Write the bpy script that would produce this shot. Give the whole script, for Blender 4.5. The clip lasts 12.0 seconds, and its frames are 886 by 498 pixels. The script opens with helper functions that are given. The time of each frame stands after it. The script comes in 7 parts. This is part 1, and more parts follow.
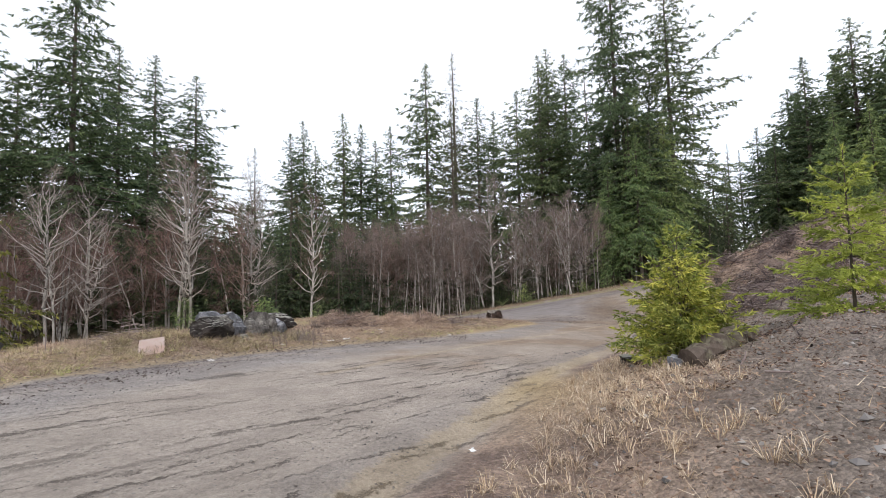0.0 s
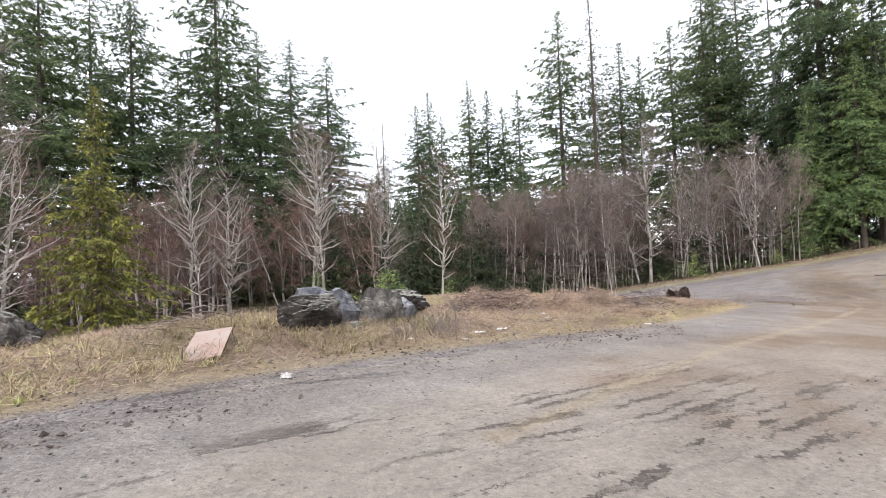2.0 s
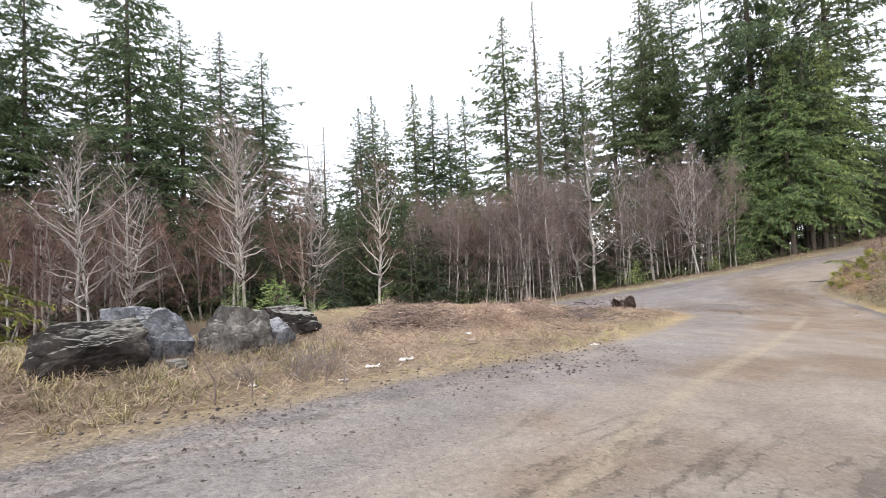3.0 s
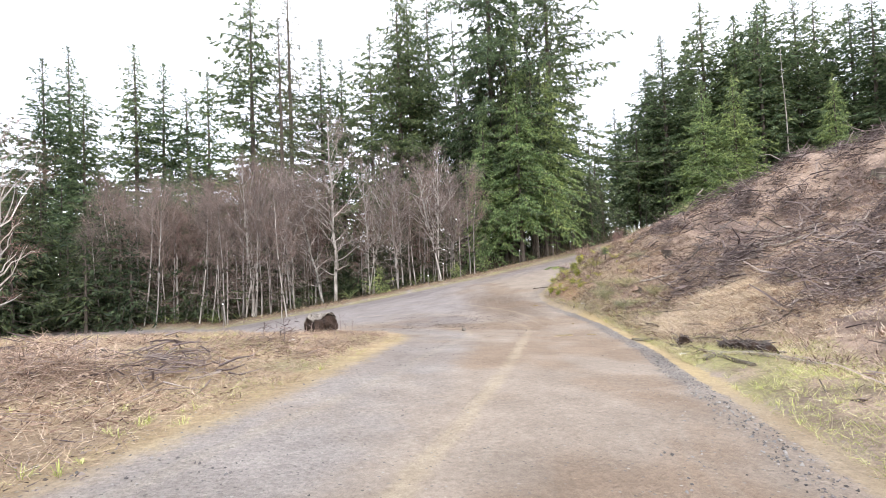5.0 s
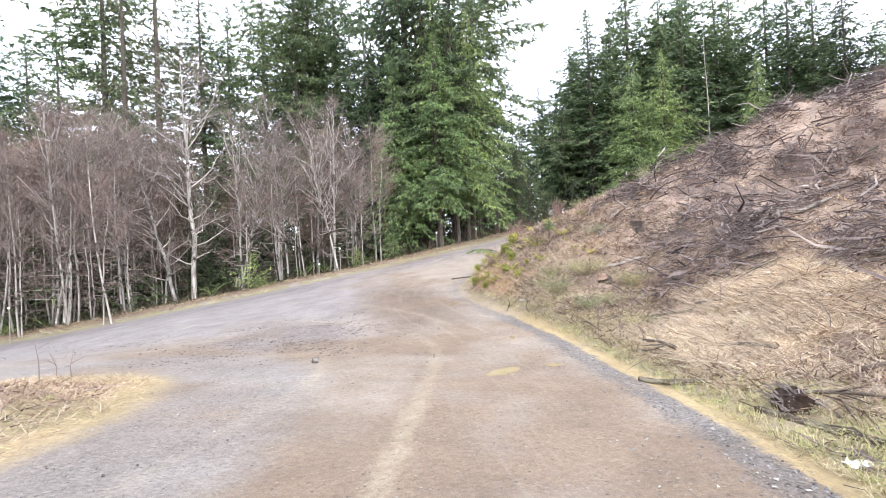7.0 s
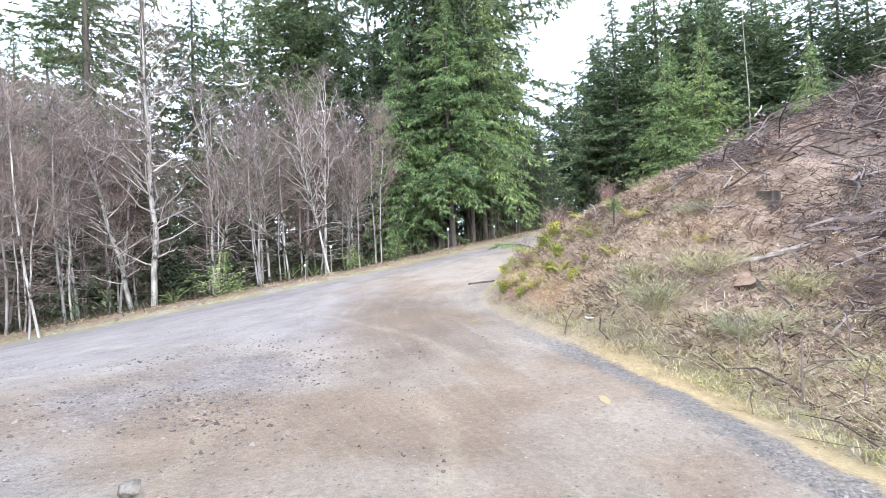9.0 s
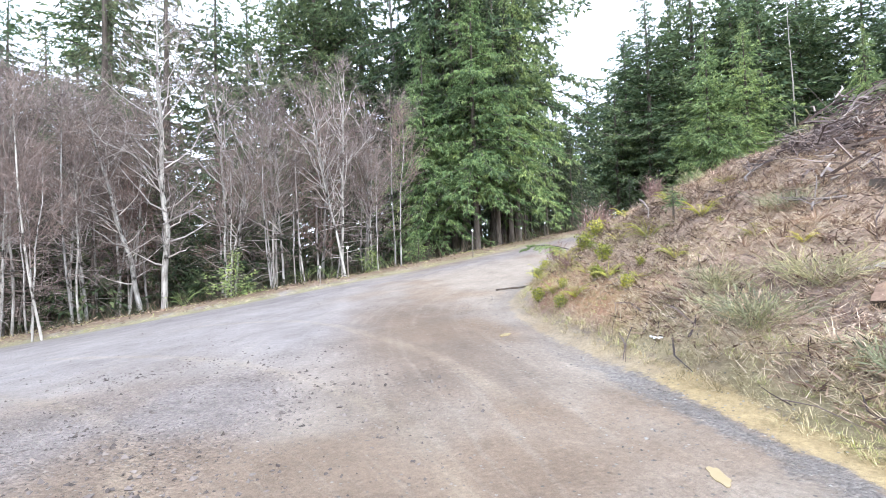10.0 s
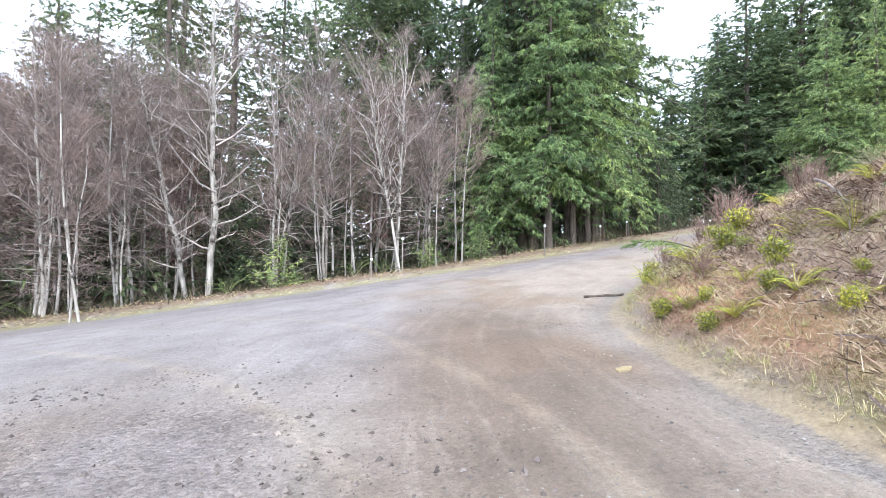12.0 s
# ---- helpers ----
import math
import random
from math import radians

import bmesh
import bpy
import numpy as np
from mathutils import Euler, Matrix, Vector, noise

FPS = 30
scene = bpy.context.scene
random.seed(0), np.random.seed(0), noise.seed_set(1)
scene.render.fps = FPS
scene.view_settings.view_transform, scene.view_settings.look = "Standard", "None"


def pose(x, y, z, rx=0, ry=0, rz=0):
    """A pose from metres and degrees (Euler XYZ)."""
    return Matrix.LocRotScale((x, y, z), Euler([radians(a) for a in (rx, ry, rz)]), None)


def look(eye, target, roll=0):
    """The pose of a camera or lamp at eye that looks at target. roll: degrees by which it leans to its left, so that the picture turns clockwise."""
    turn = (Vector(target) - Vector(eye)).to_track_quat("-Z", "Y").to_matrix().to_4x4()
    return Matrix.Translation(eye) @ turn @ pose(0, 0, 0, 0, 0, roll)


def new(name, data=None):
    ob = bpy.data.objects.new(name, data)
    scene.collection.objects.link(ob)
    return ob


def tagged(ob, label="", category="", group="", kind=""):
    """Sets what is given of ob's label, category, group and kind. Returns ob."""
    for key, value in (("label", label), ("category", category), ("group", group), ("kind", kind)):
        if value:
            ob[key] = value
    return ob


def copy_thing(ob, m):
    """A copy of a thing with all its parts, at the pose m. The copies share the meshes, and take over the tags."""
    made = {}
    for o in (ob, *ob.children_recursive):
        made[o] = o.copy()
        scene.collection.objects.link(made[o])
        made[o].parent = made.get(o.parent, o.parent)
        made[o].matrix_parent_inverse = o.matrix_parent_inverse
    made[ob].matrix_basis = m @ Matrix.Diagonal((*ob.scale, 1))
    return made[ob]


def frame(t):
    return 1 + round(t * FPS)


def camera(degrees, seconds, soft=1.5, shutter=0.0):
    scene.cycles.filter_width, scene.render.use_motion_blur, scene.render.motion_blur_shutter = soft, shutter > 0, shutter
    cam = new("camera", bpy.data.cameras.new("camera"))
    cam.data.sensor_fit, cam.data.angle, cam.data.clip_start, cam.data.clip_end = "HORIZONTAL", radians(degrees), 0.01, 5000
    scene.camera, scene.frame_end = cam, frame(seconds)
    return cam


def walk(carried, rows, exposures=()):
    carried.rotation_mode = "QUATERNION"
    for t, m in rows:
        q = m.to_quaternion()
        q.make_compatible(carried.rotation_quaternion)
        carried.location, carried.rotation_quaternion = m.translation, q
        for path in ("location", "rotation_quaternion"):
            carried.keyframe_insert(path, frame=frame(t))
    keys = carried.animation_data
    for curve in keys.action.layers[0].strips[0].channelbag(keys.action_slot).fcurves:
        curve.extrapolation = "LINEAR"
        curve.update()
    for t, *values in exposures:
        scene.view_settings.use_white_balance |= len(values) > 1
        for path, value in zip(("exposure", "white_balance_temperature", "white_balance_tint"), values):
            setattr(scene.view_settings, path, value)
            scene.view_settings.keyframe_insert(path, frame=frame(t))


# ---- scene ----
cam = camera(86.9, 12.0, soft=0.5)
PATH = [
    (0, (0.142, 0.678, 1.763), (0.132, 2.674, 1.896), -1.5),
    (0.5, (-0.585, 2.177, 1.663), (-0.861, 4.154, 1.788), -0.3),
    (1, (-1.149, 3.622, 1.594), (-1.596, 5.569, 1.684), 0.1),
    (1.5, (-1.525, 5.105, 1.491), (-2.058, 7.031, 1.553), -0.9),
    (2, (-1.848, 6.72, 1.434), (-2.387, 8.646, 1.482), -2.2),
    (2.5, (-1.86, 8.243, 1.401), (-2.337, 10.184, 1.462), -2.4),
    (3, (-1.467, 9.924, 1.361), (-1.795, 11.896, 1.435), -2.4),
    (3.5, (-0.741, 11.537, 1.261), (-0.836, 13.534, 1.334), -2.2),
    (5.5, (4.081, 19.696, 0.957), (4.83, 21.549, 1.024), -2.6),
    (6, (5.264, 21.806, 0.844), (6.101, 23.622, 0.902), -3.0),
    (6.5, (6.349, 23.734, 0.699), (7.233, 25.528, 0.738), -2.9),
    (7, (7.223, 25.343, 0.567), (8.125, 27.128, 0.582), -2.6),
    (9, (9.909, 30.963, 0.14), (10.77, 32.768, 0.186), -2.3),
    (9.5, (10.359, 31.943, 0.12), (11.176, 33.768, 0.173), -2.2),
    (10, (10.689, 32.769, 0.114), (11.462, 34.613, 0.178), -1.7),
    (10.5, (10.923, 33.55, 0.101), (11.646, 35.413, 0.175), -1.0),
    (11, (11.149, 34.345, 0.063), (11.815, 36.23, 0.14), -0.3),
    (11.5, (11.371, 35.179, 0.049), (11.971, 37.086, 0.117), 0.7),
    (12, (11.591, 36.074, -0.038), (12.127, 37.999, 0.026), 1.1),
]
# the clip's camera opens up as it turns from the bright sky to the dark wood
EXPOSURES = [(0, 0.05, 6500, 12), (1.5, 0.42, 6500, 12), (3.5, 0.62, 6500, 12), (5.5, 1.08, 6400, 12), (7, 1.3, 6150, 12), (9, 1.43, 5750, 9), (12, 1.43, 5800, 9)]
walk(cam, [(t, look(eye, target, roll)) for t, eye, target, roll in PATH], EXPOSURES)

# ---------------------------------------------------------------- light
world = bpy.data.worlds.new("overcast_sky")
scene.world = world
world.use_nodes = True
wn, wl = world.node_tree.nodes, world.node_tree.links
wn.clear()
SUN_EL, SUN_ROT = radians(38), radians(200)
sky = wn.new("ShaderNodeTexSky")
sky.sky_type, sky.sun_disc, sky.sun_elevation, sky.sun_rotation = "NISHITA", False, SUN_EL, SUN_ROT
clear_sky = wn.new("ShaderNodeBackground")
clear_sky.inputs["Strength"].default_value = 0.05
cloud = wn.new("ShaderNodeBackground")
cloud_noise = wn.new("ShaderNodeTexNoise")
cloud_noise.inputs["Scale"].default_value = 1.6
cloud_ramp = wn.new("ShaderNodeValToRGB")
cloud_ramp.color_ramp.elements[0].color = (0.86, 0.90, 0.97, 1)
cloud_ramp.color_ramp.elements[1].color = (1.0, 1.0, 1.0, 1)
cloud.inputs["Strength"].default_value = 1.15
both = wn.new("ShaderNodeAddShader")
sky_out = wn.new("ShaderNodeOutputWorld")
wl.new(sky.outputs[0], clear_sky.inputs["Color"])
wl.new(cloud_noise.outputs["Fac"], cloud_ramp.inputs[0])
wl.new(cloud_ramp.outputs[0], cloud.inputs["Color"])
wl.new(clear_sky.outputs[0], both.inputs[0])
wl.new(cloud.outputs[0], both.inputs[1])
wl.new(both.outputs[0], sky_out.inputs["Surface"])

sun_data = bpy.data.lights.new("sun", "SUN")
sun_data.energy, sun_data.angle, sun_data.color = 1.4, radians(25), (1.0, 0.96, 0.9)
sun = new("sun", sun_data)
sun.matrix_world = look((0, 0, 60), (12 * math.sin(-0.35), 24, 60 - 27 * math.tan(SUN_EL)))
scene.view_settings.exposure = 0.0


# ---------------------------------------------------------------- materials
class Nodes:
    """A small builder for node materials."""

    def __init__(self, name, rough=0.9):
        self.mat = bpy.data.materials.new(name)
        self.mat.use_nodes = True
        self.n, self.l = self.mat.node_tree.nodes, self.mat.node_tree.links
        self.bsdf = self.n["Principled BSDF"]
        self.bsdf.inputs["Roughness"].default_value = rough
        self.bsdf.inputs["Specular IOR Level"].default_value = 0.3
        self.geo = self.n.new("ShaderNodeNewGeometry")

    def noise(self, scale, detail=4, rough=0.6, stretch=None, coords=None):
        t = self.n.new("ShaderNodeTexNoise")
        t.inputs["Scale"].default_value, t.inputs["Detail"].default_value, t.inputs["Roughness"].default_value = scale, detail, rough
        src = coords or self.geo.outputs["Position"]
        if stretch:
            m = self.n.new("ShaderNodeMapping")
            m.inputs["Scale"].default_value = stretch
            self.l.new(src, m.inputs["Vector"])
            src = m.outputs[0]
        self.l.new(src, t.inputs["Vector"])
        return t.outputs["Fac"]

    def voronoi(self, scale, feature="F1", out="Distance"):
        t = self.n.new("ShaderNodeTexVoronoi")
        t.feature = feature
        t.inputs["Scale"].default_value = scale
        self.l.new(self.geo.outputs["Position"], t.inputs["Vector"])
        return t.outputs[out]

    def ramp(self, fac, *stops):
        r = self.n.new("ShaderNodeValToRGB")
        el = r.color_ramp.elements
        while len(el) < len(stops):
            el.new(0.5)
        for e, (p, c) in zip(el, stops):
            e.position, e.color = p, (*c, 1) if len(c) == 3 else c
        self.l.new(fac, r.inputs[0])
        return r.outputs[0]

    def mix(self, fac, a, b, blend="MIX"):
        m = self.n.new("ShaderNodeMix")
        m.data_type, m.blend_type = "RGBA", blend
        for sock, v in ((m.inputs[0], fac), (m.inputs[6], a), (m.inputs[7], b)):
            if isinstance(v, (int, float)):
                sock.default_value = v
            elif isinstance(v, tuple):
                sock.default_value = (*v, 1)
            else:
                self.l.new(v, sock)
        return m.outputs[2]

    def math(self, op, a, b=0.0):
        m = self.n.new("ShaderNodeMath")
        m.operation = op
        m.use_clamp = False
        for sock, v in ((m.inputs[0], a), (m.inputs[1], b)):
            if isinstance(v, (int, float)):
                sock.default_value = v
            else:
                self.l.new(v, sock)
        return m.outputs[0]

    def attr(self, name, out="Fac"):
        a = self.n.new("ShaderNodeAttribute")
        a.attribute_name = name
        return a.outputs[out]

    def island(self):
        return self.geo.outputs["Random Per Island"]

    def object_random(self):
        return self.n.new("ShaderNodeObjectInfo").outputs["Random"]

    def color(self, c):
        if isinstance(c, tuple):
            self.bsdf.inputs["Base Color"].default_value = (*c, 1)
        else:
            self.l.new(c, self.bsdf.inputs["Base Color"])
        return self

    def rough(self, v):
        self.l.new(v, self.bsdf.inputs["Roughness"])
        return self

    def bump(self, height, strength=0.5, dist=0.05):
        b = self.n.new("ShaderNodeBump")
        b.inputs["Strength"].default_value, b.inputs["Distance"].default_value = strength, dist
        self.l.new(height, b.inputs["Height"])
        self.l.new(b.outputs[0], self.bsdf.inputs["Normal"])
        return self


def leafy(name, dark, mid, light, rough=0.6, through_light=0.32):
    """Foliage: colour varies from sprig to sprig, from bough to bough and from tree to tree; some light passes through."""
    k = Nodes(name, rough)
    col = k.ramp(k.island(), (0.0, dark), (0.55, mid), (1.0, light))
    tint = k.ramp(k.object_random(), (0.0, (0.72, 0.80, 0.75)), (1.0, (1.18, 1.12, 0.95)))
    col = k.mix(1.0, col, tint, "MULTIPLY")
    patch = k.ramp(k.noise(0.35, 3), (0.3, (0.75, 0.78, 0.75)), (0.7, (1.2, 1.15, 1.0)))
    col = k.mix(1.0, col, patch, "MULTIPLY")
    bough = k.ramp(k.noise(1.4, 3, 0.6), (0.34, (0.62, 0.66, 0.68)), (0.66, (1.32, 1.28, 1.1)))
    col = k.mix(1.0, col, bough, "MULTIPLY")
    k.color(col)
    tr = k.n.new("ShaderNodeBsdfTranslucent")
    k.l.new(col, tr.inputs["Color"])
    ms = k.n.new("ShaderNodeMixShader")
    ms.inputs[0].default_value = through_light
    out = k.n["Material Output"]
    k.l.new(k.bsdf.outputs[0], ms.inputs[1])
    k.l.new(tr.outputs[0], ms.inputs[2])
    k.l.new(ms.outputs[0], out.inputs["Surface"])
    return k.mat


def bark(name, a, b, scale=6, spots=None, strength=0.6):
    k = Nodes(name, 0.9)
    co = k.n.new("ShaderNodeTexCoord").outputs["Object"]
    col = k.ramp(k.noise(scale, 5, 0.65, (1, 1, 0.25), co), (0.3, a), (0.7, b))
    if spots:
        mask = k.ramp(k.noise(scale * 0.5, 4, 0.7, (1, 1, 0.8), co), (0.52, (0, 0, 0)), (0.6, (1, 1, 1)))
        col = k.mix(mask, col, spots)
    tint = k.ramp(k.object_random(), (0.0, (0.75, 0.75, 0.75)), (1.0, (1.15, 1.12, 1.08)))
    k.color(k.mix(1.0, col, tint, "MULTIPLY"))
    k.bump(k.noise(scale * 3, 4, 0.6, (1, 1, 0.3), co), strength, 0.03)
    return k.mat


def strands(name, *stops, rough=0.85, deep=0.5):
    """Straw, twigs, sticks: each piece has its own shade."""
    k = Nodes(name, rough)
    col = k.ramp(k.island(), *stops)
    patch = k.ramp(k.noise(0.55, 5, 0.65), (0.34, (deep, deep * 0.94, deep * 0.95)), (0.48, (0.5 + deep * 0.7, 0.48 + deep * 0.7, 0.47 + deep * 0.7)), (0.66, (1.22, 1.18, 1.10)))
    k.color(k.mix(1.0, col, patch, "MULTIPLY"))
    return k.mat


def ground_material(name):
    """Albedo comes from the soil map of the sheet, with wheel tracks, silt and gravel laid along the edges, broken up by pebbles and clods."""
    k = Nodes(name, 0.9)
    soil, wet, stony = k.attr("soil", "Color"), k.attr("wet"), k.attr("stony")
    hill, isle, track, lane, run, off = k.attr("hill"), k.attr("isle"), k.attr("track"), k.attr("lane"), k.attr("run"), k.attr("off")
    wob = k.math("SUBTRACT", k.noise(2.2, 5, 0.7), 0.5)
    fuzz = k.math("SUBTRACT", k.noise(11, 5, 0.75), 0.5)
    ragged = k.math("ADD", k.math("MULTIPLY", wob, 0.9), k.math("MULTIPLY", fuzz, 0.5))

    def band(dist, a, b, soft, rag=1.0):
        """1 where a < dist < b, with ragged edges."""
        d = k.math("ADD", dist, k.math("MULTIPLY", ragged, rag))
        up = k.n.new("ShaderNodeMapRange")
        dn = k.n.new("ShaderNodeMapRange")
        for m, lo, hi in ((up, a - soft, a + soft), (dn, b + soft, b - soft)):
            m.interpolation_type = "SMOOTHSTEP"
            k.l.new(d, m.inputs["Value"])
            m.inputs["From Min"].default_value, m.inputs["From Max"].default_value = min(lo, hi), max(lo, hi)
            if lo > hi:
                m.inputs["To Min"].default_value, m.inputs["To Max"].default_value = 1.0, 0.0
        return k.math("MULTIPLY", up.outputs[0], dn.outputs[0])

    patchy = k.ramp(k.noise(0.5, 4, 0.6), (0.34, (0.4, 0.4, 0.4)), (0.52, (1, 1, 1)))
    col = soil
    # streaks left by wheels run along the lanes
    vec = k.n.new("ShaderNodeCombineXYZ")
    k.l.new(k.math("MULTIPLY", run, 0.13), vec.inputs[0])
    k.l.new(k.math("MULTIPLY", k.math("ADD", lane, k.math("MULTIPLY", wob, 0.3)), 3.6), vec.inputs[1])
    streak = k.n.new("ShaderNodeTexNoise")
    streak.inputs["Scale"].default_value, streak.inputs["Detail"].default_value, streak.inputs["Roughness"].default_value = 1.0, 6, 0.66
    k.l.new(vec.outputs[0], streak.inputs["Vector"])
    on = k.math("SUBTRACT", 1.0, off)
    dark = k.math("MULTIPLY", k.ramp(streak.outputs["Fac"], (0.38, (1, 1, 1)), (0.47, (0, 0, 0))), k.math("MULTIPLY", on, k.math("MULTIPLY", k.attr("rutted"), 0.35)))
    pale = k.math("MULTIPLY", k.ramp(streak.outputs["Fac"], (0.53, (0, 0, 0)), (0.64, (1, 1, 1))), on)
    # ragged cracks and furrows along the wheel lines
    vec2 = k.n.new("ShaderNodeCombineXYZ")
    k.l.new(k.math("MULTIPLY", run, 0.5), vec2.inputs[0])
    k.l.new(k.math("MULTIPLY", k.math("ADD", lane, k.math("ADD", k.math("MULTIPLY", wob, 0.34), k.math("MULTIPLY", fuzz, 0.30))), 4.6), vec2.inputs[1])
    crack = k.n.new("ShaderNodeTexNoise")
    crack.inputs["Scale"].default_value, crack.inputs["Detail"].default_value, crack.inputs["Roughness"].default_value = 1.0, 5, 0.72
    k.l.new(vec2.outputs[0], crack.inputs["Vector"])
    vec3 = k.n.new("ShaderNodeCombineXYZ")
    k.l.new(k.math("MULTIPLY", run, 0.12), vec3.inputs[0])
    k.l.new(k.math("MULTIPLY", lane, 0.62), vec3.inputs[1])
    where = k.ramp(k.noise(1.0, 2, 0.5, None, vec3.outputs[0]), (0.41, (0, 0, 0)), (0.50, (1, 1, 1)))
    furrow = k.math("MULTIPLY", k.ramp(crack.outputs["Fac"], (0.405, (1, 1, 1)), (0.435, (0, 0, 0))), k.math("MULTIPLY", on, k.math("MULTIPLY", where, k.math("MINIMUM", k.math("MULTIPLY", k.attr("rutted"), 1.6), 1.0))))
    dark = k.math("MAXIMUM", dark, furrow)
    col = k.mix(k.math("MULTIPLY", dark, 0.78), col, (0.105, 0.088, 0.078))
    col = k.mix(k.math("MULTIPLY", pale, 0.22), col, (0.40, 0.36, 0.31))
    ridge = k.math("MULTIPLY", band(track, -1.0, 0.13, 0.10, 0.3), k.math("MULTIPLY", k.attr("ridged"), patchy))
    col = k.mix(k.math("MULTIPLY", ridge, 0.8), col, (0.43, 0.36, 0.27))
    # crushed grey stone at both edges, then the yellow silt
    toe = k.math("MULTIPLY", band(hill, -0.38, 0.12, 0.16), k.attr("silty"))
    shoulder = k.math("MULTIPLY", band(isle, -2.3, 0.1, 0.5), 0.8)
    grey = k.math("MAXIMUM", toe, k.math("MULTIPLY", shoulder, 0.6))
    col = k.mix(k.math("MULTIPLY", shoulder, k.math("MULTIPLY", patchy, 0.75)), col, (0.30, 0.287, 0.29))
    col = k.mix(k.math("MULTIPLY", toe, k.math("MULTIPLY", patchy, 0.75)), col, (0.205, 0.196, 0.196))
    silt = k.math("MAXIMUM", k.math("MULTIPLY", band(hill, 0.14, 0.58, 0.06, 0.5), k.math("MULTIPLY", k.ramp(k.noise(0.3, 4, 0.6), (0.34, (0.3, 0.3, 0.3)), (0.46, (1, 1, 1))), k.attr("silty"))), k.math("MULTIPLY", band(isle, 0.0, 0.7, 0.25), k.math("MULTIPLY", patchy, 0.6)))
    col = k.mix(k.math("MULTIPLY", silt, 0.88), col, (0.48, 0.375, 0.205))
    big = k.ramp(k.noise(0.9, 6, 0.65), (0.28, (0.80, 0.79, 0.78)), (0.72, (1.18, 1.18, 1.18)))
    fine = k.ramp(k.noise(13, 8, 0.85), (0.30, (0.66, 0.65, 0.64)), (0.70, (1.30, 1.30, 1.29)))
    cell = k.ramp(k.voronoi(26, out="Color"), (0.0, (0.62, 0.62, 0.64)), (1.0, (1.36, 1.36, 1.37)))
    col = k.mix(1.0, col, big, "MULTIPLY")
    col = k.mix(1.0, col, fine, "MULTIPLY")
    grit = k.ramp(k.noise(55, 5, 0.8), (0.3, (0.84, 0.83, 0.82)), (0.7, (1.16, 1.16, 1.15)))
    col = k.mix(1.0, col, grit, "MULTIPLY")
    # embedded pebbles, each its own shade
    peb = k.n.new("ShaderNodeTexVoronoi")
    peb.inputs["Scale"].default_value = 17.0
    k.l.new(k.geo.outputs["Position"], peb.inputs["Vector"])
    tone = k.n.new("ShaderNodeSeparateColor")
    k.l.new(peb.outputs["Color"], tone.inputs[0])
    is_peb = k.math("MULTIPLY", k.ramp(peb.outputs["Distance"], (0.22, (1, 1, 1)), (0.30, (0, 0, 0))), k.ramp(tone.outputs[0], (0.74, (0, 0, 0)), (0.78, (1, 1, 1))))
    shade = k.ramp(tone.outputs[1], (0.0, (0.10, 0.095, 0.09)), (0.6, (0.24, 0.225, 0.21)), (1.0, (0.46, 0.43, 0.39)))
    col = k.mix(k.math("MULTIPLY", is_peb, 0.75), col, shade)
    crumbs = k.ramp(k.noise(4.5, 8, 0.8), (0.3, (0.6, 0.58, 0.56)), (0.7, (1.35, 1.35, 1.34)))
    col = k.mix(k.math("MAXIMUM", off, k.math("MULTIPLY", stony, 0.9)), col, k.mix(1.0, col, crumbs, "MULTIPLY"))
    loose = k.math("MAXIMUM", stony, k.math("MULTIPLY", grey, 0.8))
    col = k.mix(loose, col, k.mix(1.0, col, cell, "MULTIPLY"))
    wetter = k.math("MAXIMUM", wet, k.math("MULTIPLY", dark, 0.8))
    col = k.mix(wetter, col, k.mix(1.0, col, (0.78, 0.74, 0.70), "MULTIPLY"))
    k.color(col)
    k.rough(k.math("SUBTRACT", 0.92, k.math("MULTIPLY", wetter, 0.40)))
    stones = k.math("MULTIPLY", k.math("SUBTRACT", 1.0, k.voronoi(26)), k.math("ADD", loose, 0.12))
    h = k.math("ADD", k.noise(9, 7, 0.78), k.math("MULTIPLY", stones, 0.9))
    h = k.math("SUBTRACT", h, k.math("MULTIPLY", dark, 0.7))
    h = k.math("ADD", h, k.math("MULTIPLY", ridge, 0.5))
    h = k.math("ADD", h, k.math("MULTIPLY", is_peb, 0.35))
    k.bump(h, 0.9, 0.075)
    return k.mat


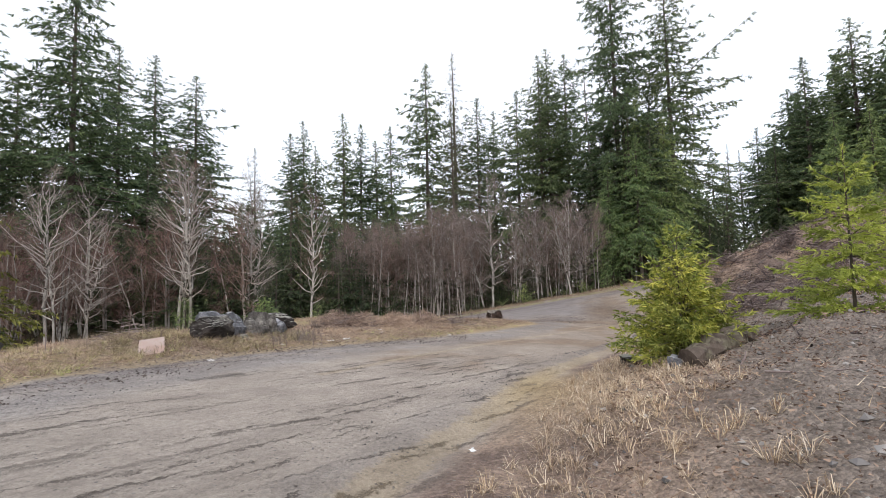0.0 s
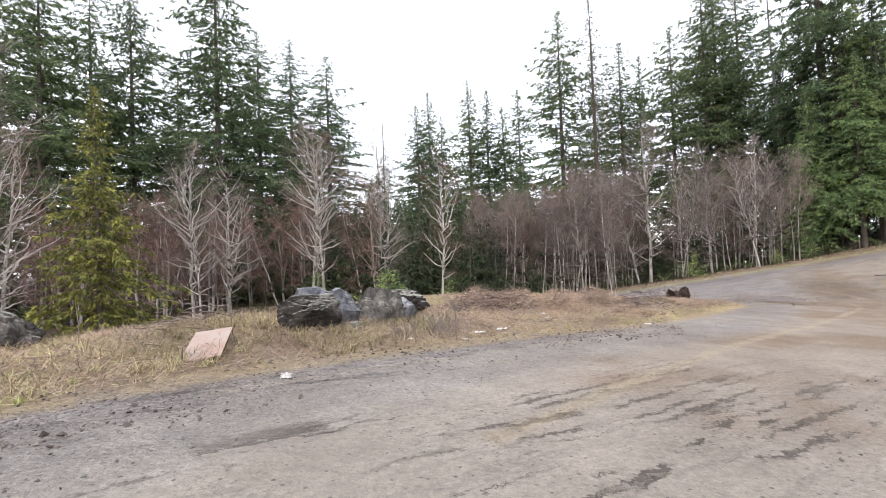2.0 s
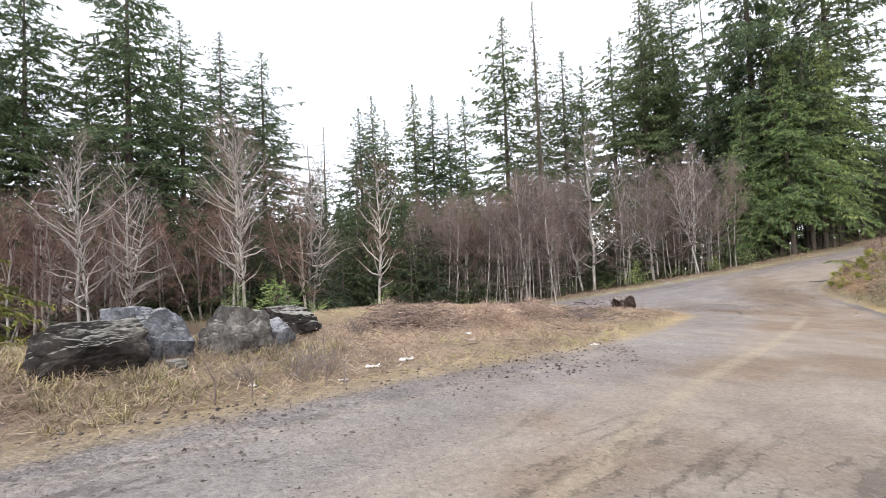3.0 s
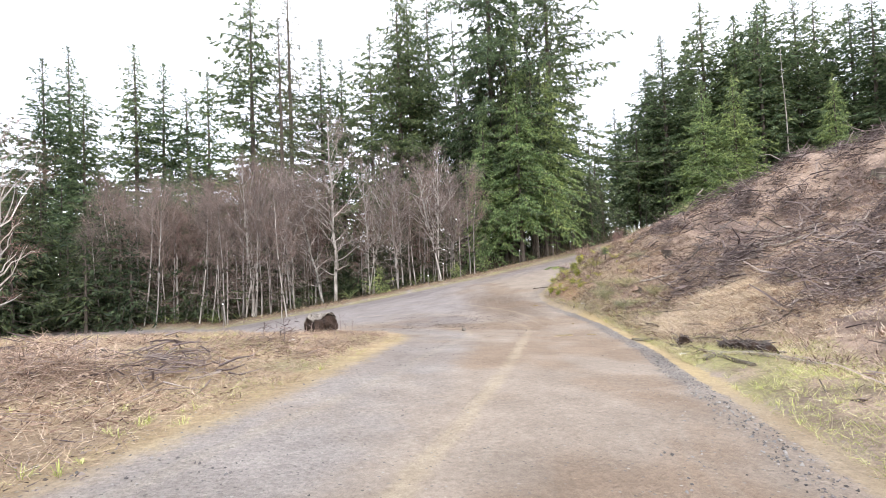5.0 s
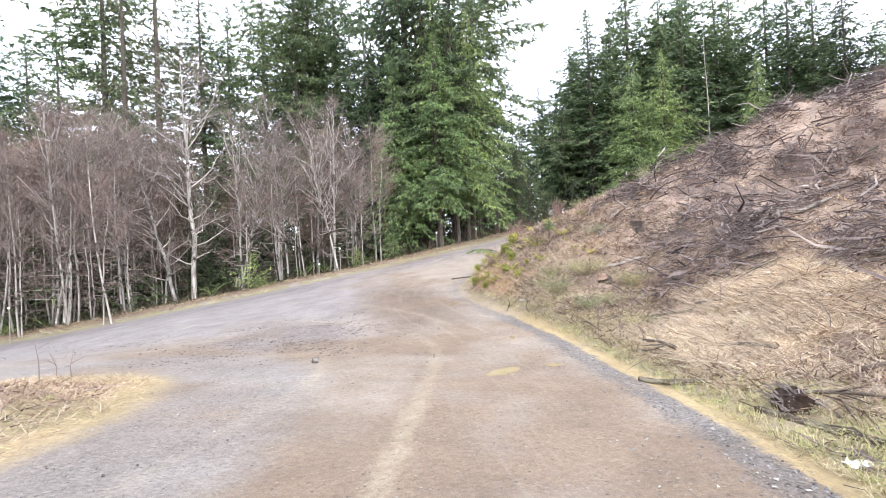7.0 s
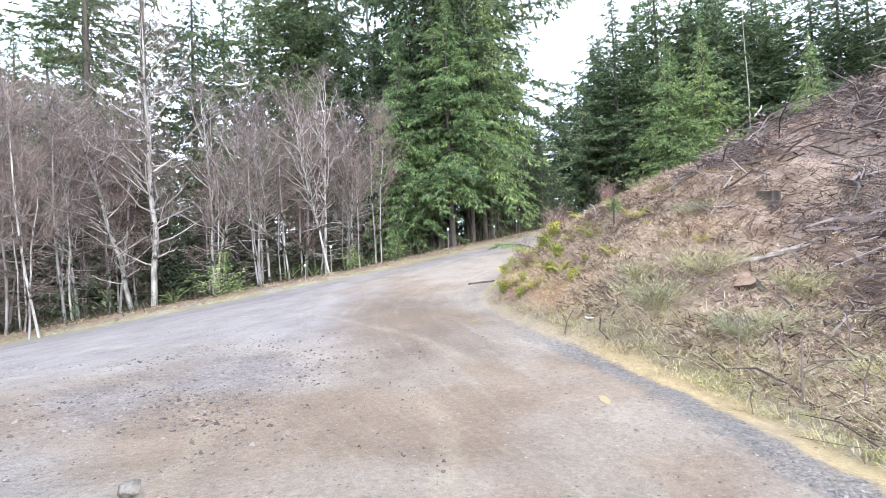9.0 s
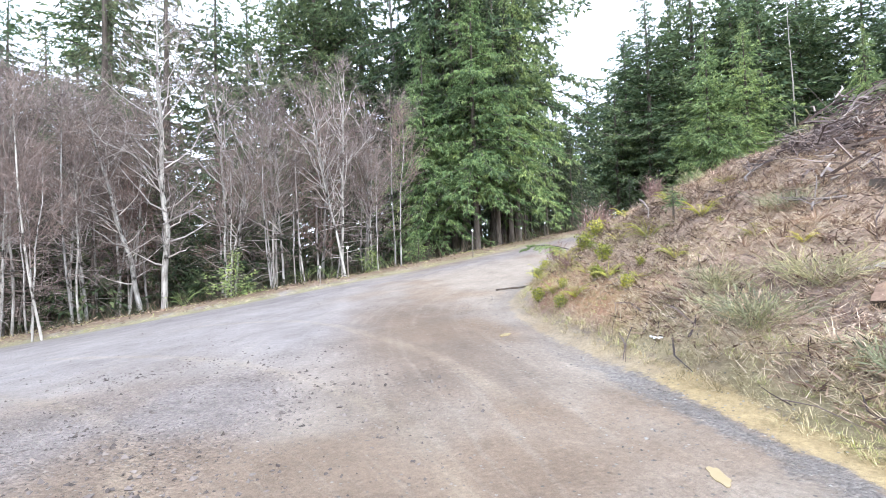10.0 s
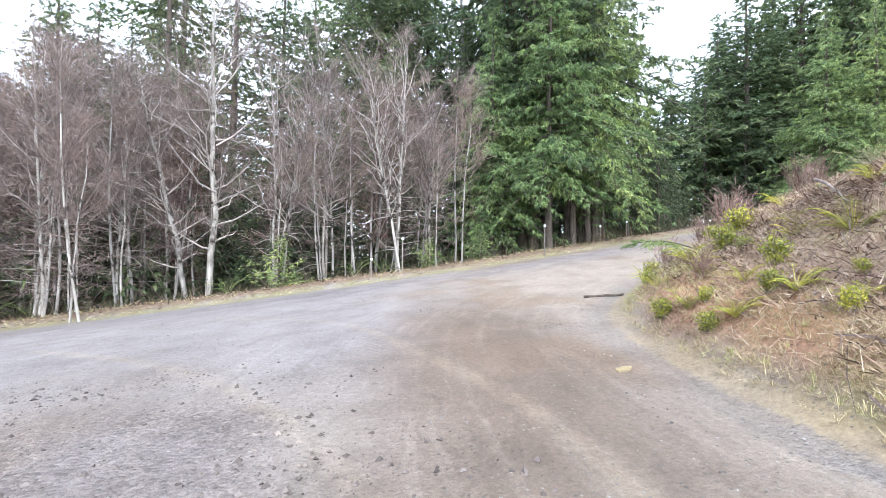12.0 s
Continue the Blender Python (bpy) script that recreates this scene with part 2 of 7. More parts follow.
def rock_material(name, deep, body, pale, top):
    """Broken rock: dark streaked body, paler fresh breaks; level parts carry lichen and painted-in skylight, with
    patches of moss.
    """
    k = Nodes(name, 0.8)
    a = k.ramp(k.noise(1.3, 7, 0.72), (0.36, deep), (0.55, body), (0.74, pale))
    streaks = k.ramp(k.noise(3.0, 6, 0.75, (1, 1, 0.3)), (0.36, (0.35, 0.32, 0.30)), (0.52, (1, 1, 1)), (0.68, (1.7, 1.65, 1.6)))
    col = k.mix(1.0, a, streaks, "MULTIPLY")
    grain = k.ramp(k.noise(30, 4, 0.7), (0.3, (0.7, 0.7, 0.7)), (0.7, (1.25, 1.25, 1.25)))
    # Faces turned up get a paler colour, standing in for skylight, mixed with lichen.
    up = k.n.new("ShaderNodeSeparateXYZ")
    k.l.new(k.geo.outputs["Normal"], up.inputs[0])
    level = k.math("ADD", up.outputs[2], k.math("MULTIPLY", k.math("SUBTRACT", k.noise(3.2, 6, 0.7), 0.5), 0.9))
    lichen_light = k.ramp(level, (0.66, (0, 0, 0)), (0.92, (1, 1, 1)))
    col = k.mix(k.math("MULTIPLY", lichen_light, 0.8), col, top)
    moss = k.math("MULTIPLY", lichen_light, k.ramp(k.noise(2.2, 5, 0.7), (0.56, (0, 0, 0)), (0.64, (1, 1, 1))))
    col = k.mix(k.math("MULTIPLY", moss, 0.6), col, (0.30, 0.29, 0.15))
    k.color(k.mix(1.0, col, grain, "MULTIPLY"))
    k.bump(k.noise(5, 8, 0.75), 0.8, 0.10)
    return k.mat


M_GROUND = ground_material("soil_and_gravel")
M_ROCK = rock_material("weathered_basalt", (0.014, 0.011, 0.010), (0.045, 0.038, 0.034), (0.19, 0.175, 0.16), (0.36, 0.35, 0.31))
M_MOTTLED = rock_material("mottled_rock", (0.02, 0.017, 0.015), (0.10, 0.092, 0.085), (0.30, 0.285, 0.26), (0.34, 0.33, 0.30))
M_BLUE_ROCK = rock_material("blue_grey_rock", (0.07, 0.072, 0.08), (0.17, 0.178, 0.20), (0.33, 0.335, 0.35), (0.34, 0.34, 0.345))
M_FIR = leafy("fir_needles", (0.060, 0.092, 0.060), (0.123, 0.176, 0.113), (0.21, 0.265, 0.160), through_light=0.3)
M_FIR_FRESH = leafy("hemlock_needles", (0.105, 0.155, 0.08), (0.235, 0.325, 0.16), (0.40, 0.475, 0.245), through_light=0.3)
# Darker copy of the fir needles: the wood's inner shade put into the colour.
M_FIR_DARK = leafy("shade_tinted_fir_needles", (0.034, 0.052, 0.036), (0.070, 0.098, 0.064), (0.125, 0.155, 0.095), through_light=0.3)
M_FIR_OLIVE = leafy("olive_fir_needles", (0.075, 0.085, 0.032), (0.17, 0.185, 0.065), (0.31, 0.315, 0.12), through_light=0.3)
M_FIR_GREY = leafy("thin_grey_needles", (0.06, 0.07, 0.05), (0.11, 0.125, 0.085), (0.17, 0.18, 0.12))
M_FIR_YOUNG = leafy("young_fir_needles", (0.32, 0.37, 0.08), (0.54, 0.57, 0.16), (0.78, 0.77, 0.32), through_light=0.5)
M_FERN = leafy("fern_leaves", (0.14, 0.17, 0.03), (0.37, 0.40, 0.075), (0.66, 0.62, 0.18), through_light=0.35)
M_SHRUB = leafy("broom_leaves", (0.20, 0.20, 0.15), (0.34, 0.335, 0.26), (0.54, 0.51, 0.41))
M_TRUNK = bark("fir_bark", (0.055, 0.045, 0.038), (0.16, 0.135, 0.115), 4)
M_SNAG = bark("bleached_wood", (0.22, 0.20, 0.18), (0.44, 0.42, 0.385), 5)
M_ALDER = bark("pale_alder_bark", (0.12, 0.108, 0.096), (0.58, 0.555, 0.515), 3, (0.045, 0.038, 0.032), 0.3)
M_LIMB = bark("alder_limb_bark", (0.30, 0.27, 0.245), (0.64, 0.60, 0.56), 4, None, 0.3)
M_BROWN_LIMB = bark("brown_limb_bark", (0.15, 0.115, 0.10), (0.34, 0.275, 0.245), 4, None, 0.3)
M_TWIG = strands("alder_twigs", (0.0, (0.080, 0.064, 0.057)), (0.5, (0.18, 0.147, 0.133)), (1.0, (0.38, 0.325, 0.30)), deep=0.75)
M_TWIG_TAN = strands("budding_twigs", (0.0, (0.085, 0.060, 0.052)), (0.5, (0.195, 0.142, 0.122)), (1.0, (0.39, 0.30, 0.265)), deep=0.75)
M_TWIG_RED = strands("red_twigs", (0.0, (0.10, 0.058, 0.050)), (0.5, (0.215, 0.125, 0.108)), (1.0, (0.37, 0.25, 0.22)))
M_STRAW = strands("dry_grass", (0.0, (0.21, 0.145, 0.10)), (0.4, (0.42, 0.32, 0.22)), (0.75, (0.58, 0.47, 0.34)), (1.0, (0.76, 0.68, 0.55)), deep=0.72)
M_GREEN = strands("green_grass", (0.0, (0.22, 0.25, 0.08)), (0.5, (0.43, 0.46, 0.17)), (1.0, (0.64, 0.60, 0.34)), deep=0.75)
M_SLASH = strands("slash_sticks", (0.0, (0.055, 0.043, 0.042)), (0.4, (0.16, 0.125, 0.122)), (0.8, (0.29, 0.24, 0.225)), (1.0, (0.38, 0.335, 0.31)))
M_BRACKEN = strands("dead_bracken", (0.0, (0.13, 0.09, 0.075)), (0.45, (0.37, 0.265, 0.205)), (1.0, (0.66, 0.53, 0.43)))
M_STONES = strands("loose_gravel", (0.0, (0.08, 0.076, 0.074)), (0.5, (0.19, 0.182, 0.178)), (1.0, (0.36, 0.345, 0.325)), deep=0.7)
M_OLD = bark("rotten_wood", (0.030, 0.022, 0.018), (0.15, 0.12, 0.10), 5, (0.17, 0.155, 0.115), 0.9)
M_GREYWOOD = bark("grey_wood", (0.17, 0.145, 0.13), (0.37, 0.335, 0.30), 8)
M_BRANCH = bark("dead_branch_bark", (0.08, 0.066, 0.062), (0.30, 0.255, 0.235), 7)
M_CUT = bark("cut_wood", (0.15, 0.10, 0.078), (0.31, 0.22, 0.165), 9)
M_LEAF = strands("fallen_leaves", (0.0, (0.06, 0.042, 0.034)), (0.5, (0.20, 0.132, 0.098)), (1.0, (0.42, 0.31, 0.235)))
M_BRUSH = strands("forest_brush", (0.0, (0.03, 0.035, 0.02)), (0.5, (0.07, 0.075, 0.04)), (0.8, (0.14, 0.10, 0.07)), (1.0, (0.22, 0.17, 0.12)))
M_FIR_VERGE = leafy("verge_fir_needles", (0.12, 0.15, 0.04), (0.27, 0.315, 0.085), (0.50, 0.51, 0.19), through_light=0.3)


def plain(name, a, b, scale, rough, bump=0.3):
    k = Nodes(name, rough)
    k.color(k.ramp(k.noise(scale, 5, 0.65), (0.3, a), (0.7, b)))
    k.bump(k.noise(scale * 6, 4), bump, 0.01)
    return k.mat


M_WHITE = plain("white_scrap", (0.68, 0.69, 0.70), (0.84, 0.84, 0.83), 6, 0.6)
M_SCRAP = plain("soiled_paper", (0.34, 0.29, 0.28), (0.72, 0.70, 0.70), 14, 0.7)
M_PLY = plain("weathered_plywood", (0.36, 0.245, 0.20), (0.41, 0.355, 0.325), 1.6, 0.8)
M_PUDDLE = plain("muddy_water", (0.31, 0.245, 0.145), (0.37, 0.295, 0.185), 2.0, 0.07, 0.02)
M_CLOD = strands("mud_clods", (0.0, (0.07, 0.058, 0.052)), (0.5, (0.15, 0.128, 0.118)), (1.0, (0.25, 0.215, 0.195)))
M_CRUST = bark("weathered_crust", (0.055, 0.045, 0.038), (0.34, 0.31, 0.275), 5, (0.028, 0.021, 0.017), 0.9)
M_ROT = bark("rotten_core", (0.012, 0.008, 0.006), (0.075, 0.046, 0.034), 6, None, 0.9)
M_TWIG_BUSH = strands("red_bush_twigs", (0.0, (0.14, 0.085, 0.072)), (0.5, (0.27, 0.175, 0.15)), (1.0, (0.42, 0.31, 0.27)))
M_MOSSY = strands("mossy_weeds", (0.0, (0.10, 0.08, 0.05)), (0.5, (0.29, 0.25, 0.13)), (1.0, (0.54, 0.48, 0.29)))
M_BRUSHWOOD = strands("dark_brushwood", (0.0, (0.045, 0.034, 0.034)), (0.6, (0.16, 0.122, 0.118)), (1.0, (0.33, 0.27, 0.255)))
M_BANKGRASS = strands("bank_grass", (0.0, (0.17, 0.145, 0.075)), (0.5, (0.40, 0.345, 0.20)), (1.0, (0.66, 0.56, 0.38)), deep=0.7)
M_ISLE = strands("island_straw", (0.0, (0.17, 0.12, 0.088)), (0.4, (0.38, 0.28, 0.20)), (0.75, (0.53, 0.42, 0.31)), (1.0, (0.70, 0.60, 0.47)), deep=0.62)
M_REED = strands("pale_reeds", (0.0, (0.30, 0.22, 0.15)), (0.4, (0.51, 0.41, 0.295)), (1.0, (0.73, 0.64, 0.50)), deep=0.8)


# ---------------------------------------------------------------- shape of the land
def smooth(a, b, v):
    t = np.clip((np.asarray(v, float) - a) / (b - a), 0, 1)
    return t * t * (3 - 2 * t)


def _hash(ix, iy, seed):
    h = (ix * 374761393 + iy * 668265263 + seed * 974634777) & 0xFFFFFFFF
    h = ((h ^ (h >> 13)) * 1274126177) & 0xFFFFFFFF
    return ((h ^ (h >> 16)) & 0xFFFF) / 65535.0


def vnoise(x, y, scale, seed=0, octaves=3):
    """Value noise, about -1 to 1."""
    x, y = np.asarray(x, float) * scale, np.asarray(y, float) * scale
    total, amp, norm = 0.0, 1.0, 0.0
    for o in range(octaves):
        ix, iy = np.floor(x).astype(np.int64), np.floor(y).astype(np.int64)
        fx, fy = x - ix, y - iy
        fx, fy = fx * fx * (3 - 2 * fx), fy * fy * (3 - 2 * fy)
        a, b = _hash(ix, iy, seed + o), _hash(ix + 1, iy, seed + o)
        c, d = _hash(ix, iy + 1, seed + o), _hash(ix + 1, iy + 1, seed + o)
        total = total + amp * ((a * (1 - fx) + b * fx) * (1 - fy) + (c * (1 - fx) + d * fx) * fy)
        norm += amp
        x, y, amp = x * 2.03 + 17.1, y * 2.03 - 9.7, amp * 0.5
    return total / norm * 2 - 1


def line_dist(x, y, line):
    """Distance to a polyline and the side: positive to its right."""
    x, y = np.asarray(x, float), np.asarray(y, float)
    best = np.full(x.shape, 1e18)
    side = np.zeros(x.shape)
    for (ax, ay), (bx, by) in zip(line[:-1], line[1:]):
        ux, uy = bx - ax, by - ay
        t = np.clip(((x - ax) * ux + (y - ay) * uy) / (ux * ux + uy * uy), 0, 1)
        dx, dy = x - ax - t * ux, y - ay - t * uy
        d = dx * dx + dy * dy
        near = d < best - 1e-9
        best = np.where(near, d, best)
        side = np.where(near, np.sign(ux * -dy + uy * dx + 1e-12), side)
    return np.sqrt(best), side


def rounded(line, rounds=2):
    """Corner-cut a polyline into a flowing one."""
    for _ in range(rounds):
        out = [line[0]]
        for (ax, ay), (bx, by) in zip(line[:-1], line[1:]):
            out += [(0.75 * ax + 0.25 * bx, 0.75 * ay + 0.25 * by), (0.25 * ax + 0.75 * bx, 0.25 * ay + 0.75 * by)]
        line = out + [line[-1]]
    return line


# the right edge of the road, along the foot of the cleared hill
TOE = rounded([(-9, -30), (-3.5, -4), (-1.2, 5), (0.3, 8), (1.6, 11.5), (4.3, 16), (6.8, 19.6), (8.7, 22.5), (10.4, 25.5), (12.5, 28.8), (15, 34),
               (15.9, 37.5), (16.4, 41), (17.2, 44), (18.6, 46.4), (21.5, 48.9), (26, 51.8), (33, 54.5), (46, 57), (90, 60)])
# the left edge: verge and grass island, round its tip and back along the lower road
ISLAND = rounded([(-34, -30), (-13, -6), (-8, 6), (-7.4, 10), (-6, 12.4), (-3.4, 17), (0, 21.2), (3, 26.2), (5.2, 31), (6.6, 33.6), (6.6, 36),
                  (4, 37.6), (-2, 39), (-12, 45), (-40, 66), (-120, 110)])
# the far edge of the lower road, at the foot of the trees
FAR = rounded([(-120, 150), (-40, 92), (-14, 68), (-2, 61), (6, 58.6), (14, 58.2), (22, 58.8), (30, 61), (46, 66), (90, 72)])


def base_height(x, y):
    za = np.maximum(0.03 - 0.052 * np.clip(x, -7.5, 40) - 0.034 * y, -1.8)
    zb = np.maximum(-3.15 + 0.15 * np.clip(x, -40, 45), -3.7)
    w = smooth(32, 60, y)
    return za * (1 - w) + zb * w


def land(x, y):
    """Zones of the land at x, y: the height, and distances into the hill, the island and the wood."""
    x, y = np.asarray(x, float), np.asarray(y, float)
    dt, st = line_dist(x, y, TOE)
    di, si = line_dist(x, y, ISLAND)
    df, sf = line_dist(x, y, FAR)
    hill, isle, wood = dt * st, -di * si, -df * sf
    z = base_height(x, y)
    # the cleared hill
    foot = (1 - smooth(13, 20, y)) * (1.0 + 2.2 * (1 - smooth(2, 7, y)))
    d = np.maximum(hill - foot, 0)
    late = smooth(33, 38.5, y)
    early = 1 - smooth(16, 24, y)
    s1 = 0.13 + 0.50 * late + 0.17 * early
    s2 = 0.42 + 0.03 * late - 0.12 * early
    k1, k2 = 3.0 + late, 11.0
    h = s1 * np.minimum(d, k1) + s2 * np.clip(d - k1, 0, k2 - k1) + (0.36 + 0.26 * (1 - smooth(34, 50, y)) * smooth(20, 26, y)) * np.clip(d - k2, 0, 20) + 0.05 * np.clip(d - k2 - 20, 0, 60)
    h = h * (0.55 + 0.45 * smooth(0, 1.2, d))
    z = z + h
    z = z + smooth(0.3, 5, d) * (0.30 * vnoise(x, y, 0.22, 3) + 0.24 * vnoise(x, y, 0.8, 4) + 0.24 * vnoise(x, y, 2.0, 5))
    # a shallow ditch at its foot
    z = z - 0.10 * np.exp(-((hill - 0.55) / 0.45) ** 2) * (hill > -3)
    # the island: a low hummock, falling to the alders behind
    i = np.maximum(isle, 0)
    z = z + smooth(0.2, 3.5, i) * 0.16 * smooth(12, 18, y) + 0.30 * np.exp(-(((x + 9.0) / 2.2) ** 2 + ((y - 14.8) / 2.6) ** 2))
    z = z + smooth(0.0, 2.0, i) * (0.10 * vnoise(x, y, 0.5, 7) + 0.06 * vnoise(x, y, 1.7, 8))
    back = smooth(5.0, 17.0, i - 0.12 * np.maximum(20 - y, 0))
    z = z * (1 - back) + (-3.0 + 0.35 * vnoise(x, y, 0.12, 9)) * back
    # the wood beyond the lower road
    w = np.maximum(wood, 0)
    z = z + smooth(0.1, 1.4, w) * 0.30 - smooth(2.5, 12, w) * 0.5 + smooth(0.5, 4, w) * 0.22 * vnoise(x, y, 0.3, 11)
    return z, hill, isle, wood


TRACKS = [rounded(t) for t in (
    [(-2.6, 11), (-1.4, 13.3), (1.2, 18), (3.4, 21.3), (5.1, 23.8), (7.7, 27.9), (11.2, 33.8), (12.6, 36.6), (12.0, 40), (10, 44), (6, 48)],
    [(-6, 11.5), (-2.9, 16.1), (-1.5, 18), (1.2, 22.2), (4.4, 26.6), (6.2, 29.9), (9.0, 33.8), (10.0, 38), (8, 42), (2, 47)],
    [(13.8, 37.8), (14.1, 40.2), (13.6, 43), (12.4, 48), (9, 51)])]


def soil_colors(x, y, z, hill, isle, wood):
    """What the sheet is made of: albedo of the zones and the masks and distances that the material lays its tracks and edges by."""
    def lay(col, c, f):
        f = np.clip(f, 0, 1)[:, None]
        return col * (1 - f) + np.array(c)[None] * f
    n1, n2 = vnoise(x, y, 0.35, 21), vnoise(x, y, 1.3, 22)
    col = np.tile(np.array([0.350, 0.295, 0.248]), (len(x), 1))
    wet = 0.25 + 0.3 * n1
    stony = 0.12 + 0.2 * n2
    col = lay(col, (0.43, 0.385, 0.345), (1 - smooth(8, 20, y)) * 0.9)
    lower = smooth(37, 46, y) * smooth(-19, -12, -x)
    col = lay(col, (0.305, 0.280, 0.283), lower * 0.9)
    # damp brown patches where the wheels run
    damp = smooth(0.1, 0.95, np.exp(-(((x - 14.4 - 0.2 * (y - 43)) / 2.2) ** 2 + ((y - 43.5) / 7.0) ** 2)) + 0.35 * n2 * n1 + 0.2 * n2)
    col = lay(col, (0.225, 0.172, 0.134), damp * 0.9)
    wet = wet + 0.35 * damp
    churn = smooth(0.3, 0.7, np.exp(-(((x - 9.3) / 2.6) ** 2 + ((y - 40.0) / 2.6) ** 2)) + 0.2 * n2)
    col = lay(col, (0.27, 0.24, 0.24), churn * 0.7)
    stony = stony + 0.6 * churn
    col = lay(col, (0.285, 0.212, 0.155), smooth(-0.1, 0.35, n1 + 0.25 * n2) * smooth(9, 15, y) * (1 - lower) * 0.8)
    track = np.full(len(x), 9.0)
    for t in TRACKS:
        track = np.minimum(track, line_dist(x, y, t)[0])
    grass = smooth(-0.1, 0.5, isle + 0.25 * n2)
    col = col * (1 - 0.10 * smooth(28, 36, y))[:, None]
    col = lay(col, (0.285, 0.215, 0.155), grass)
    col = lay(col, (0.40, 0.31, 0.20), grass * smooth(22, 27, y) * 0.8)
    col = lay(col, (0.23, 0.235, 0.12), grass * smooth(0.1, 0.6, n1) * 0.6)
    crumb = smooth(-1.5, -0.5, isle + 0.5 * n1) * smooth(-1.0, -0.3, -isle + 0.3 * n2) * (1 - smooth(17, 22, y))
    col = lay(col, (0.20, 0.165, 0.155), crumb * smooth(-0.3, 0.2, n2 + 0.2) * 0.8)
    stony = stony + 0.7 * crumb
    slope = smooth(0.45, 1.0, hill + 0.3 * n2)
    early = 1 - smooth(16, 24, y)
    col = lay(col, (0.40, 0.305, 0.245), slope)
    n3 = vnoise(0.8 * x + 0.3 * y, y - 0.4 * x, 0.55, 23)
    col = lay(col, (0.17, 0.125, 0.115), slope * smooth(0.0, 0.4, n3 + 0.3 * n2) * 0.85)
    col = lay(col, (0.275, 0.235, 0.205), slope * early * smooth(2.2, 4.2, hill + 0.8 * n1))
    col = lay(col, (0.40, 0.215, 0.135), slope * np.exp(-((hill - 1.3) / 0.75) ** 2) * smooth(38.5, 40.5, y) * smooth(-46, -44.5, -y) * 0.95)
    moss = smooth(0.42, 0.62, hill) * (1 - smooth(2.0, 3.2, hill + 0.5 * n1 + 1.1 * smooth(30, 34, y))) * smooth(20, 26, y) * (1 - smooth(40, 43, y))
    col = lay(col, (0.36, 0.36, 0.15), (1 - 0.45 * smooth(31, 34, y)) * moss * smooth(-0.35, 0.3, n2 + 0.4 * n1) * 0.7)
    tip = np.exp(-(((x - 5.0) / 1.5) ** 2 + ((y - 35.2) / 1.6) ** 2))
    near = np.exp(-(((x - 1.9) / 1.3) ** 2 + ((y - 11.3) / 4.0) ** 2)) * smooth(-0.2, 0.5, hill)
    col = lay(col, (0.47, 0.36, 0.20), np.maximum(tip * 0.8, near * 0.8))
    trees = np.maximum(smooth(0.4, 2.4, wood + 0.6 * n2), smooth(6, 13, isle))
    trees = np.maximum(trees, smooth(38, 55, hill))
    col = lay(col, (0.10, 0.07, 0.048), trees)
    col = lay(col, (0.235, 0.165, 0.118), smooth(0.5, 0.9, wood + 0.3 * n2) * (1 - smooth(1.8, 3.2, wood + 0.4 * n1)) * 0.9)
    verge = np.exp(-((wood - 0.3) / 0.5) ** 2)
    col = lay(col, (0.225, 0.203, 0.208), np.exp(-((wood + 2.4) / 1.9) ** 2) * smooth(-0.6, 0.3, n2 + 0.3) * 0.8)
    col = lay(col, (0.285, 0.265, 0.155), verge * 0.9 * smooth(-0.5, 0.1, n2 + 0.2))
    off = np.maximum(np.maximum(grass, slope), smooth(0, 0.8, wood))
    wet = np.clip(wet * (1 - off) + 0.1 * off, 0, 1)
    stony = np.clip(stony * (1 - off) + (0.25 + 0.6 * slope * early) * off, 0, 1)
    swap = smooth(22, 30, y)
    swap = swap * smooth(2.5, 6.5, -isle - 0.25 * np.maximum(y - 42, 0))
    lane = -isle * (1 - swap) - (hill + 7.5) * swap
    start = 1 - smooth(10, 18, y)
    lane = lane * (1 - start) + (0.78 * x - 0.62 * y + 13.2) * start
    data = dict(wet=wet, stony=stony, hill=hill, isle=isle, track=track, lane=lane, run=0.5 * x + 0.87 * y, off=off,
                rutted=(1 - smooth(10, 18, y)) * 0.65 + 0.07 * smooth(33, 40, y), ridged=(1 - off) * (1 - 0.62 * smooth(31, 37, y)), silty=(0.35 + 0.65 * smooth(22, 26, y)) * (1 - 0.65 * smooth(37.5, 41, y)))
    return col, data


def axis(a, b, fine, lo, hi, grow=1.16):
    mid = list(np.arange(a, b + fine / 2, fine))
    left, right, step = [], [], fine
    v = a
    while v > lo:
        step *= grow
        v -= step
        left.append(v)
    step, v = fine, b
    while v < hi:
        step *= grow
        v += step
        right.append(v)
    return np.array(left[::-1] + mid + right)


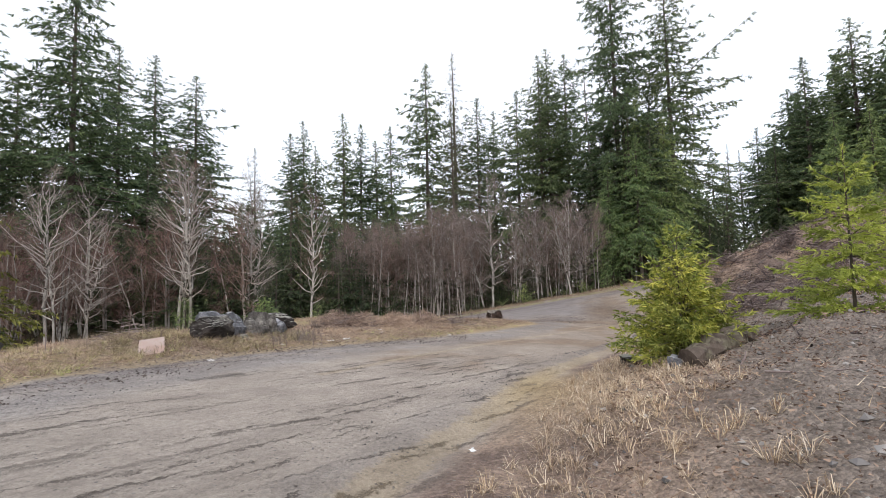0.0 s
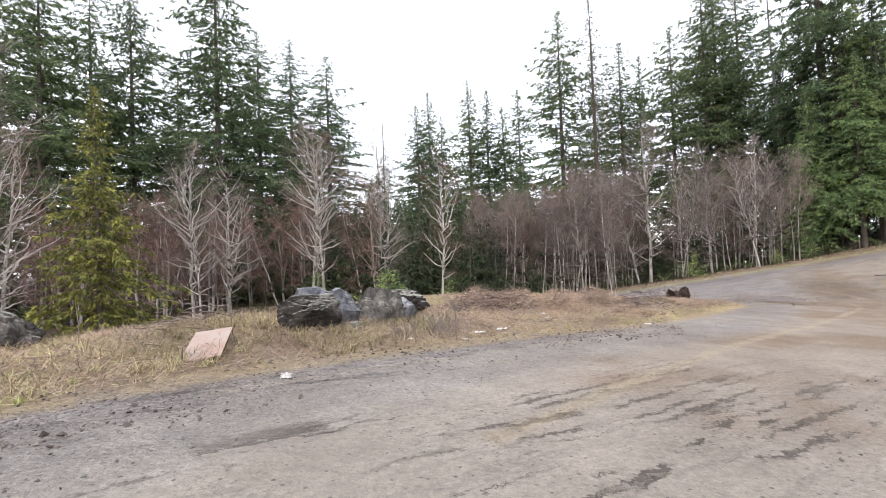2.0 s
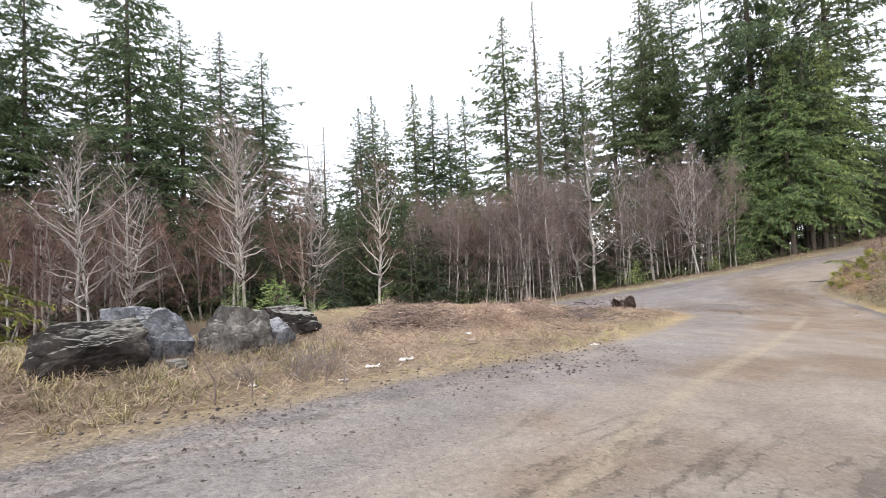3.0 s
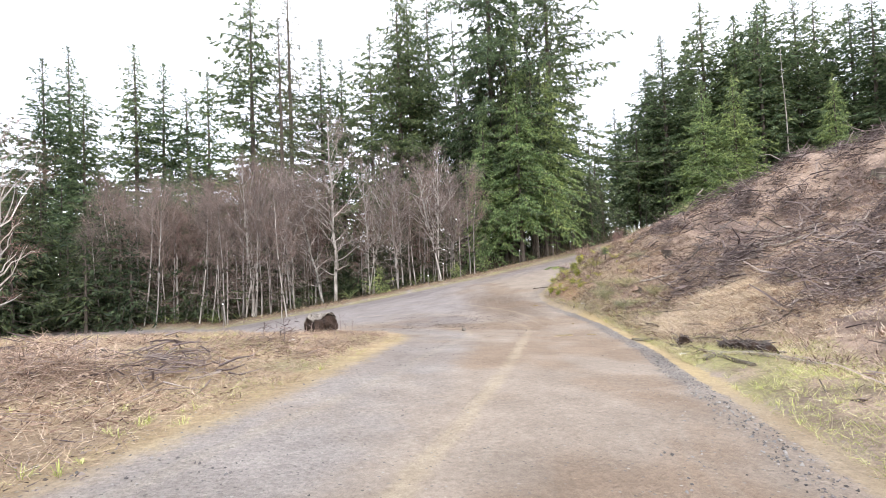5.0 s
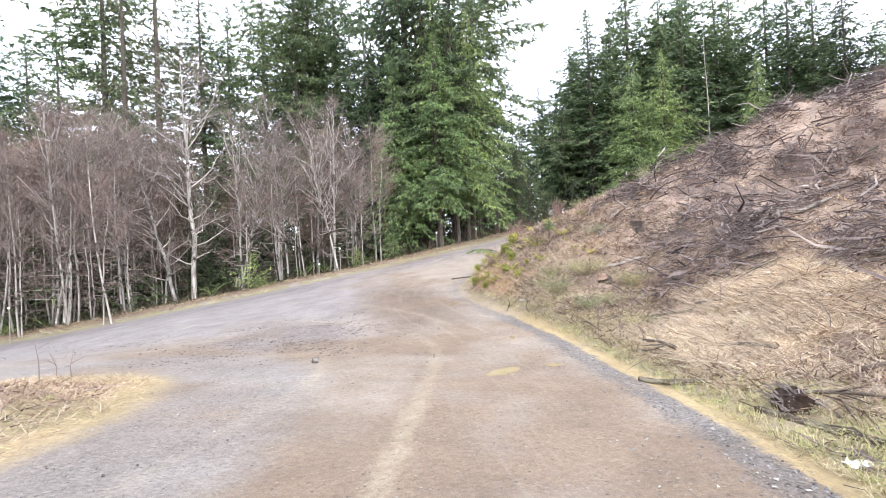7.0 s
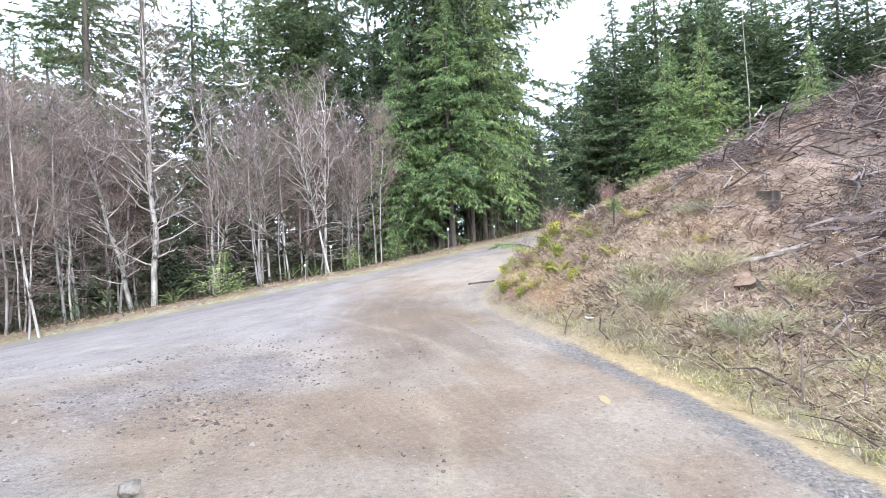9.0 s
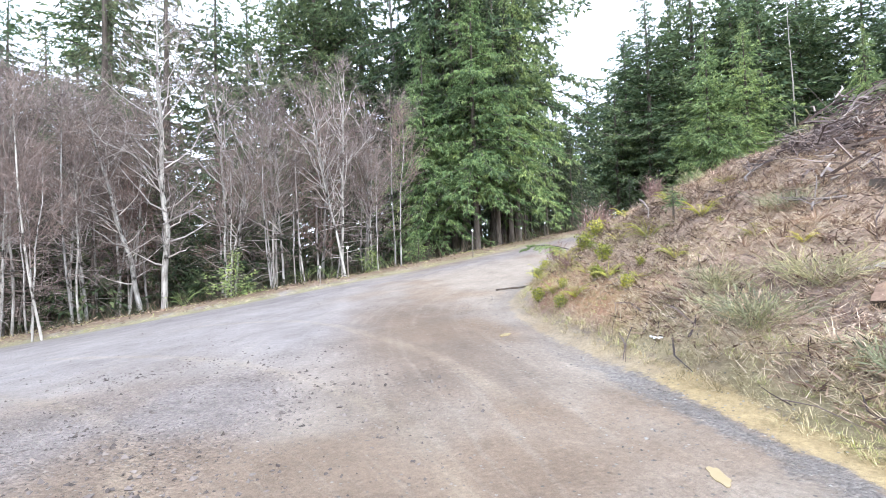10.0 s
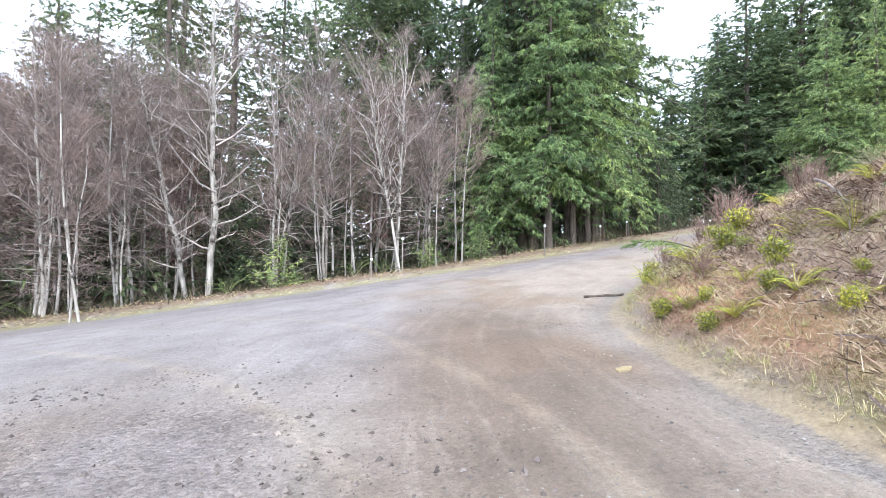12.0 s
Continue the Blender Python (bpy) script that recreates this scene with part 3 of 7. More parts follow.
def build_ground():
    gx, gy = axis(-15, 31, 0.21, -1800, 1800), axis(2, 60, 0.21, -1200, 2400)
    X, Y = np.meshgrid(gx, gy)
    x, y = X.ravel(), Y.ravel()
    z, hill, isle, wood = land(x, y)
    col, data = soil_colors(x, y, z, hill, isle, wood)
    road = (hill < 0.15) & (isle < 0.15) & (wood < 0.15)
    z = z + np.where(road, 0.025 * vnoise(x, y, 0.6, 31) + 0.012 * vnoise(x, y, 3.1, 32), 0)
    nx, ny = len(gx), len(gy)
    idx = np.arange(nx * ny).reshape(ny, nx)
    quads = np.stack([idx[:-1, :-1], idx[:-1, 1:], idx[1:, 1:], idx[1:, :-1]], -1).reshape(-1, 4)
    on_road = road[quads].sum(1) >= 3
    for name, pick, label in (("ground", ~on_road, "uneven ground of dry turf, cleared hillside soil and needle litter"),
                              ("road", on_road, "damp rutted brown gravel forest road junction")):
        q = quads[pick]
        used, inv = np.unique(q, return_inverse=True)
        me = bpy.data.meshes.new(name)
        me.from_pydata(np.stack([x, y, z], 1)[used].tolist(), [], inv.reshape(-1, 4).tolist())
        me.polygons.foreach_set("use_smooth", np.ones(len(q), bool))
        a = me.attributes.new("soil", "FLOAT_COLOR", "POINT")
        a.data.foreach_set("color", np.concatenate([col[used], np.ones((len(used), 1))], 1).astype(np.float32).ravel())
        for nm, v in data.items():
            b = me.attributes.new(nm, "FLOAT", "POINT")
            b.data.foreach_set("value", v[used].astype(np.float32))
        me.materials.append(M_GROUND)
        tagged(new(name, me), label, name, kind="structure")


build_ground()


def gz(x, y):
    """Height of the ground at one place."""
    return float(land(np.array([x]), np.array([y]))[0][0])


# ---------------------------------------------------------------- mesh helpers
class Geo:
    """Collects vertices and faces for one mesh."""

    def __init__(self):
        self.v, self.f, self.n = [], [], 0

    def add(self, verts, faces):
        verts = np.asarray(verts, float)
        self.v.append(verts)
        n = self.n
        self.f += [tuple(i + n for i in f) for f in faces]
        self.n += len(verts)

    def tube(self, pts, radii, sides=4, cap=False):
        pts = np.asarray(pts, float)
        k = len(pts)
        tang = np.gradient(pts, axis=0)
        tang /= np.linalg.norm(tang, axis=1)[:, None] + 1e-9
        ref = np.array([1.0, 0, 0]) if abs(tang[0][2]) > 0.7 else np.array([0, 0, 1.0])
        a = np.cross(tang, ref)
        a /= np.linalg.norm(a, axis=1)[:, None] + 1e-9
        b = np.cross(tang, a)
        ang = np.arange(sides) * 2 * math.pi / sides
        ring = np.cos(ang)[None, :, None] * a[:, None] + np.sin(ang)[None, :, None] * b[:, None]
        v = (pts[:, None] + ring * np.asarray(radii, float)[:, None, None]).reshape(-1, 3)
        f = [(i * sides + j, i * sides + (j + 1) % sides, (i + 1) * sides + (j + 1) % sides, (i + 1) * sides + j)
             for i in range(k - 1) for j in range(sides)]
        if cap:
            f += [tuple(range(sides - 1, -1, -1)), tuple((k - 1) * sides + j for j in range(sides))]
        self.add(v, f)

    def kites(self, base, along, side):
        """Many four-cornered sprigs at once: base points, vectors along and across."""
        base, along, side = (np.asarray(a, float) for a in (base, along, side))
        m = len(base)
        if not m:
            return
        v = np.stack([base, base + along * 0.55 + side, base + along, base + along * 0.55 - side], 1).reshape(-1, 3)
        n = self.n
        self.v.append(v)
        i = n + 4 * np.arange(m)
        self.f += np.stack([i, i + 1, i + 2, i + 3], 1).tolist()
        self.n += 4 * m

    def spikes(self, base, along, side):
        """Many pointed sprigs at once, broad where they spring from the limb."""
        m = len(base)
        if not m:
            return
        v = np.stack([base - side, base + side, base + along], 1).reshape(-1, 3)
        i = self.n + 3 * np.arange(m)
        self.v.append(v)
        self.f += np.stack([i, i + 1, i + 2], 1).tolist()
        self.n += 3 * m

    def sticks(self, a, b, r, sag=0.06, rng=None):
        """Many thin three-sided sticks at once, from a to b, slightly bent."""
        a, b, r = np.asarray(a, float), np.asarray(b, float), np.asarray(r, float)
        m = len(a)
        d = b - a
        L = np.linalg.norm(d, axis=1, keepdims=True) + 1e-9
        p = np.cross(d, np.array([0.3, 0.2, 1.0]))
        p /= np.linalg.norm(p, axis=1, keepdims=True) + 1e-9
        q = np.cross(d / L, p)
        mid = (a + b) / 2 + (p * rng.normal(0, sag, (m, 1)) + q * rng.normal(0, sag, (m, 1))) * L
        rings = []
        for c, k in ((a, 1.0), (mid, 0.8), (b, 0.35)):
            for ang in (0.0, 2.094, 4.189):
                rings.append(c + (p * math.cos(ang) + q * math.sin(ang)) * (r * k)[:, None])
        self.v.append(np.stack(rings, 1).reshape(-1, 3))
        i = self.n + 9 * np.arange(m)
        for row in (0, 3):
            for j in range(3):
                k = (j + 1) % 3
                self.f += np.stack([i + row + j, i + row + k, i + row + 3 + k, i + row + 3 + j], 1).tolist()
        self.n += 9 * m

    def stones(self, c, size, rng):
        """Many small angular stones."""
        c, size = np.asarray(c, float), np.asarray(size, float)
        m = len(c)
        o = np.array([(1, 0, 0), (-1, 0, 0), (0, 1, 0), (0, -1, 0), (0, 0, 0.7), (0, 0, -0.7)], float)
        v = o[None] * size[:, None, None] * rng.uniform(0.55, 1.2, (m, 6, 1)) + rng.normal(0, 0.18, (m, 6, 3)) * size[:, None, None]
        ang = rng.uniform(0, 6.28, m)
        x = v[..., 0] * np.cos(ang)[:, None] - v[..., 1] * np.sin(ang)[:, None]
        y = v[..., 0] * np.sin(ang)[:, None] + v[..., 1] * np.cos(ang)[:, None]
        self.v.append((np.stack([x, y, v[..., 2]], -1) + c[:, None]).reshape(-1, 3))
        i = self.n + 6 * np.arange(m)
        for f in ((0, 2, 4), (2, 1, 4), (1, 3, 4), (3, 0, 4), (2, 0, 5), (1, 2, 5), (3, 1, 5), (0, 3, 5)):
            self.f += np.stack([i + k for k in f], 1).tolist()
        self.n += 6 * m

    def mesh(self, name, mat, flat=True):
        me = bpy.data.meshes.new(name)
        v = np.concatenate(self.v) if self.v else np.zeros((0, 3))
        me.from_pydata(v.tolist(), [], self.f)
        if not flat:
            me.polygons.foreach_set("use_smooth", np.ones(len(me.polygons), bool))
        me.materials.append(mat)
        return me


def part(name, geo, mat, parent, label="", flat=True):
    ob = new(name, geo.mesh(name, mat, flat))
    ob.parent = parent
    if label:
        ob["label"] = label
    return ob


def place(x, y, s=1.0, turn=0.0, sink=0.05, lean=0.0, sz=None):
    return pose(x, y, gz(x, y) - sink, lean, 0, turn) @ Matrix.Diagonal((s, s, sz or s, 1))


# ---------------------------------------------------------------- trees
def unit(v):
    v = np.asarray(v, float)
    return v / (np.linalg.norm(v, axis=-1, keepdims=True) + 1e-9)


def conifer(rng, H, width, bare, limbs_n, sprig=0.5, wide=0.06, density=1.0, droop=0.25, mat=None, gaps=0.2, trunk_r=None, name="conifer_tree",
            tilt=(-14, 28), hang=-0.7, ragged=(0.5, 1.25), upturn=0.12, dead=0, full=0.18):
    """A fir H metres high, its limbs reaching width at the widest, bare of limbs up to the share bare of its height.
    Each limb bears side twigs, and these the hanging sprigs."""
    root = new(name)
    tr = trunk_r or H * 0.0105
    bend = rng.normal(0, 0.004 * H, 2)
    zs = np.linspace(0, H, 10)

    def axis_at(z):
        u = z / H
        return np.array([bend[0] * math.sin(u * 3.1), bend[1] * math.sin(u * 2.3), z])

    trunk = Geo()
    trunk.tube([axis_at(z) for z in zs], tr * (1 - zs / H) ** 0.85 + 0.012 + 0.25 * tr * np.exp(-zs / (0.02 * H)), 7)
    part("trunk", trunk, M_TRUNK, root, flat=False)
    limbs, leaf = Geo(), Geo()
    f1, f2, f3 = rng.uniform(0, 6.28, 3)
    up = np.array([0, 0, 1.0])
    t = np.linspace(0, 1, 6)
    for i in range(limbs_n):
        u = min(((i + rng.uniform(-0.5, 0.5)) / limbs_n) ** 0.94 if i else 0.0, 0.985)
        z = H * (bare + (1 - bare) * u)
        az = i * 2.39996 + rng.normal(0, 0.45)
        prof = (1 - u) ** 0.95 * (0.5 + 0.5 * min(1, u / full)) + 0.008
        lobe = 1 + 0.22 * math.sin(2 * az + f1 + 7 * u) + 0.16 * math.sin(3 * az + f2 - 17 * u)
        L = width * prof * lobe * rng.uniform(*ragged)
        if math.sin(az + f3 + 11 * u) * math.sin(23 * u + f1 + az) > 1 - gaps:
            L *= 0.4
        if L < 0.1:
            continue
        el = math.radians(tilt[0] + (tilt[1] - tilt[0]) * u + rng.normal(0, 9))
        out = np.array([math.cos(az), math.sin(az), 0])
        side = np.array([-math.sin(az), math.cos(az), 0])
        dz = L * (math.tan(el) * t - droop * rng.uniform(0.6, 1.4) * t ** 2 + upturn * t ** 4)
        pts = axis_at(z) + out * (L * t)[:, None] + up * dz[:, None] + side * (L * 0.14 * rng.normal() * t ** 2)[:, None]
        limbs.tube(pts[[0, 2, 5]], np.array([0.020, 0.013, 0.005]) * (0.6 + 0.35 * L), 3)
        m2 = max(4, int(L / sprig * 1.1))
        small = min(1.0, 0.30 + 0.28 * L / sprig * 0.6)
        tt = np.clip(np.linspace(0.10, 1.0, m2) + rng.normal(0, 0.05, m2), 0.03, 1.0)
        b0 = np.stack([np.interp(tt, t, pts[:, k]) for k in range(3)], 1)
        sgn = np.where(np.arange(m2) % 2 == 0, 1.0, -1.0)[:, None]
        l2 = (0.14 + 0.40 * (1 - tt)) * min(L, 3.6) * rng.uniform(0.5, 1.2, m2) + 0.2 * sprig * small
        d2 = unit(side * sgn * rng.uniform(0.3, 1.0, (m2, 1)) + out * rng.uniform(0.4, 1.0, (m2, 1)) + up * rng.uniform(0.7 * hang, 0.06, (m2, 1)))
        per = (l2 / sprig * 2.6 * density + 3.0 + rng.random(m2)).astype(int)
        j = np.repeat(np.arange(m2), per)
        m = len(j)
        base = b0[j] + d2[j] * (l2[j] * rng.uniform(0, 1, m))[:, None] + rng.normal(0, 0.10 * sprig, (m, 3))
        way = unit(d2[j] * rng.uniform(0.3, 1.0, (m, 1)) + rng.normal(0, 0.26, (m, 3)) + up * rng.uniform(hang, 0.10, (m, 1))) * sprig * small * rng.uniform(0.45, 1.15, (m, 1))
        leaf.spikes(base, way, unit(np.cross(way, rng.normal(0, 0.8, (m, 3)) + up * 0.5)) * (wide * (0.4 + 0.6 * small) * rng.uniform(0.5, 1.3, (m, 1))))
    # bare dead snags of limbs below the crown
    for k in range(dead):
        z = H * bare * rng.uniform(0.25, 1.1)
        az, L = rng.uniform(0, 6.28), rng.uniform(0.5, 2.4)
        p = axis_at(z)
        d = np.array([math.cos(az), math.sin(az), rng.uniform(-0.5, 0.1)])
        limbs.tube([p, p + d * L * 0.6, p + d * L + np.array([0, 0, -0.1 * L])], [0.025, 0.016, 0.006], 3)
    # leader
    m = 9
    leaf.spikes(np.tile(axis_at(H * 0.965), (m, 1)), unit(np.stack([rng.normal(0, 0.16, m), rng.normal(0, 0.16, m), np.ones(m)], 1)) * H * rng.uniform(0.02, 0.042, (m, 1)),
                unit(rng.normal(0, 1, (m, 3))) * wide * 0.4)
    part("branching", limbs, M_TRUNK, root)["kind"] = "stuff"
    part("crown", leaf, mat or M_FIR, root)["kind"] = "stuff"
    return root


def sapling_fir(seed, H, tiers, reach, per, mat, label, x, y, turn=0.0, lift=25.0, shag=1.0, low=0.10, tops=1, lean=0.0, group="young firs on the verge"):
    """A young fir: whorls of feathery fronds on a thin stem, each frond an axis with bristling side shoots."""
    r = np.random.default_rng(seed)
    root = new("verge_fir")
    up = np.array([0, 0, 1.0])
    for top in range(tops):
        h = H * (1.0 if top == 0 else r.uniform(0.62, 0.85))
        tiltv = np.array([0.0, 0.0]) if top == 0 else r.normal(0, 0.22, 2)
        stem, wood, leaf = Geo(), Geo(), Geo()
        zs = np.linspace(-0.1, h, 7)
        stem.tube(np.stack([tiltv[0] * zs, tiltv[1] * zs, zs], 1), 0.009 * h * (1 - 0.9 * np.clip(zs, 0, h) / h) + 0.004, 6)
        for k in range(tiers):
            u = (k + r.uniform(-0.15, 0.15)) / tiers
            z = h * (low + (0.97 - low) * max(u, 0))
            for b in range(per):
                az = b * 6.2832 / per + k * 0.7 + r.normal(0, 0.25)
                L = reach * (1.04 - u) ** 0.85 * r.uniform(0.6, 1.2) * (0.75 + 0.25 * min(1, u / 0.15)) + 0.05
                el = math.radians(lift * (0.4 + 1.2 * u) + r.normal(0, 9))
                out, side = np.array([math.cos(az), math.sin(az), 0]), np.array([-math.sin(az), math.cos(az), 0])
                t = np.linspace(0, 1, 5)
                p0 = np.array([tiltv[0] * z, tiltv[1] * z, z])
                pts = p0 + out * (L * math.cos(el) * t)[:, None] + up * (L * (math.sin(el) * t - 0.28 * t ** 2 + 0.16 * t ** 4))[:, None]
                wood.tube(pts[[0, 2, 4]], [0.010, 0.007, 0.003], 3)
                m2 = max(4, int(L / 0.075))
                tt = np.linspace(0.12, 1.0, m2)
                b0 = np.stack([np.interp(tt, t, pts[:, c]) for c in range(3)], 1)
                sgn = np.where(np.arange(m2) % 2 == 0, 1.0, -1.0)[:, None]
                l2 = (0.10 + 0.42 * (1 - tt)) * L * r.uniform(0.6, 1.15, m2) + 0.05
                d2 = unit(side * sgn * r.uniform(0.5, 0.9, (m2, 1)) + out * r.uniform(0.6, 1.0, (m2, 1)) + up * r.normal(-0.05, 0.30, (m2, 1)))
                d2[-1] = unit(pts[-1] - pts[-2])
                n3 = (l2 / 0.028 * shag).astype(int) + 4
                j = np.repeat(np.arange(m2), n3)
                m = len(j)
                base = b0[j] + d2[j] * (l2[j] * r.uniform(0, 1, m))[:, None]
                way = unit(d2[j] * 0.9 + r.normal(0, 0.45, (m, 3)) - up * 0.15) * r.uniform(0.06, 0.13, (m, 1))
                leaf.spikes(base, way, unit(np.cross(way, r.normal(0, 1, (m, 3)))) * r.uniform(0.011, 0.019, (m, 1)))
        m = 60
        base = np.stack([tiltv[0] * h + np.zeros(m), tiltv[1] * h + np.zeros(m), h * r.uniform(0.88, 1.0, m)], 1)
        way = unit(r.normal(0, 0.5, (m, 3)) + up * 0.7) * r.uniform(0.06, 0.10, (m, 1))
        leaf.spikes(base, way, unit(np.cross(way, r.normal(0, 1, (m, 3)))) * 0.009)
        part("trunk", stem, M_TRUNK, root, flat=False)
        part("branching", wood, M_TRUNK, root)["kind"] = "stuff"
        part("crown", leaf, mat, root)["kind"] = "stuff"
    root.matrix_basis = place(x, y, 1.0, turn, 0.05, lean)
    return tagged(root, label, "tree", group)


def alder(rng, H, trunks=1, spread_a=42.0, twig=1.0, first=0.22, limbs_n=26, mat=None, trunk_r=None, limb_scale=1.0, name="alder_tree", split=False, limb_mat=None, limb_r=0.45, haze=3, low=0):
    """A bare winter alder: pale stem, rising limbs, a haze of reddish twigs."""
    root = new(name)
    for s in range(trunks):
        trunk, limbs, tw = Geo(), Geo(), Geo()
        h = H * (1 if s == 0 else rng.uniform(0.75, 0.95))
        off = np.array([rng.normal(0, 0.35), rng.normal(0, 0.35), 0]) * (s > 0)
        leanv = rng.normal(0, 0.02, 2) + (rng.normal(0, 0.10, 2) if s else 0)
        zs = np.linspace(0, h, 9)
        wob = np.cumsum(rng.normal(0, 0.011 * h, (9, 2)), 0) * 0.6
        axis_p = np.stack([off[0] + leanv[0] * zs + wob[:, 0], off[1] + leanv[1] * zs + wob[:, 1], zs], 1)
        r0 = (trunk_r or h * 0.0092) * (1 if s == 0 else 0.8)
        rad = r0 * (1 - zs / h) ** 0.75 + 0.008
        trunk.tube(axis_p, rad, 6)
        bases, ways = [], []
        for k in range(limbs_n):
            u = first + (0.97 - first) * (k + rng.random()) / limbs_n
            z = u * h
            p = np.array([np.interp(z, zs, axis_p[:, j]) for j in range(3)])
            az = rng.uniform(0, 6.2832)
            v = (u - first) / (1 - first)
            L = limb_scale * h * (0.06 + 0.17 * math.sin(3.0 * v ** 0.75 + 0.14)) * rng.uniform(0.55, 1.3)
            el = math.radians(spread_a + 28 * u + rng.normal(0, 15))
            out = np.array([math.cos(az) * math.cos(el), math.sin(az) * math.cos(el), math.sin(el)])
            t = np.linspace(0, 1, 5)
            pts = p + out * (L * t)[:, None] + np.array([0, 0, 1]) * (0.16 * L * t ** 2)[:, None] + np.cumsum(rng.normal(0, 0.045 * L, (5, 3)), 0)
            r = np.interp(z, zs, rad) * limb_r
            if split:
                limbs = Geo()
            limbs.tube(pts, r * (1 - t) ** 0.8 + 0.006, 4)
            for q in range(max(2, int((1.5 if split else 1.15) * L + 1.6))):
                tt = rng.uniform(0.2, 1.0)
                b0 = np.array([np.interp(tt, t, pts[:, j]) for j in range(3)])
                d2 = unit(out + rng.normal(0, 0.55, 3) + np.array([0, 0, 0.25]))
                l2 = L * rng.uniform(0.22, 0.45) * (1.15 - tt * 0.5)
                tip = b0 + d2 * l2 + np.array([0, 0, 0.06 * l2])
                limbs.tube([b0, tip], [0.011, 0.004], 3)
                for e in np.linspace(0.2, 1.0, max(2, int(4 * twig))):
                    bases.append(b0 + (tip - b0) * e)
                    ways.append(unit(d2 + rng.normal(0, 0.6, 3)) * rng.uniform(0.35, 0.9) * (0.5 + 0.04 * h))
            if split:
                part("limb", limbs, limb_mat or M_LIMB, root)
        # thin dead branches low on the stem
        for k in range(low):
            z = h * rng.uniform(0.08, 0.5)
            p = np.array([np.interp(z, zs, axis_p[:, j]) for j in range(3)])
            az, L = rng.uniform(0, 6.2832), rng.uniform(0.6, 2.2)
            out = np.array([math.cos(az), math.sin(az), rng.uniform(-0.3, 0.4)])
            limbs.tube([p, p + out * L * 0.5 + rng.normal(0, 0.06, 3), p + out * L + np.array([0, 0, rng.normal(0, 0.2)])], [0.016, 0.010, 0.004], 3)
            for e in (0.4, 0.7, 0.95):
                bases.append(p + out * L * e)
                ways.append(unit(out + rng.normal(0, 0.6, 3)) * rng.uniform(0.3, 0.7))
        # twig haze
        b, w = np.array(bases), np.array(ways)
        reps = haze
        b = np.repeat(b, reps, 0)
        w = np.repeat(w, reps, 0) * rng.uniform(0.6, 1.2, (len(b), 1)) + rng.normal(0, 0.22, (len(b), 3))
        sd = unit(np.cross(w, rng.normal(0, 1, w.shape))) * rng.uniform(0.006, 0.011, (len(b), 1))
        b = b + w * rng.uniform(0, 0.5, (len(b), 1))
        tw.spikes(b, w, sd)
        part("trunk", trunk, M_ALDER, root, flat=False)
        if not split:
            part("branching", limbs, limb_mat or M_LIMB, root)["kind"] = "stuff"
        part("twig_haze", tw, mat or M_TWIG, root)["kind"] = "stuff"
    return root

rng = np.random.default_rng(7)

# ---- tall firs: five full-grown forms, two thin grey ones, leafy hemlocks, bare-stemmed pole firs, understory
TALL_H = 36.0
FORMS = ((9.0, 0.20, 200, 0.30, -0.55, 0.24, M_FIR), (7.8, 0.28, 190, 0.22, -0.5, 0.28, M_FIR), (9.6, 0.16, 215, 0.34, -0.65, 0.22, M_FIR),
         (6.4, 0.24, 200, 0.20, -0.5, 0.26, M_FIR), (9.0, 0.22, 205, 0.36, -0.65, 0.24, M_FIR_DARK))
tall = [conifer(np.random.default_rng(100 + k), TALL_H, w, bare, n, sprig=0.54, wide=0.082, density=2.7, droop=dr, mat=mt, ragged=(0.4, 1.3), gaps=gp, hang=hg, tilt=(-16, 42), dead=14)
        for k, (w, bare, n, dr, hg, gp, mt) in enumerate(FORMS)]
# the nearest firs are built finer
near_firs = [conifer(np.random.default_rng(110 + k), TALL_H, w * 1.05, bare, n + 20, sprig=0.46, wide=0.058, density=3.6, droop=dr, mat=M_FIR, ragged=(0.4, 1.3), gaps=gp, hang=hg, tilt=(-16, 42), dead=24)
             for k, (w, bare, n, dr, hg, gp, mt) in enumerate((FORMS[0], FORMS[2]))]
thin_firs = [conifer(np.random.default_rng(120 + k), TALL_H, 5.8, 0.16, 170, sprig=0.7, wide=0.06, density=1.4, droop=0.32, mat=M_FIR_GREY, gaps=0.3, dead=20)
             for k in range(2)]
hemlocks = [conifer(np.random.default_rng(140 + k), 22.0, 6.4, (0.10, 0.20)[k], 210, sprig=0.36, wide=0.040, density=3.9, droop=0.55, mat=M_FIR_FRESH, ragged=(0.45, 1.3), hang=-1.0, gaps=0.15, full=0.10) for k in range(2)]
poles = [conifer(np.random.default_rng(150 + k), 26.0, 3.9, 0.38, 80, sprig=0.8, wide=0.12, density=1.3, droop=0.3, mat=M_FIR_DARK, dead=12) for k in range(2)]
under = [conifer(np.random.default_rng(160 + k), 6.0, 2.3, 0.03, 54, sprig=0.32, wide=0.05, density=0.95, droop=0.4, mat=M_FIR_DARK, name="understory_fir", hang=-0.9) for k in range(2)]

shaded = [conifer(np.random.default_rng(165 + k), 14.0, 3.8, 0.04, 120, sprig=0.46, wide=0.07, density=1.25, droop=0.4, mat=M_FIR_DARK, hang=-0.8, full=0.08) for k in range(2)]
fill = [conifer(np.random.default_rng(170 + k), TALL_H, 8.8, 0.2, 130, sprig=1.0, wide=0.19, density=1.7, droop=0.3, mat=M_FIR) for k in range(2)]

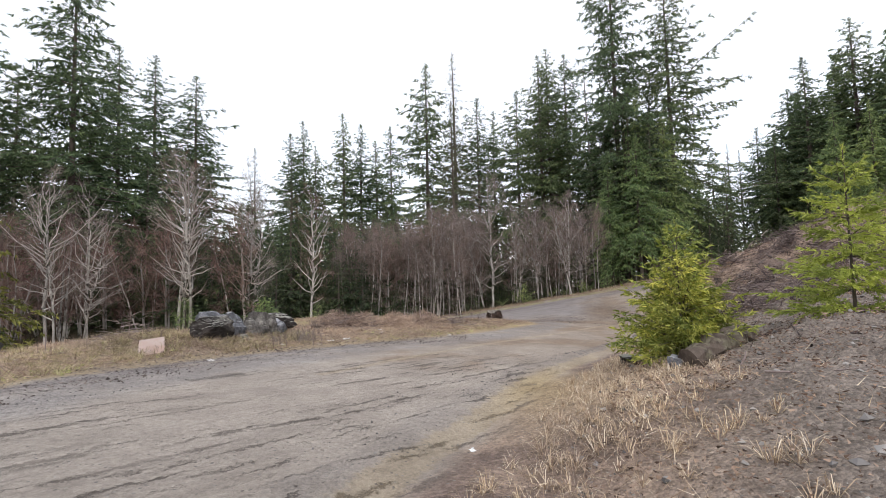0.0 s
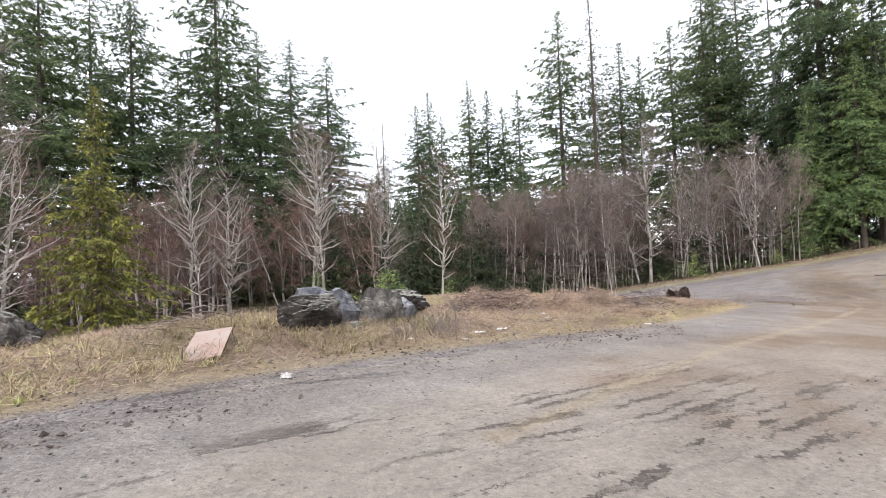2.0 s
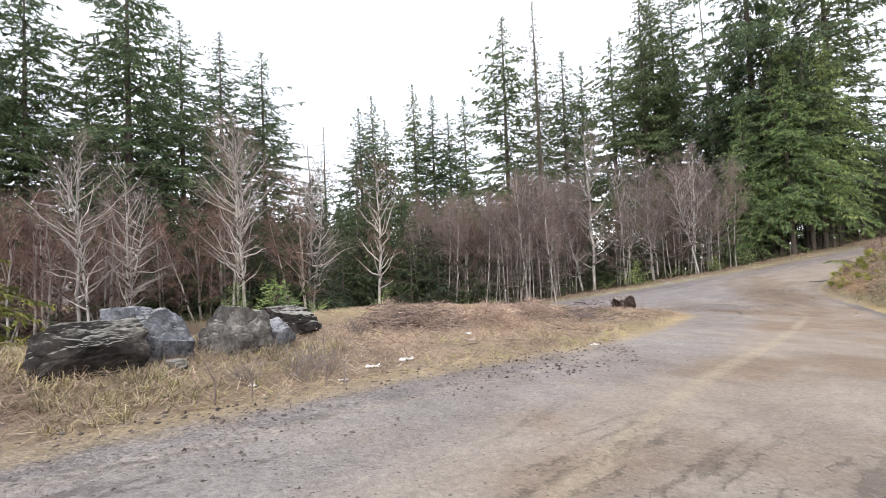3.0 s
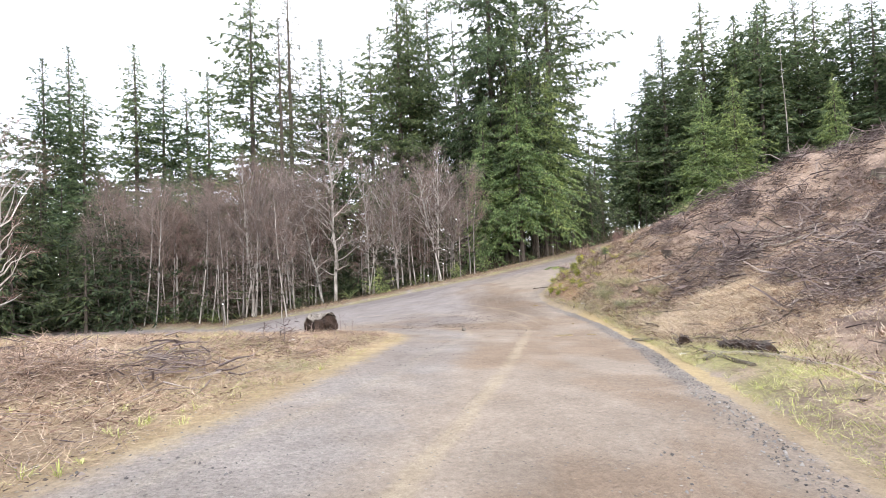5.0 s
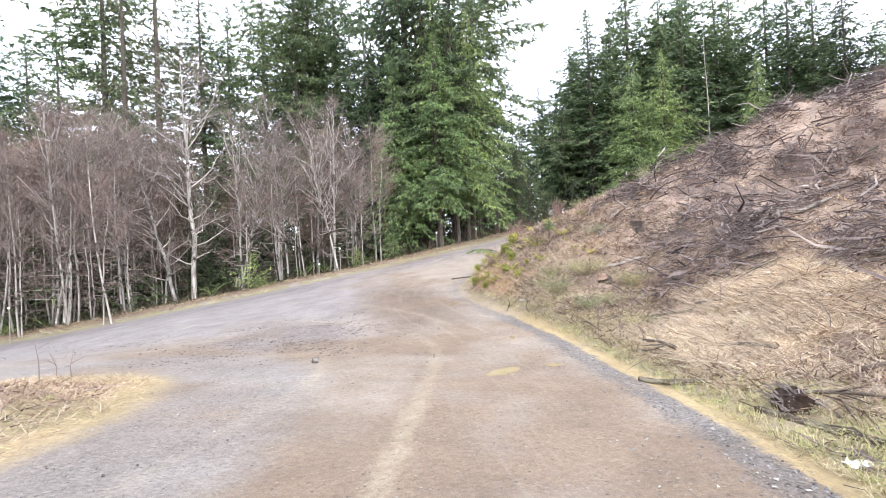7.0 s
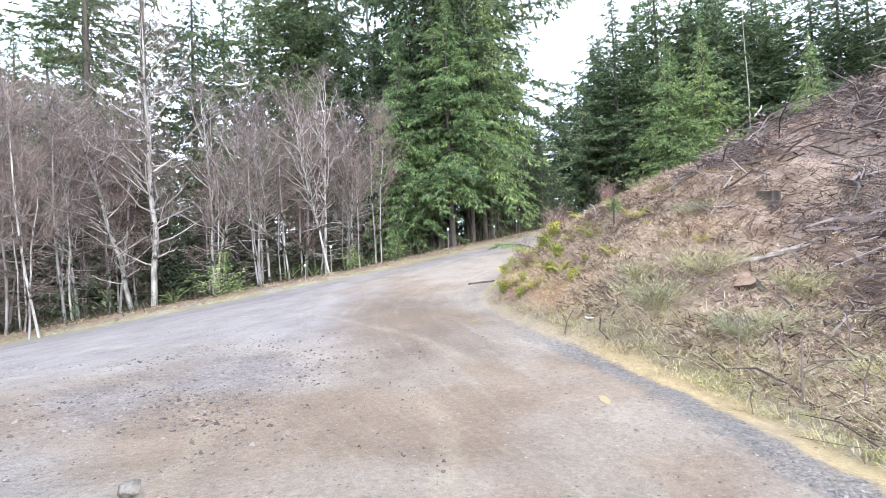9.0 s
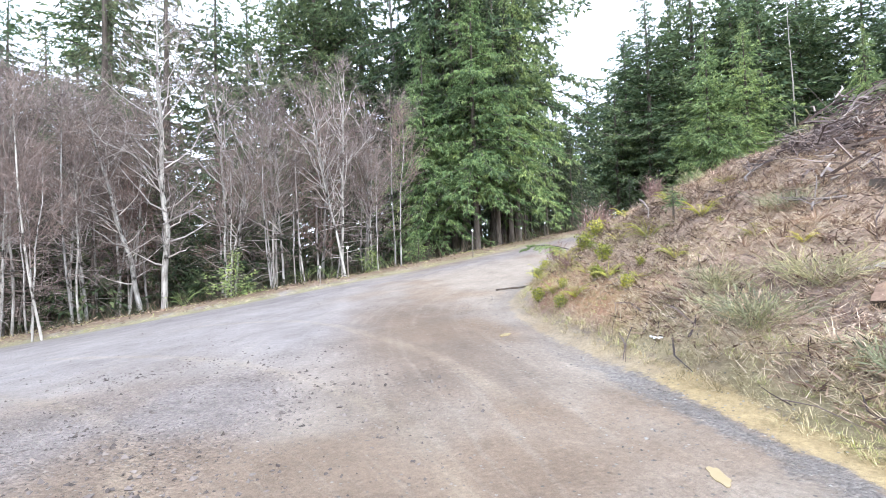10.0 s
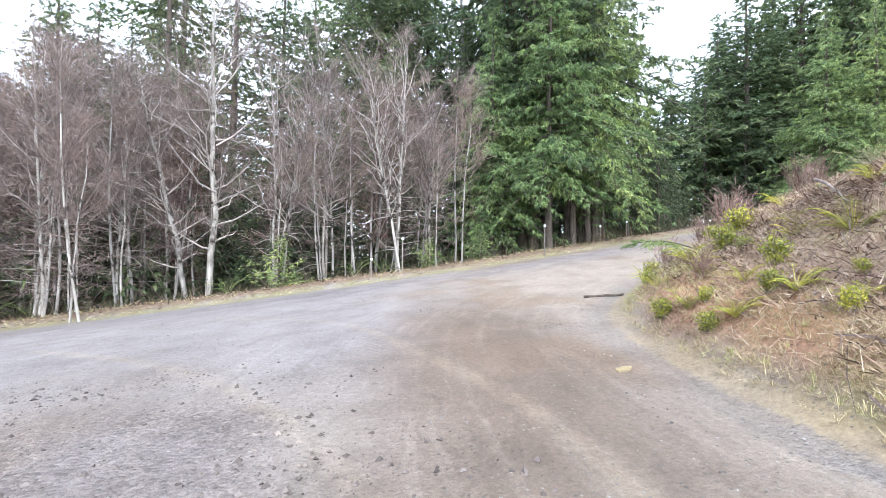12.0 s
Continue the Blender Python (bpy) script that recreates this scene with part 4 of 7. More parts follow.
FIR_LABELS = {"near": "great dark green fir with sagging limbs in the forest edge", "tall": "tall dark green Douglas fir standing in the forest edge", "thin": "thin grey-green fir with sparse drooping limbs",
              "hemlock": "dense fresh green hemlock with limbs sweeping to the ground", "pole": "slim fir with a bare dark lower stem",
              "shaded": "dark half-grown fir behind the bare alders", "under": "small shaded fir in the understory"}
for kind, group, obs in (("tall", "firs of the forest edge", tall), ("tall", "firs deeper in the forest", fill), ("near", "great firs of the forest edge", near_firs), ("thin", "thin firs", thin_firs), ("hemlock", "hemlocks by the road bend", hemlocks),
                         ("pole", "pole firs", poles), ("shaded", "shaded firs behind the alders", shaded), ("under", "understory firs", under)):
    for o in obs:
        tagged(o, FIR_LABELS[kind], "tree", group)


def fir_spot(x, y, top, made_h, fat=1.0):
    h = top - gz(x, y)
    s = h / made_h
    return pose(x, y, gz(x, y) - 0.1, 0, 0, rng.uniform(0, 360)) @ Matrix.Diagonal((s * fat, s * fat, s, 1))


used = {}


def stand(obs, k, m):
    """Put the first of a form, or a further copy of it."""
    ob = obs[k % len(obs)]
    if ob.name not in used:
        used[ob.name] = True
        ob.matrix_basis = m
        return ob
    c = copy_thing(ob, Matrix.Identity(4))
    c.matrix_basis = m
    return c


# tall firs: x, y, height of the top, form
LEFT_FIRS = [(-60.9, 42.2, 39.6, 2), (-52.4, 40.5, 33.1, 4), (-64.2, 54.8, 40.9, 0), (-55.1, 53.2, 39.9, 1), (-60.8, 66.0, 33.7, 4), (-44.3, 55.4, 43.0, 0),
             (-48.9, 69.6, 39.2, 2), (-51.3, 82.5, 44.1, 3), (-48.6, 91.1, 44.1, 0), (-34.4, 104.8, 36.3, 1), (-34.0, 112.3, 41.8, 3), (-27.6, 101.6, 32.2, 2)]
MID_FIRS = [(-24.8, 114.7, 44.2, 3), (-20.7, 118.5, 42.5, 1), (-17.8, 122.0, 39.3, 3), (-13.6, 122.5, 43.3, 3), (-3.0, 94.1, 46.4, 0), (7.8, 96.6, 40.0, 1),
            (11.2, 99.2, 38.1, 3), (15.0, 91.5, 39.2, 0), (17.6, 82.8, 42.2, 2), (19.3, 83.9, 44.0, 1), (24.0, 88.9, 45.3, 0), (26.8, 70.9, 55.0, 1), (35.1, 71.1, 50.0, 3)]
RIGHT_FIRS = [(66.5, 97.8, 32.3, 1), (65.6, 92.1, 29.2, 3), (67.7, 90.2, 37.6, 0), (66.5, 84.6, 41.3, 1), (74.6, 83.4, 47.8, 0), (83.1, 81.0, 44.2, 2), (88.7, 81.8, 50.0, 0),
              (86.9, 75.7, 45.8, 1), (97.1, 78.4, 49.5, 2), (90.8, 69.4, 42.0, 0), (87.8, 64.5, 41.2, 3), (89.3, 61.6, 38.9, 1), (86.0, 57.0, 35.8, 4), (87.4, 50.0, 36.0, 0)]
for k, (x, y, top, form) in enumerate(LEFT_FIRS[:9]):
    stand(near_firs, k + form // 2, fir_spot(x, y, top, TALL_H, rng.uniform(1.0, 1.25)))
for k, (x, y, top, form) in enumerate(MID_FIRS[-5:]):
    stand(near_firs, k, fir_spot(x, y, top, TALL_H, rng.uniform(0.85, 1.05)))
for x, y, top, k in LEFT_FIRS[9:] + MID_FIRS[:-5] + RIGHT_FIRS:
    stand(tall, k, fir_spot(x, y, top, TALL_H, rng.uniform(0.95, 1.2) + 0.15 * (x > 60)))
for k, (x, y, top) in enumerate([(2.4, 93.0, 48.2), (-43.3, 106.8, 33.9), (62.1, 101.2, 30.0), (66.4, 104.2, 29.4), (1.5, 72.0, 30.0)]):
    stand(thin_firs, k, fir_spot(x, y, top, TALL_H))
for k, (x, y, top, fat) in enumerate([(23.2, 65.5, 19.0, 0.9), (26.4, 63.6, 21.3, 1.1), (57.3, 68.2, 25.7, 1.0), (31.0, 65.4, 25.0, 0.9), (61.3, 66.6, 26.3, 1.0), (28.5, 67.5, 29.0, 0.9), (72.6, 61.0, 25.3, 0.8)]):
    stand(hemlocks, k, fir_spot(x, y, top, 22.0, fat))
# fill of the forest behind
for x0, x1, y0, y1, n, lo, hi in ((-75, -42, 58, 100, 16, 18, 28), (-48, 14, 88, 122, 26, 14, 22), (14, 24, 80, 100, 3, 16, 24), (38, 64, 82, 118, 12, 14, 24), (66, 118, 84, 112, 17, 28, 40), (90, 112, 48, 84, 13, 22, 34), (74, 108, 68, 92, 13, 33, 42), (-44, -8, 82, 100, 18, 15, 21)):
    for _ in range(n):
        x, y = rng.uniform(x0, x1), rng.uniform(y0, y1)
        stand(fill, int(rng.integers(2)), fir_spot(x, y, gz(x, y) + rng.uniform(lo, hi), TALL_H, 1.2))
for _ in range(16):
    x, y = rng.uniform(28, 40), rng.uniform(64, 69)
    stand(poles, int(rng.integers(2)), fir_spot(x, y + 0.25 * (x - 28), gz(x, y) + (rng.uniform(16, 24) if x < 32 else rng.uniform(7, 10)), 26.0, 0.85))
for _ in range(52):
    x, y = rng.uniform(24, 40), rng.uniform(66, 86)
    stand(poles, int(rng.integers(2)), fir_spot(x, y, gz(x, y) + (rng.uniform(18, 28) if x < 31.5 else rng.uniform(7, 11)), 26.0))
for x0, x1, y0, y1, n in ((-36, 4, 76, 92, 20), (-52, -30, 66, 78, 10)):
    for _ in range(n):
        x, y = rng.uniform(x0, x1), rng.uniform(y0, y1)
        stand(poles, int(rng.integers(2)), fir_spot(x, y, gz(x, y) + rng.uniform(9, 15), 26.0, 1.9))
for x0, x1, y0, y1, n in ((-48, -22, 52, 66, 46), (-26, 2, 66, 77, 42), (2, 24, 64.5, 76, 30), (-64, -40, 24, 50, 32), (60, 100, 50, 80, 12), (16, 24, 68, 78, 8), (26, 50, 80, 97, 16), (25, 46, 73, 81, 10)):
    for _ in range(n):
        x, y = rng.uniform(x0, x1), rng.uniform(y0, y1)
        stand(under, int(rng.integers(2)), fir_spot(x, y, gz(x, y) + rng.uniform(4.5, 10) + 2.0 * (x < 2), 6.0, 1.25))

wood_rng = np.random.default_rng(71)
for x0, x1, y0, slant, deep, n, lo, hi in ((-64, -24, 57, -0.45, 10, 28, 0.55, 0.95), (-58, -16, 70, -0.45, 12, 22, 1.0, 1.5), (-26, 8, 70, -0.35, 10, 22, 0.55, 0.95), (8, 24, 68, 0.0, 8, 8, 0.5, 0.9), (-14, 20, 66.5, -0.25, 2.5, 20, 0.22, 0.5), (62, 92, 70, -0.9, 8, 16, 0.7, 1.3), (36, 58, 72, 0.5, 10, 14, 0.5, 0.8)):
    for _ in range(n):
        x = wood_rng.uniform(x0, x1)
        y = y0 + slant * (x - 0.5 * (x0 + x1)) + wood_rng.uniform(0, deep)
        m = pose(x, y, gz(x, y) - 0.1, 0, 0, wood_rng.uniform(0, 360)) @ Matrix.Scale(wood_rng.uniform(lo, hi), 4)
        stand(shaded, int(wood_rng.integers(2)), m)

# ---- a tall bleached snag at the bend and another on the hill
def snag(x, y, top, r):
    root = new("dead_snag")
    g = Geo()
    h = top - gz(x, y)
    zs = np.linspace(0, h, 12)
    pts = np.stack([-0.03 * zs + 0.05 * np.sin(zs * 0.4), 0.03 * np.cos(zs * 0.5), zs], 1)
    g.tube(pts, r * (1 - 0.8 * zs / h), 7, True)
    part("trunk", g, M_SNAG, root, flat=False)
    for k in range(12):
        s = Geo()
        z = h * rng.uniform(0.45, 0.98)
        az, L = rng.uniform(0, 6.28), rng.uniform(0.3, 1.3)
        p = np.array([-0.03 * z, 0, z])
        s.tube([p, p + np.array([math.cos(az) * L, math.sin(az) * L, -0.12 * L])], [0.03, 0.008], 4)
        part("branch_stub", s, M_SNAG, root)
    root.matrix_basis = pose(x, y, gz(x, y) - 0.1)
    return tagged(root, "tall bleached dead tree trunk without bark", "tree", "dead snags")


snag(25.7, 79.0, 38.0, 0.32)
snag(78.0, 71.0, 34.0, 0.15)

# ---- bare alders
alders = [alder(np.random.default_rng(200 + k), 14.0, tr, sp, 1.0, fi, ln, M_TWIG_RED if k == 1 else M_TWIG, split=True, limb_r=0.5, haze=3) for k, (tr, sp, fi, ln) in enumerate(((2, 22, 0.14, 34), (1, 24, 0.16, 36), (2, 28, 0.18, 30)))]
reds = [alder(np.random.default_rng(220 + k), 10.0, 2, 40, 1.3, 0.12, 26, M_TWIG_RED, limb_mat=M_BROWN_LIMB, limb_r=0.34, haze=4) for k in range(2)]
stems = [alder(np.random.default_rng(240 + k), 12.0, 1, 30, 1.0, 0.46, 26, M_TWIG_TAN if k > 1 else M_TWIG, trunk_r=0.060, limb_scale=0.95, limb_mat=M_BROWN_LIMB, limb_r=0.36, haze=4, low=16) for k in range(4)]
clumps = [alder(np.random.default_rng(250 + k), 12.0, 3, 32, 1.0, 0.28, 24, M_TWIG, trunk_r=0.075, limb_r=0.36, haze=5, low=10, limb_scale=0.95) for k in range(2)]
birches = [alder(np.random.default_rng(260), 17.0, 1, 24, 1.0, 0.14, 46, trunk_r=0.17, split=True, limb_r=0.30, haze=5, limb_scale=1.0)]
for group, label, obs in (("alders behind the boulders", "bare pale-barked alder with spreading limbs", alders),
                          ("red alders", "bare young alder with reddish twigs", reds),
                          ("alder poles along the lower road", "slim bare alder pole with a reddish twiggy top", stems),
                          ("alder clumps along the lower road", "clump of slim pale alder stems with brownish twigs", clumps),
                          ("birch", "tall bare white-barked alder leaning beside the lower road", birches)):
    for o in obs:
        tagged(o, label, "tree", group)


def bare_spot(x, y, top, made_h, fat=1.0):
    s = (top - gz(x, y)) / made_h
    return pose(x, y, gz(x, y) - 0.08, rng.normal(0, 1.5), rng.normal(0, 1.5), rng.uniform(0, 360)) @ Matrix.Diagonal((s * fat, s * fat, s, 1))


for k, (x, y, top) in enumerate([(-21.0, 17.2, 9.0), (-37.9, 28.4, 11.5), (-31.4, 37.4, 11.4), (-30.7, 40.7, 10.3), (-27.5, 49.0, 15.6), (-25.1, 46.9, 14.5), (-22.0, 52.9, 15.2), (-15.1, 53.2, 12.2)]):
    stand(alders, k, bare_spot(x, y, top, 14.0))
for k, (x, y, top) in enumerate([(12.3, 62.9, 12.3), (16.0, 61.2, 12.6), (18.2, 63.0, 11.0), (9.6, 63.2, 11.5), (2.4, 64.4, 11.0), (-1.0, 63.4, 11.4)]):
    stand(clumps, k, bare_spot(x, y, top, 12.0))
for _ in range(10):
    x = rng.uniform(-16, 21)
    stand(reds, int(rng.integers(2)), bare_spot(x, 63.5 - 0.5 * min(x, 4) * (x < 4) + rng.uniform(0, 6), gz(x, 66) + rng.uniform(7.5, 11), 10.0, 1.1))
stand(birches, 0, bare_spot(6.4, 63.4, 15.6, 17.0))
stand(birches, 0, pose(5.2, 63.8, gz(5.2, 63.8) - 0.1, -4, -9, 40) @ Matrix.Diagonal((0.8, 0.8, 0.72, 1)))
for _ in range(20):
    x, y = rng.uniform(-42, -14), rng.uniform(46, 60)
    if y < 60 - 0.5 * (x + 42):
        stand(reds, int(rng.integers(2)), bare_spot(x, y + 3, gz(x, y) + rng.uniform(8, 12.5), 10.0, 1.15))
for _ in range(26):
    x, y = rng.uniform(-48, -30), rng.uniform(30, 52)
    stand(reds, int(rng.integers(2)), bare_spot(x, y, gz(x, y) + rng.uniform(7, 11), 10.0, 1.1))
for k in range(64):
    x = -15 + 21 * (k + rng.random()) / 64
    y = 60.2 - 0.55 * min(x, 4) * (x < 4) + rng.uniform(0.3, 7)
    if x > 2.5:
        y += 3.5
    stand(stems, int(rng.integers(4)), bare_spot(x, y, gz(x, y) + rng.uniform(8.0, 14.0), 12.0))
for _ in range(16):
    x, y = rng.uniform(9, 20), rng.uniform(59.8, 65)
    stand(stems, int(rng.integers(4)), bare_spot(x, y, gz(x, y) + rng.uniform(7, 11.5), 12.0))

# ---- young firs
young_dark = tagged(conifer(np.random.default_rng(300), 18.0, 4.4, 0.02, 210, sprig=0.42, wide=0.07, density=2.4, droop=0.40, mat=M_FIR_OLIVE, name="young_fir", hang=-0.8, full=0.06),
                    "young dense fir with limbs down to the ground", "tree")
young_dark.matrix_basis = fir_spot(-26.5, 26.0, 11.8, 18.0)

# small firs on the verge, close to the road
sapling_fir(310, 2.6, 9, 1.25, 7, M_FIR_VERGE, "bushy green young fir growing on the road verge", 4.5, 9.5, shag=0.9, lift=32, low=0.08, tops=3)
sapling_fir(311, 3.6, 9, 1.5, 8, M_FIR_YOUNG, "yellow-green young fir with open tiers on the bare slope", 8.1, 9.9, 60, shag=1.6, lift=18, low=0.10)
sapling_fir(312, 1.5, 7, 0.9, 6, M_FIR_FRESH, "small dark green fir behind the boulders", -7.9, 21.4, 120, shag=0.8)
sapling_fir(313, 3.4, 9, 1.4, 6, M_FIR_YOUNG, "yellow-green young fir on the cleared hill", 23.6, 25.6, 10, shag=0.3)
for s, (x, y, h) in enumerate(((10.0, 60.3, 2.6), (-24.0, 44.0, 3.0), (-12.5, 47.0, 2.4), (17.6, 60.6, 1.6), (20.8, 61.0, 1.8))):
    ob = conifer(np.random.default_rng(320 + s), h, h * 0.55, 0.02, 70, sprig=0.24, wide=0.028, density=1.0, droop=0.1, mat=M_FIR_FRESH, trunk_r=0.035, name="verge_fir", tilt=(0, 50), hang=-0.3)
    ob.matrix_basis = place(x, y, 1.0, 70 * s)
    tagged(ob, "low green fir at the foot of the trees", "tree", "young firs on the verge")


# ---------------------------------------------------------------- boulders
def boulder(x, y, w, d_, h, turn, seed, label, sink=0.12, tilt=0, roll=0, cuts=15, mat=None, fine=5):
    """A quarried block: a lump hewn by a few planes, its faces chipped and cracked along the bedding."""
    r = np.random.default_rng(seed)
    bm = bmesh.new()
    bmesh.ops.create_icosphere(bm, subdivisions=fine, radius=1.0)
    pts = np.array([v.co for v in bm.verts])
    pts = pts / np.abs(pts).max(1)[:, None] ** 0.9
    for k in range(cuts):
        n = unit(r.normal(0, 1, 3) * np.array([1, 1, 0.55]))
        d = r.uniform(0.6, 1.05)
        over = np.maximum(pts @ n - d, 0)
        pts = pts - over[:, None] * n
    # ledges: the rock parts along a tilted bedding
    bed = unit(np.array([r.normal(0, 0.35), r.normal(0, 0.35), 1.0]))
    lay = pts @ bed * 3.4 + seed
    step = np.abs(lay - np.floor(lay) - 0.5) * 2
    at = Vector((seed * 3.1, 0, 0))
    rough = np.array([noise.fractal(Vector(p * 2.6) + at, 0.8, 2.1, 4) for p in pts])
    split = np.array([noise.voronoi(Vector(p * 1.7) * (1 + 0.2 * noise.noise(Vector(p * 4))) + at)[0] for p in pts])
    crack = smooth(0.0, 0.10, split[:, 1] - split[:, 0])
    facet = split[:, 0]
    pts = pts * (1 + 0.06 * rough + 0.10 * (0.4 - facet) - 0.05 * (1 - crack) - 0.03 * smooth(0.85, 1.0, step) * 0.2)[:, None]
    low, size = pts.min(0), np.ptp(pts, axis=0)
    for v, p in zip(bm.verts, pts):
        q = (p - low) / size
        v.co = ((q[0] - 0.5) * w, (q[1] - 0.5) * d_, q[2] * h)
    me = bpy.data.meshes.new("boulder")
    bm.to_mesh(me)
    bm.free()
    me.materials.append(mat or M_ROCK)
    ob = new("boulder", me)
    ob.matrix_basis = pose(x, y, gz(x, y) - sink, tilt, roll, turn)
    return tagged(ob, label, "rock", "boulders on the island")


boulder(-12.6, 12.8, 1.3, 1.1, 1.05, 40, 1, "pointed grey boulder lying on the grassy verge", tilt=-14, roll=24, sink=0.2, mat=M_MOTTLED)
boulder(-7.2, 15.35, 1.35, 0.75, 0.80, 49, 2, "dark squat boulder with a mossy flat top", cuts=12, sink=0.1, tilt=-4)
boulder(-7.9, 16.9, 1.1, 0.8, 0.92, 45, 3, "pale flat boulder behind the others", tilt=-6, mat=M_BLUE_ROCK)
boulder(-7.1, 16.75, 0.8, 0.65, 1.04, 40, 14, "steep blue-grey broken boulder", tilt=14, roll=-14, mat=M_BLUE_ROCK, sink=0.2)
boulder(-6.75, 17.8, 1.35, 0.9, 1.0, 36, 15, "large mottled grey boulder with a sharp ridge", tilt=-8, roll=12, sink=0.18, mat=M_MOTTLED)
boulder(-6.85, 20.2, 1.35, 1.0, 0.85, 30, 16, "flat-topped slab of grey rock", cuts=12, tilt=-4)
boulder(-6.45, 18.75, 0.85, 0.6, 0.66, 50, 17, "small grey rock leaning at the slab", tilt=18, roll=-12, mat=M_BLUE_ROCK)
boulder(-6.55, 16.1, 0.34, 0.26, 0.20, 10, 18, "small pale stone below the boulders", sink=0.04, fine=3)
boulder(4.0, 10.6, 0.55, 0.5, 0.32, 30, 8, "dark rock in the dry grass of the verge", fine=3)
boulder(3.9, 8.5, 0.32, 0.22, 0.26, 50, 9, "pale stone beside the log", sink=0.05, fine=3, mat=M_BLUE_ROCK)
boulder(-12.6, 9.6, 1.1, 0.9, 0.5, 10, 10, "low grey rock sunk in the grass")


# ---------------------------------------------------------------- logs, stumps, branches
def log(points, r, label, seed, mat, name="log", lift=0.5, category="log"):
    rr = np.random.default_rng(seed)
    pts = np.array(points, float)
    t = np.linspace(0, 1, 11)
    line = np.stack([np.interp(t, np.linspace(0, 1, len(pts)), pts[:, k]) for k in range(2)], 1)
    z = land(line[:, 0], line[:, 1])[0]
    stiff = np.interp(t, [0, 0.5, 1], [z[0], max(z[5], 0.5 * (z[0] + z[-1])), z[-1]])
    line = np.concatenate([line, (np.maximum(0.5 * z + 0.5 * stiff, z - 0.6 * r) + r * lift)[:, None]], 1)
    sides = 12
    g = Geo()
    g.tube(line, r * rr.uniform(0.8, 1.12, 11), sides, True)
    v = g.v[0]
    g.v[0] = v + rr.normal(0, 0.13 * r, v.shape)
    ob = new(name, g.mesh(name, mat))
    return tagged(ob, label, category)


def stump(x, y, r, h, seed, label, mat, turn=0, tilt=0):
    rr = np.random.default_rng(seed)
    root = new("tree_stump")
    g = Geo()
    n, ang = 16, np.arange(16) * 6.2832 / 16
    flare = 1 + 0.18 * np.sin(ang * 3 + rr.uniform(0, 6)) + rr.normal(0, 0.05, n)
    rings = []
    for z, k in ((-0.15, 1.45), (0.06, 1.2), (0.35 * h, 1.02), (0.75 * h, 0.97), (h, 0.95)):
        rings.append(np.stack([np.cos(ang) * r * k * flare, np.sin(ang) * r * k * flare, np.full(n, z) + rr.normal(0, 0.02 * h, n)], 1))
    g.add(np.concatenate(rings), [(i * n + j, i * n + (j + 1) % n, (i + 1) * n + (j + 1) % n, (i + 1) * n + j) for i in range(4) for j in range(n)])
    part("bark", g, mat, root)
    top = Geo()
    cut = rings[-1] * np.array([0.97, 0.97, 1]) + np.array([0, 0, 0.004])
    top.add(np.concatenate([cut, [[0, 0, h - 0.01]]]), [(j, (j + 1) % n, n) for j in range(n)])
    part("cut_face", top, M_CUT, root, "weathered orange-brown cut face")
    root.matrix_basis = pose(x, y, gz(x, y), tilt, 0, turn)
    return tagged(root, label, "stump", "stumps")


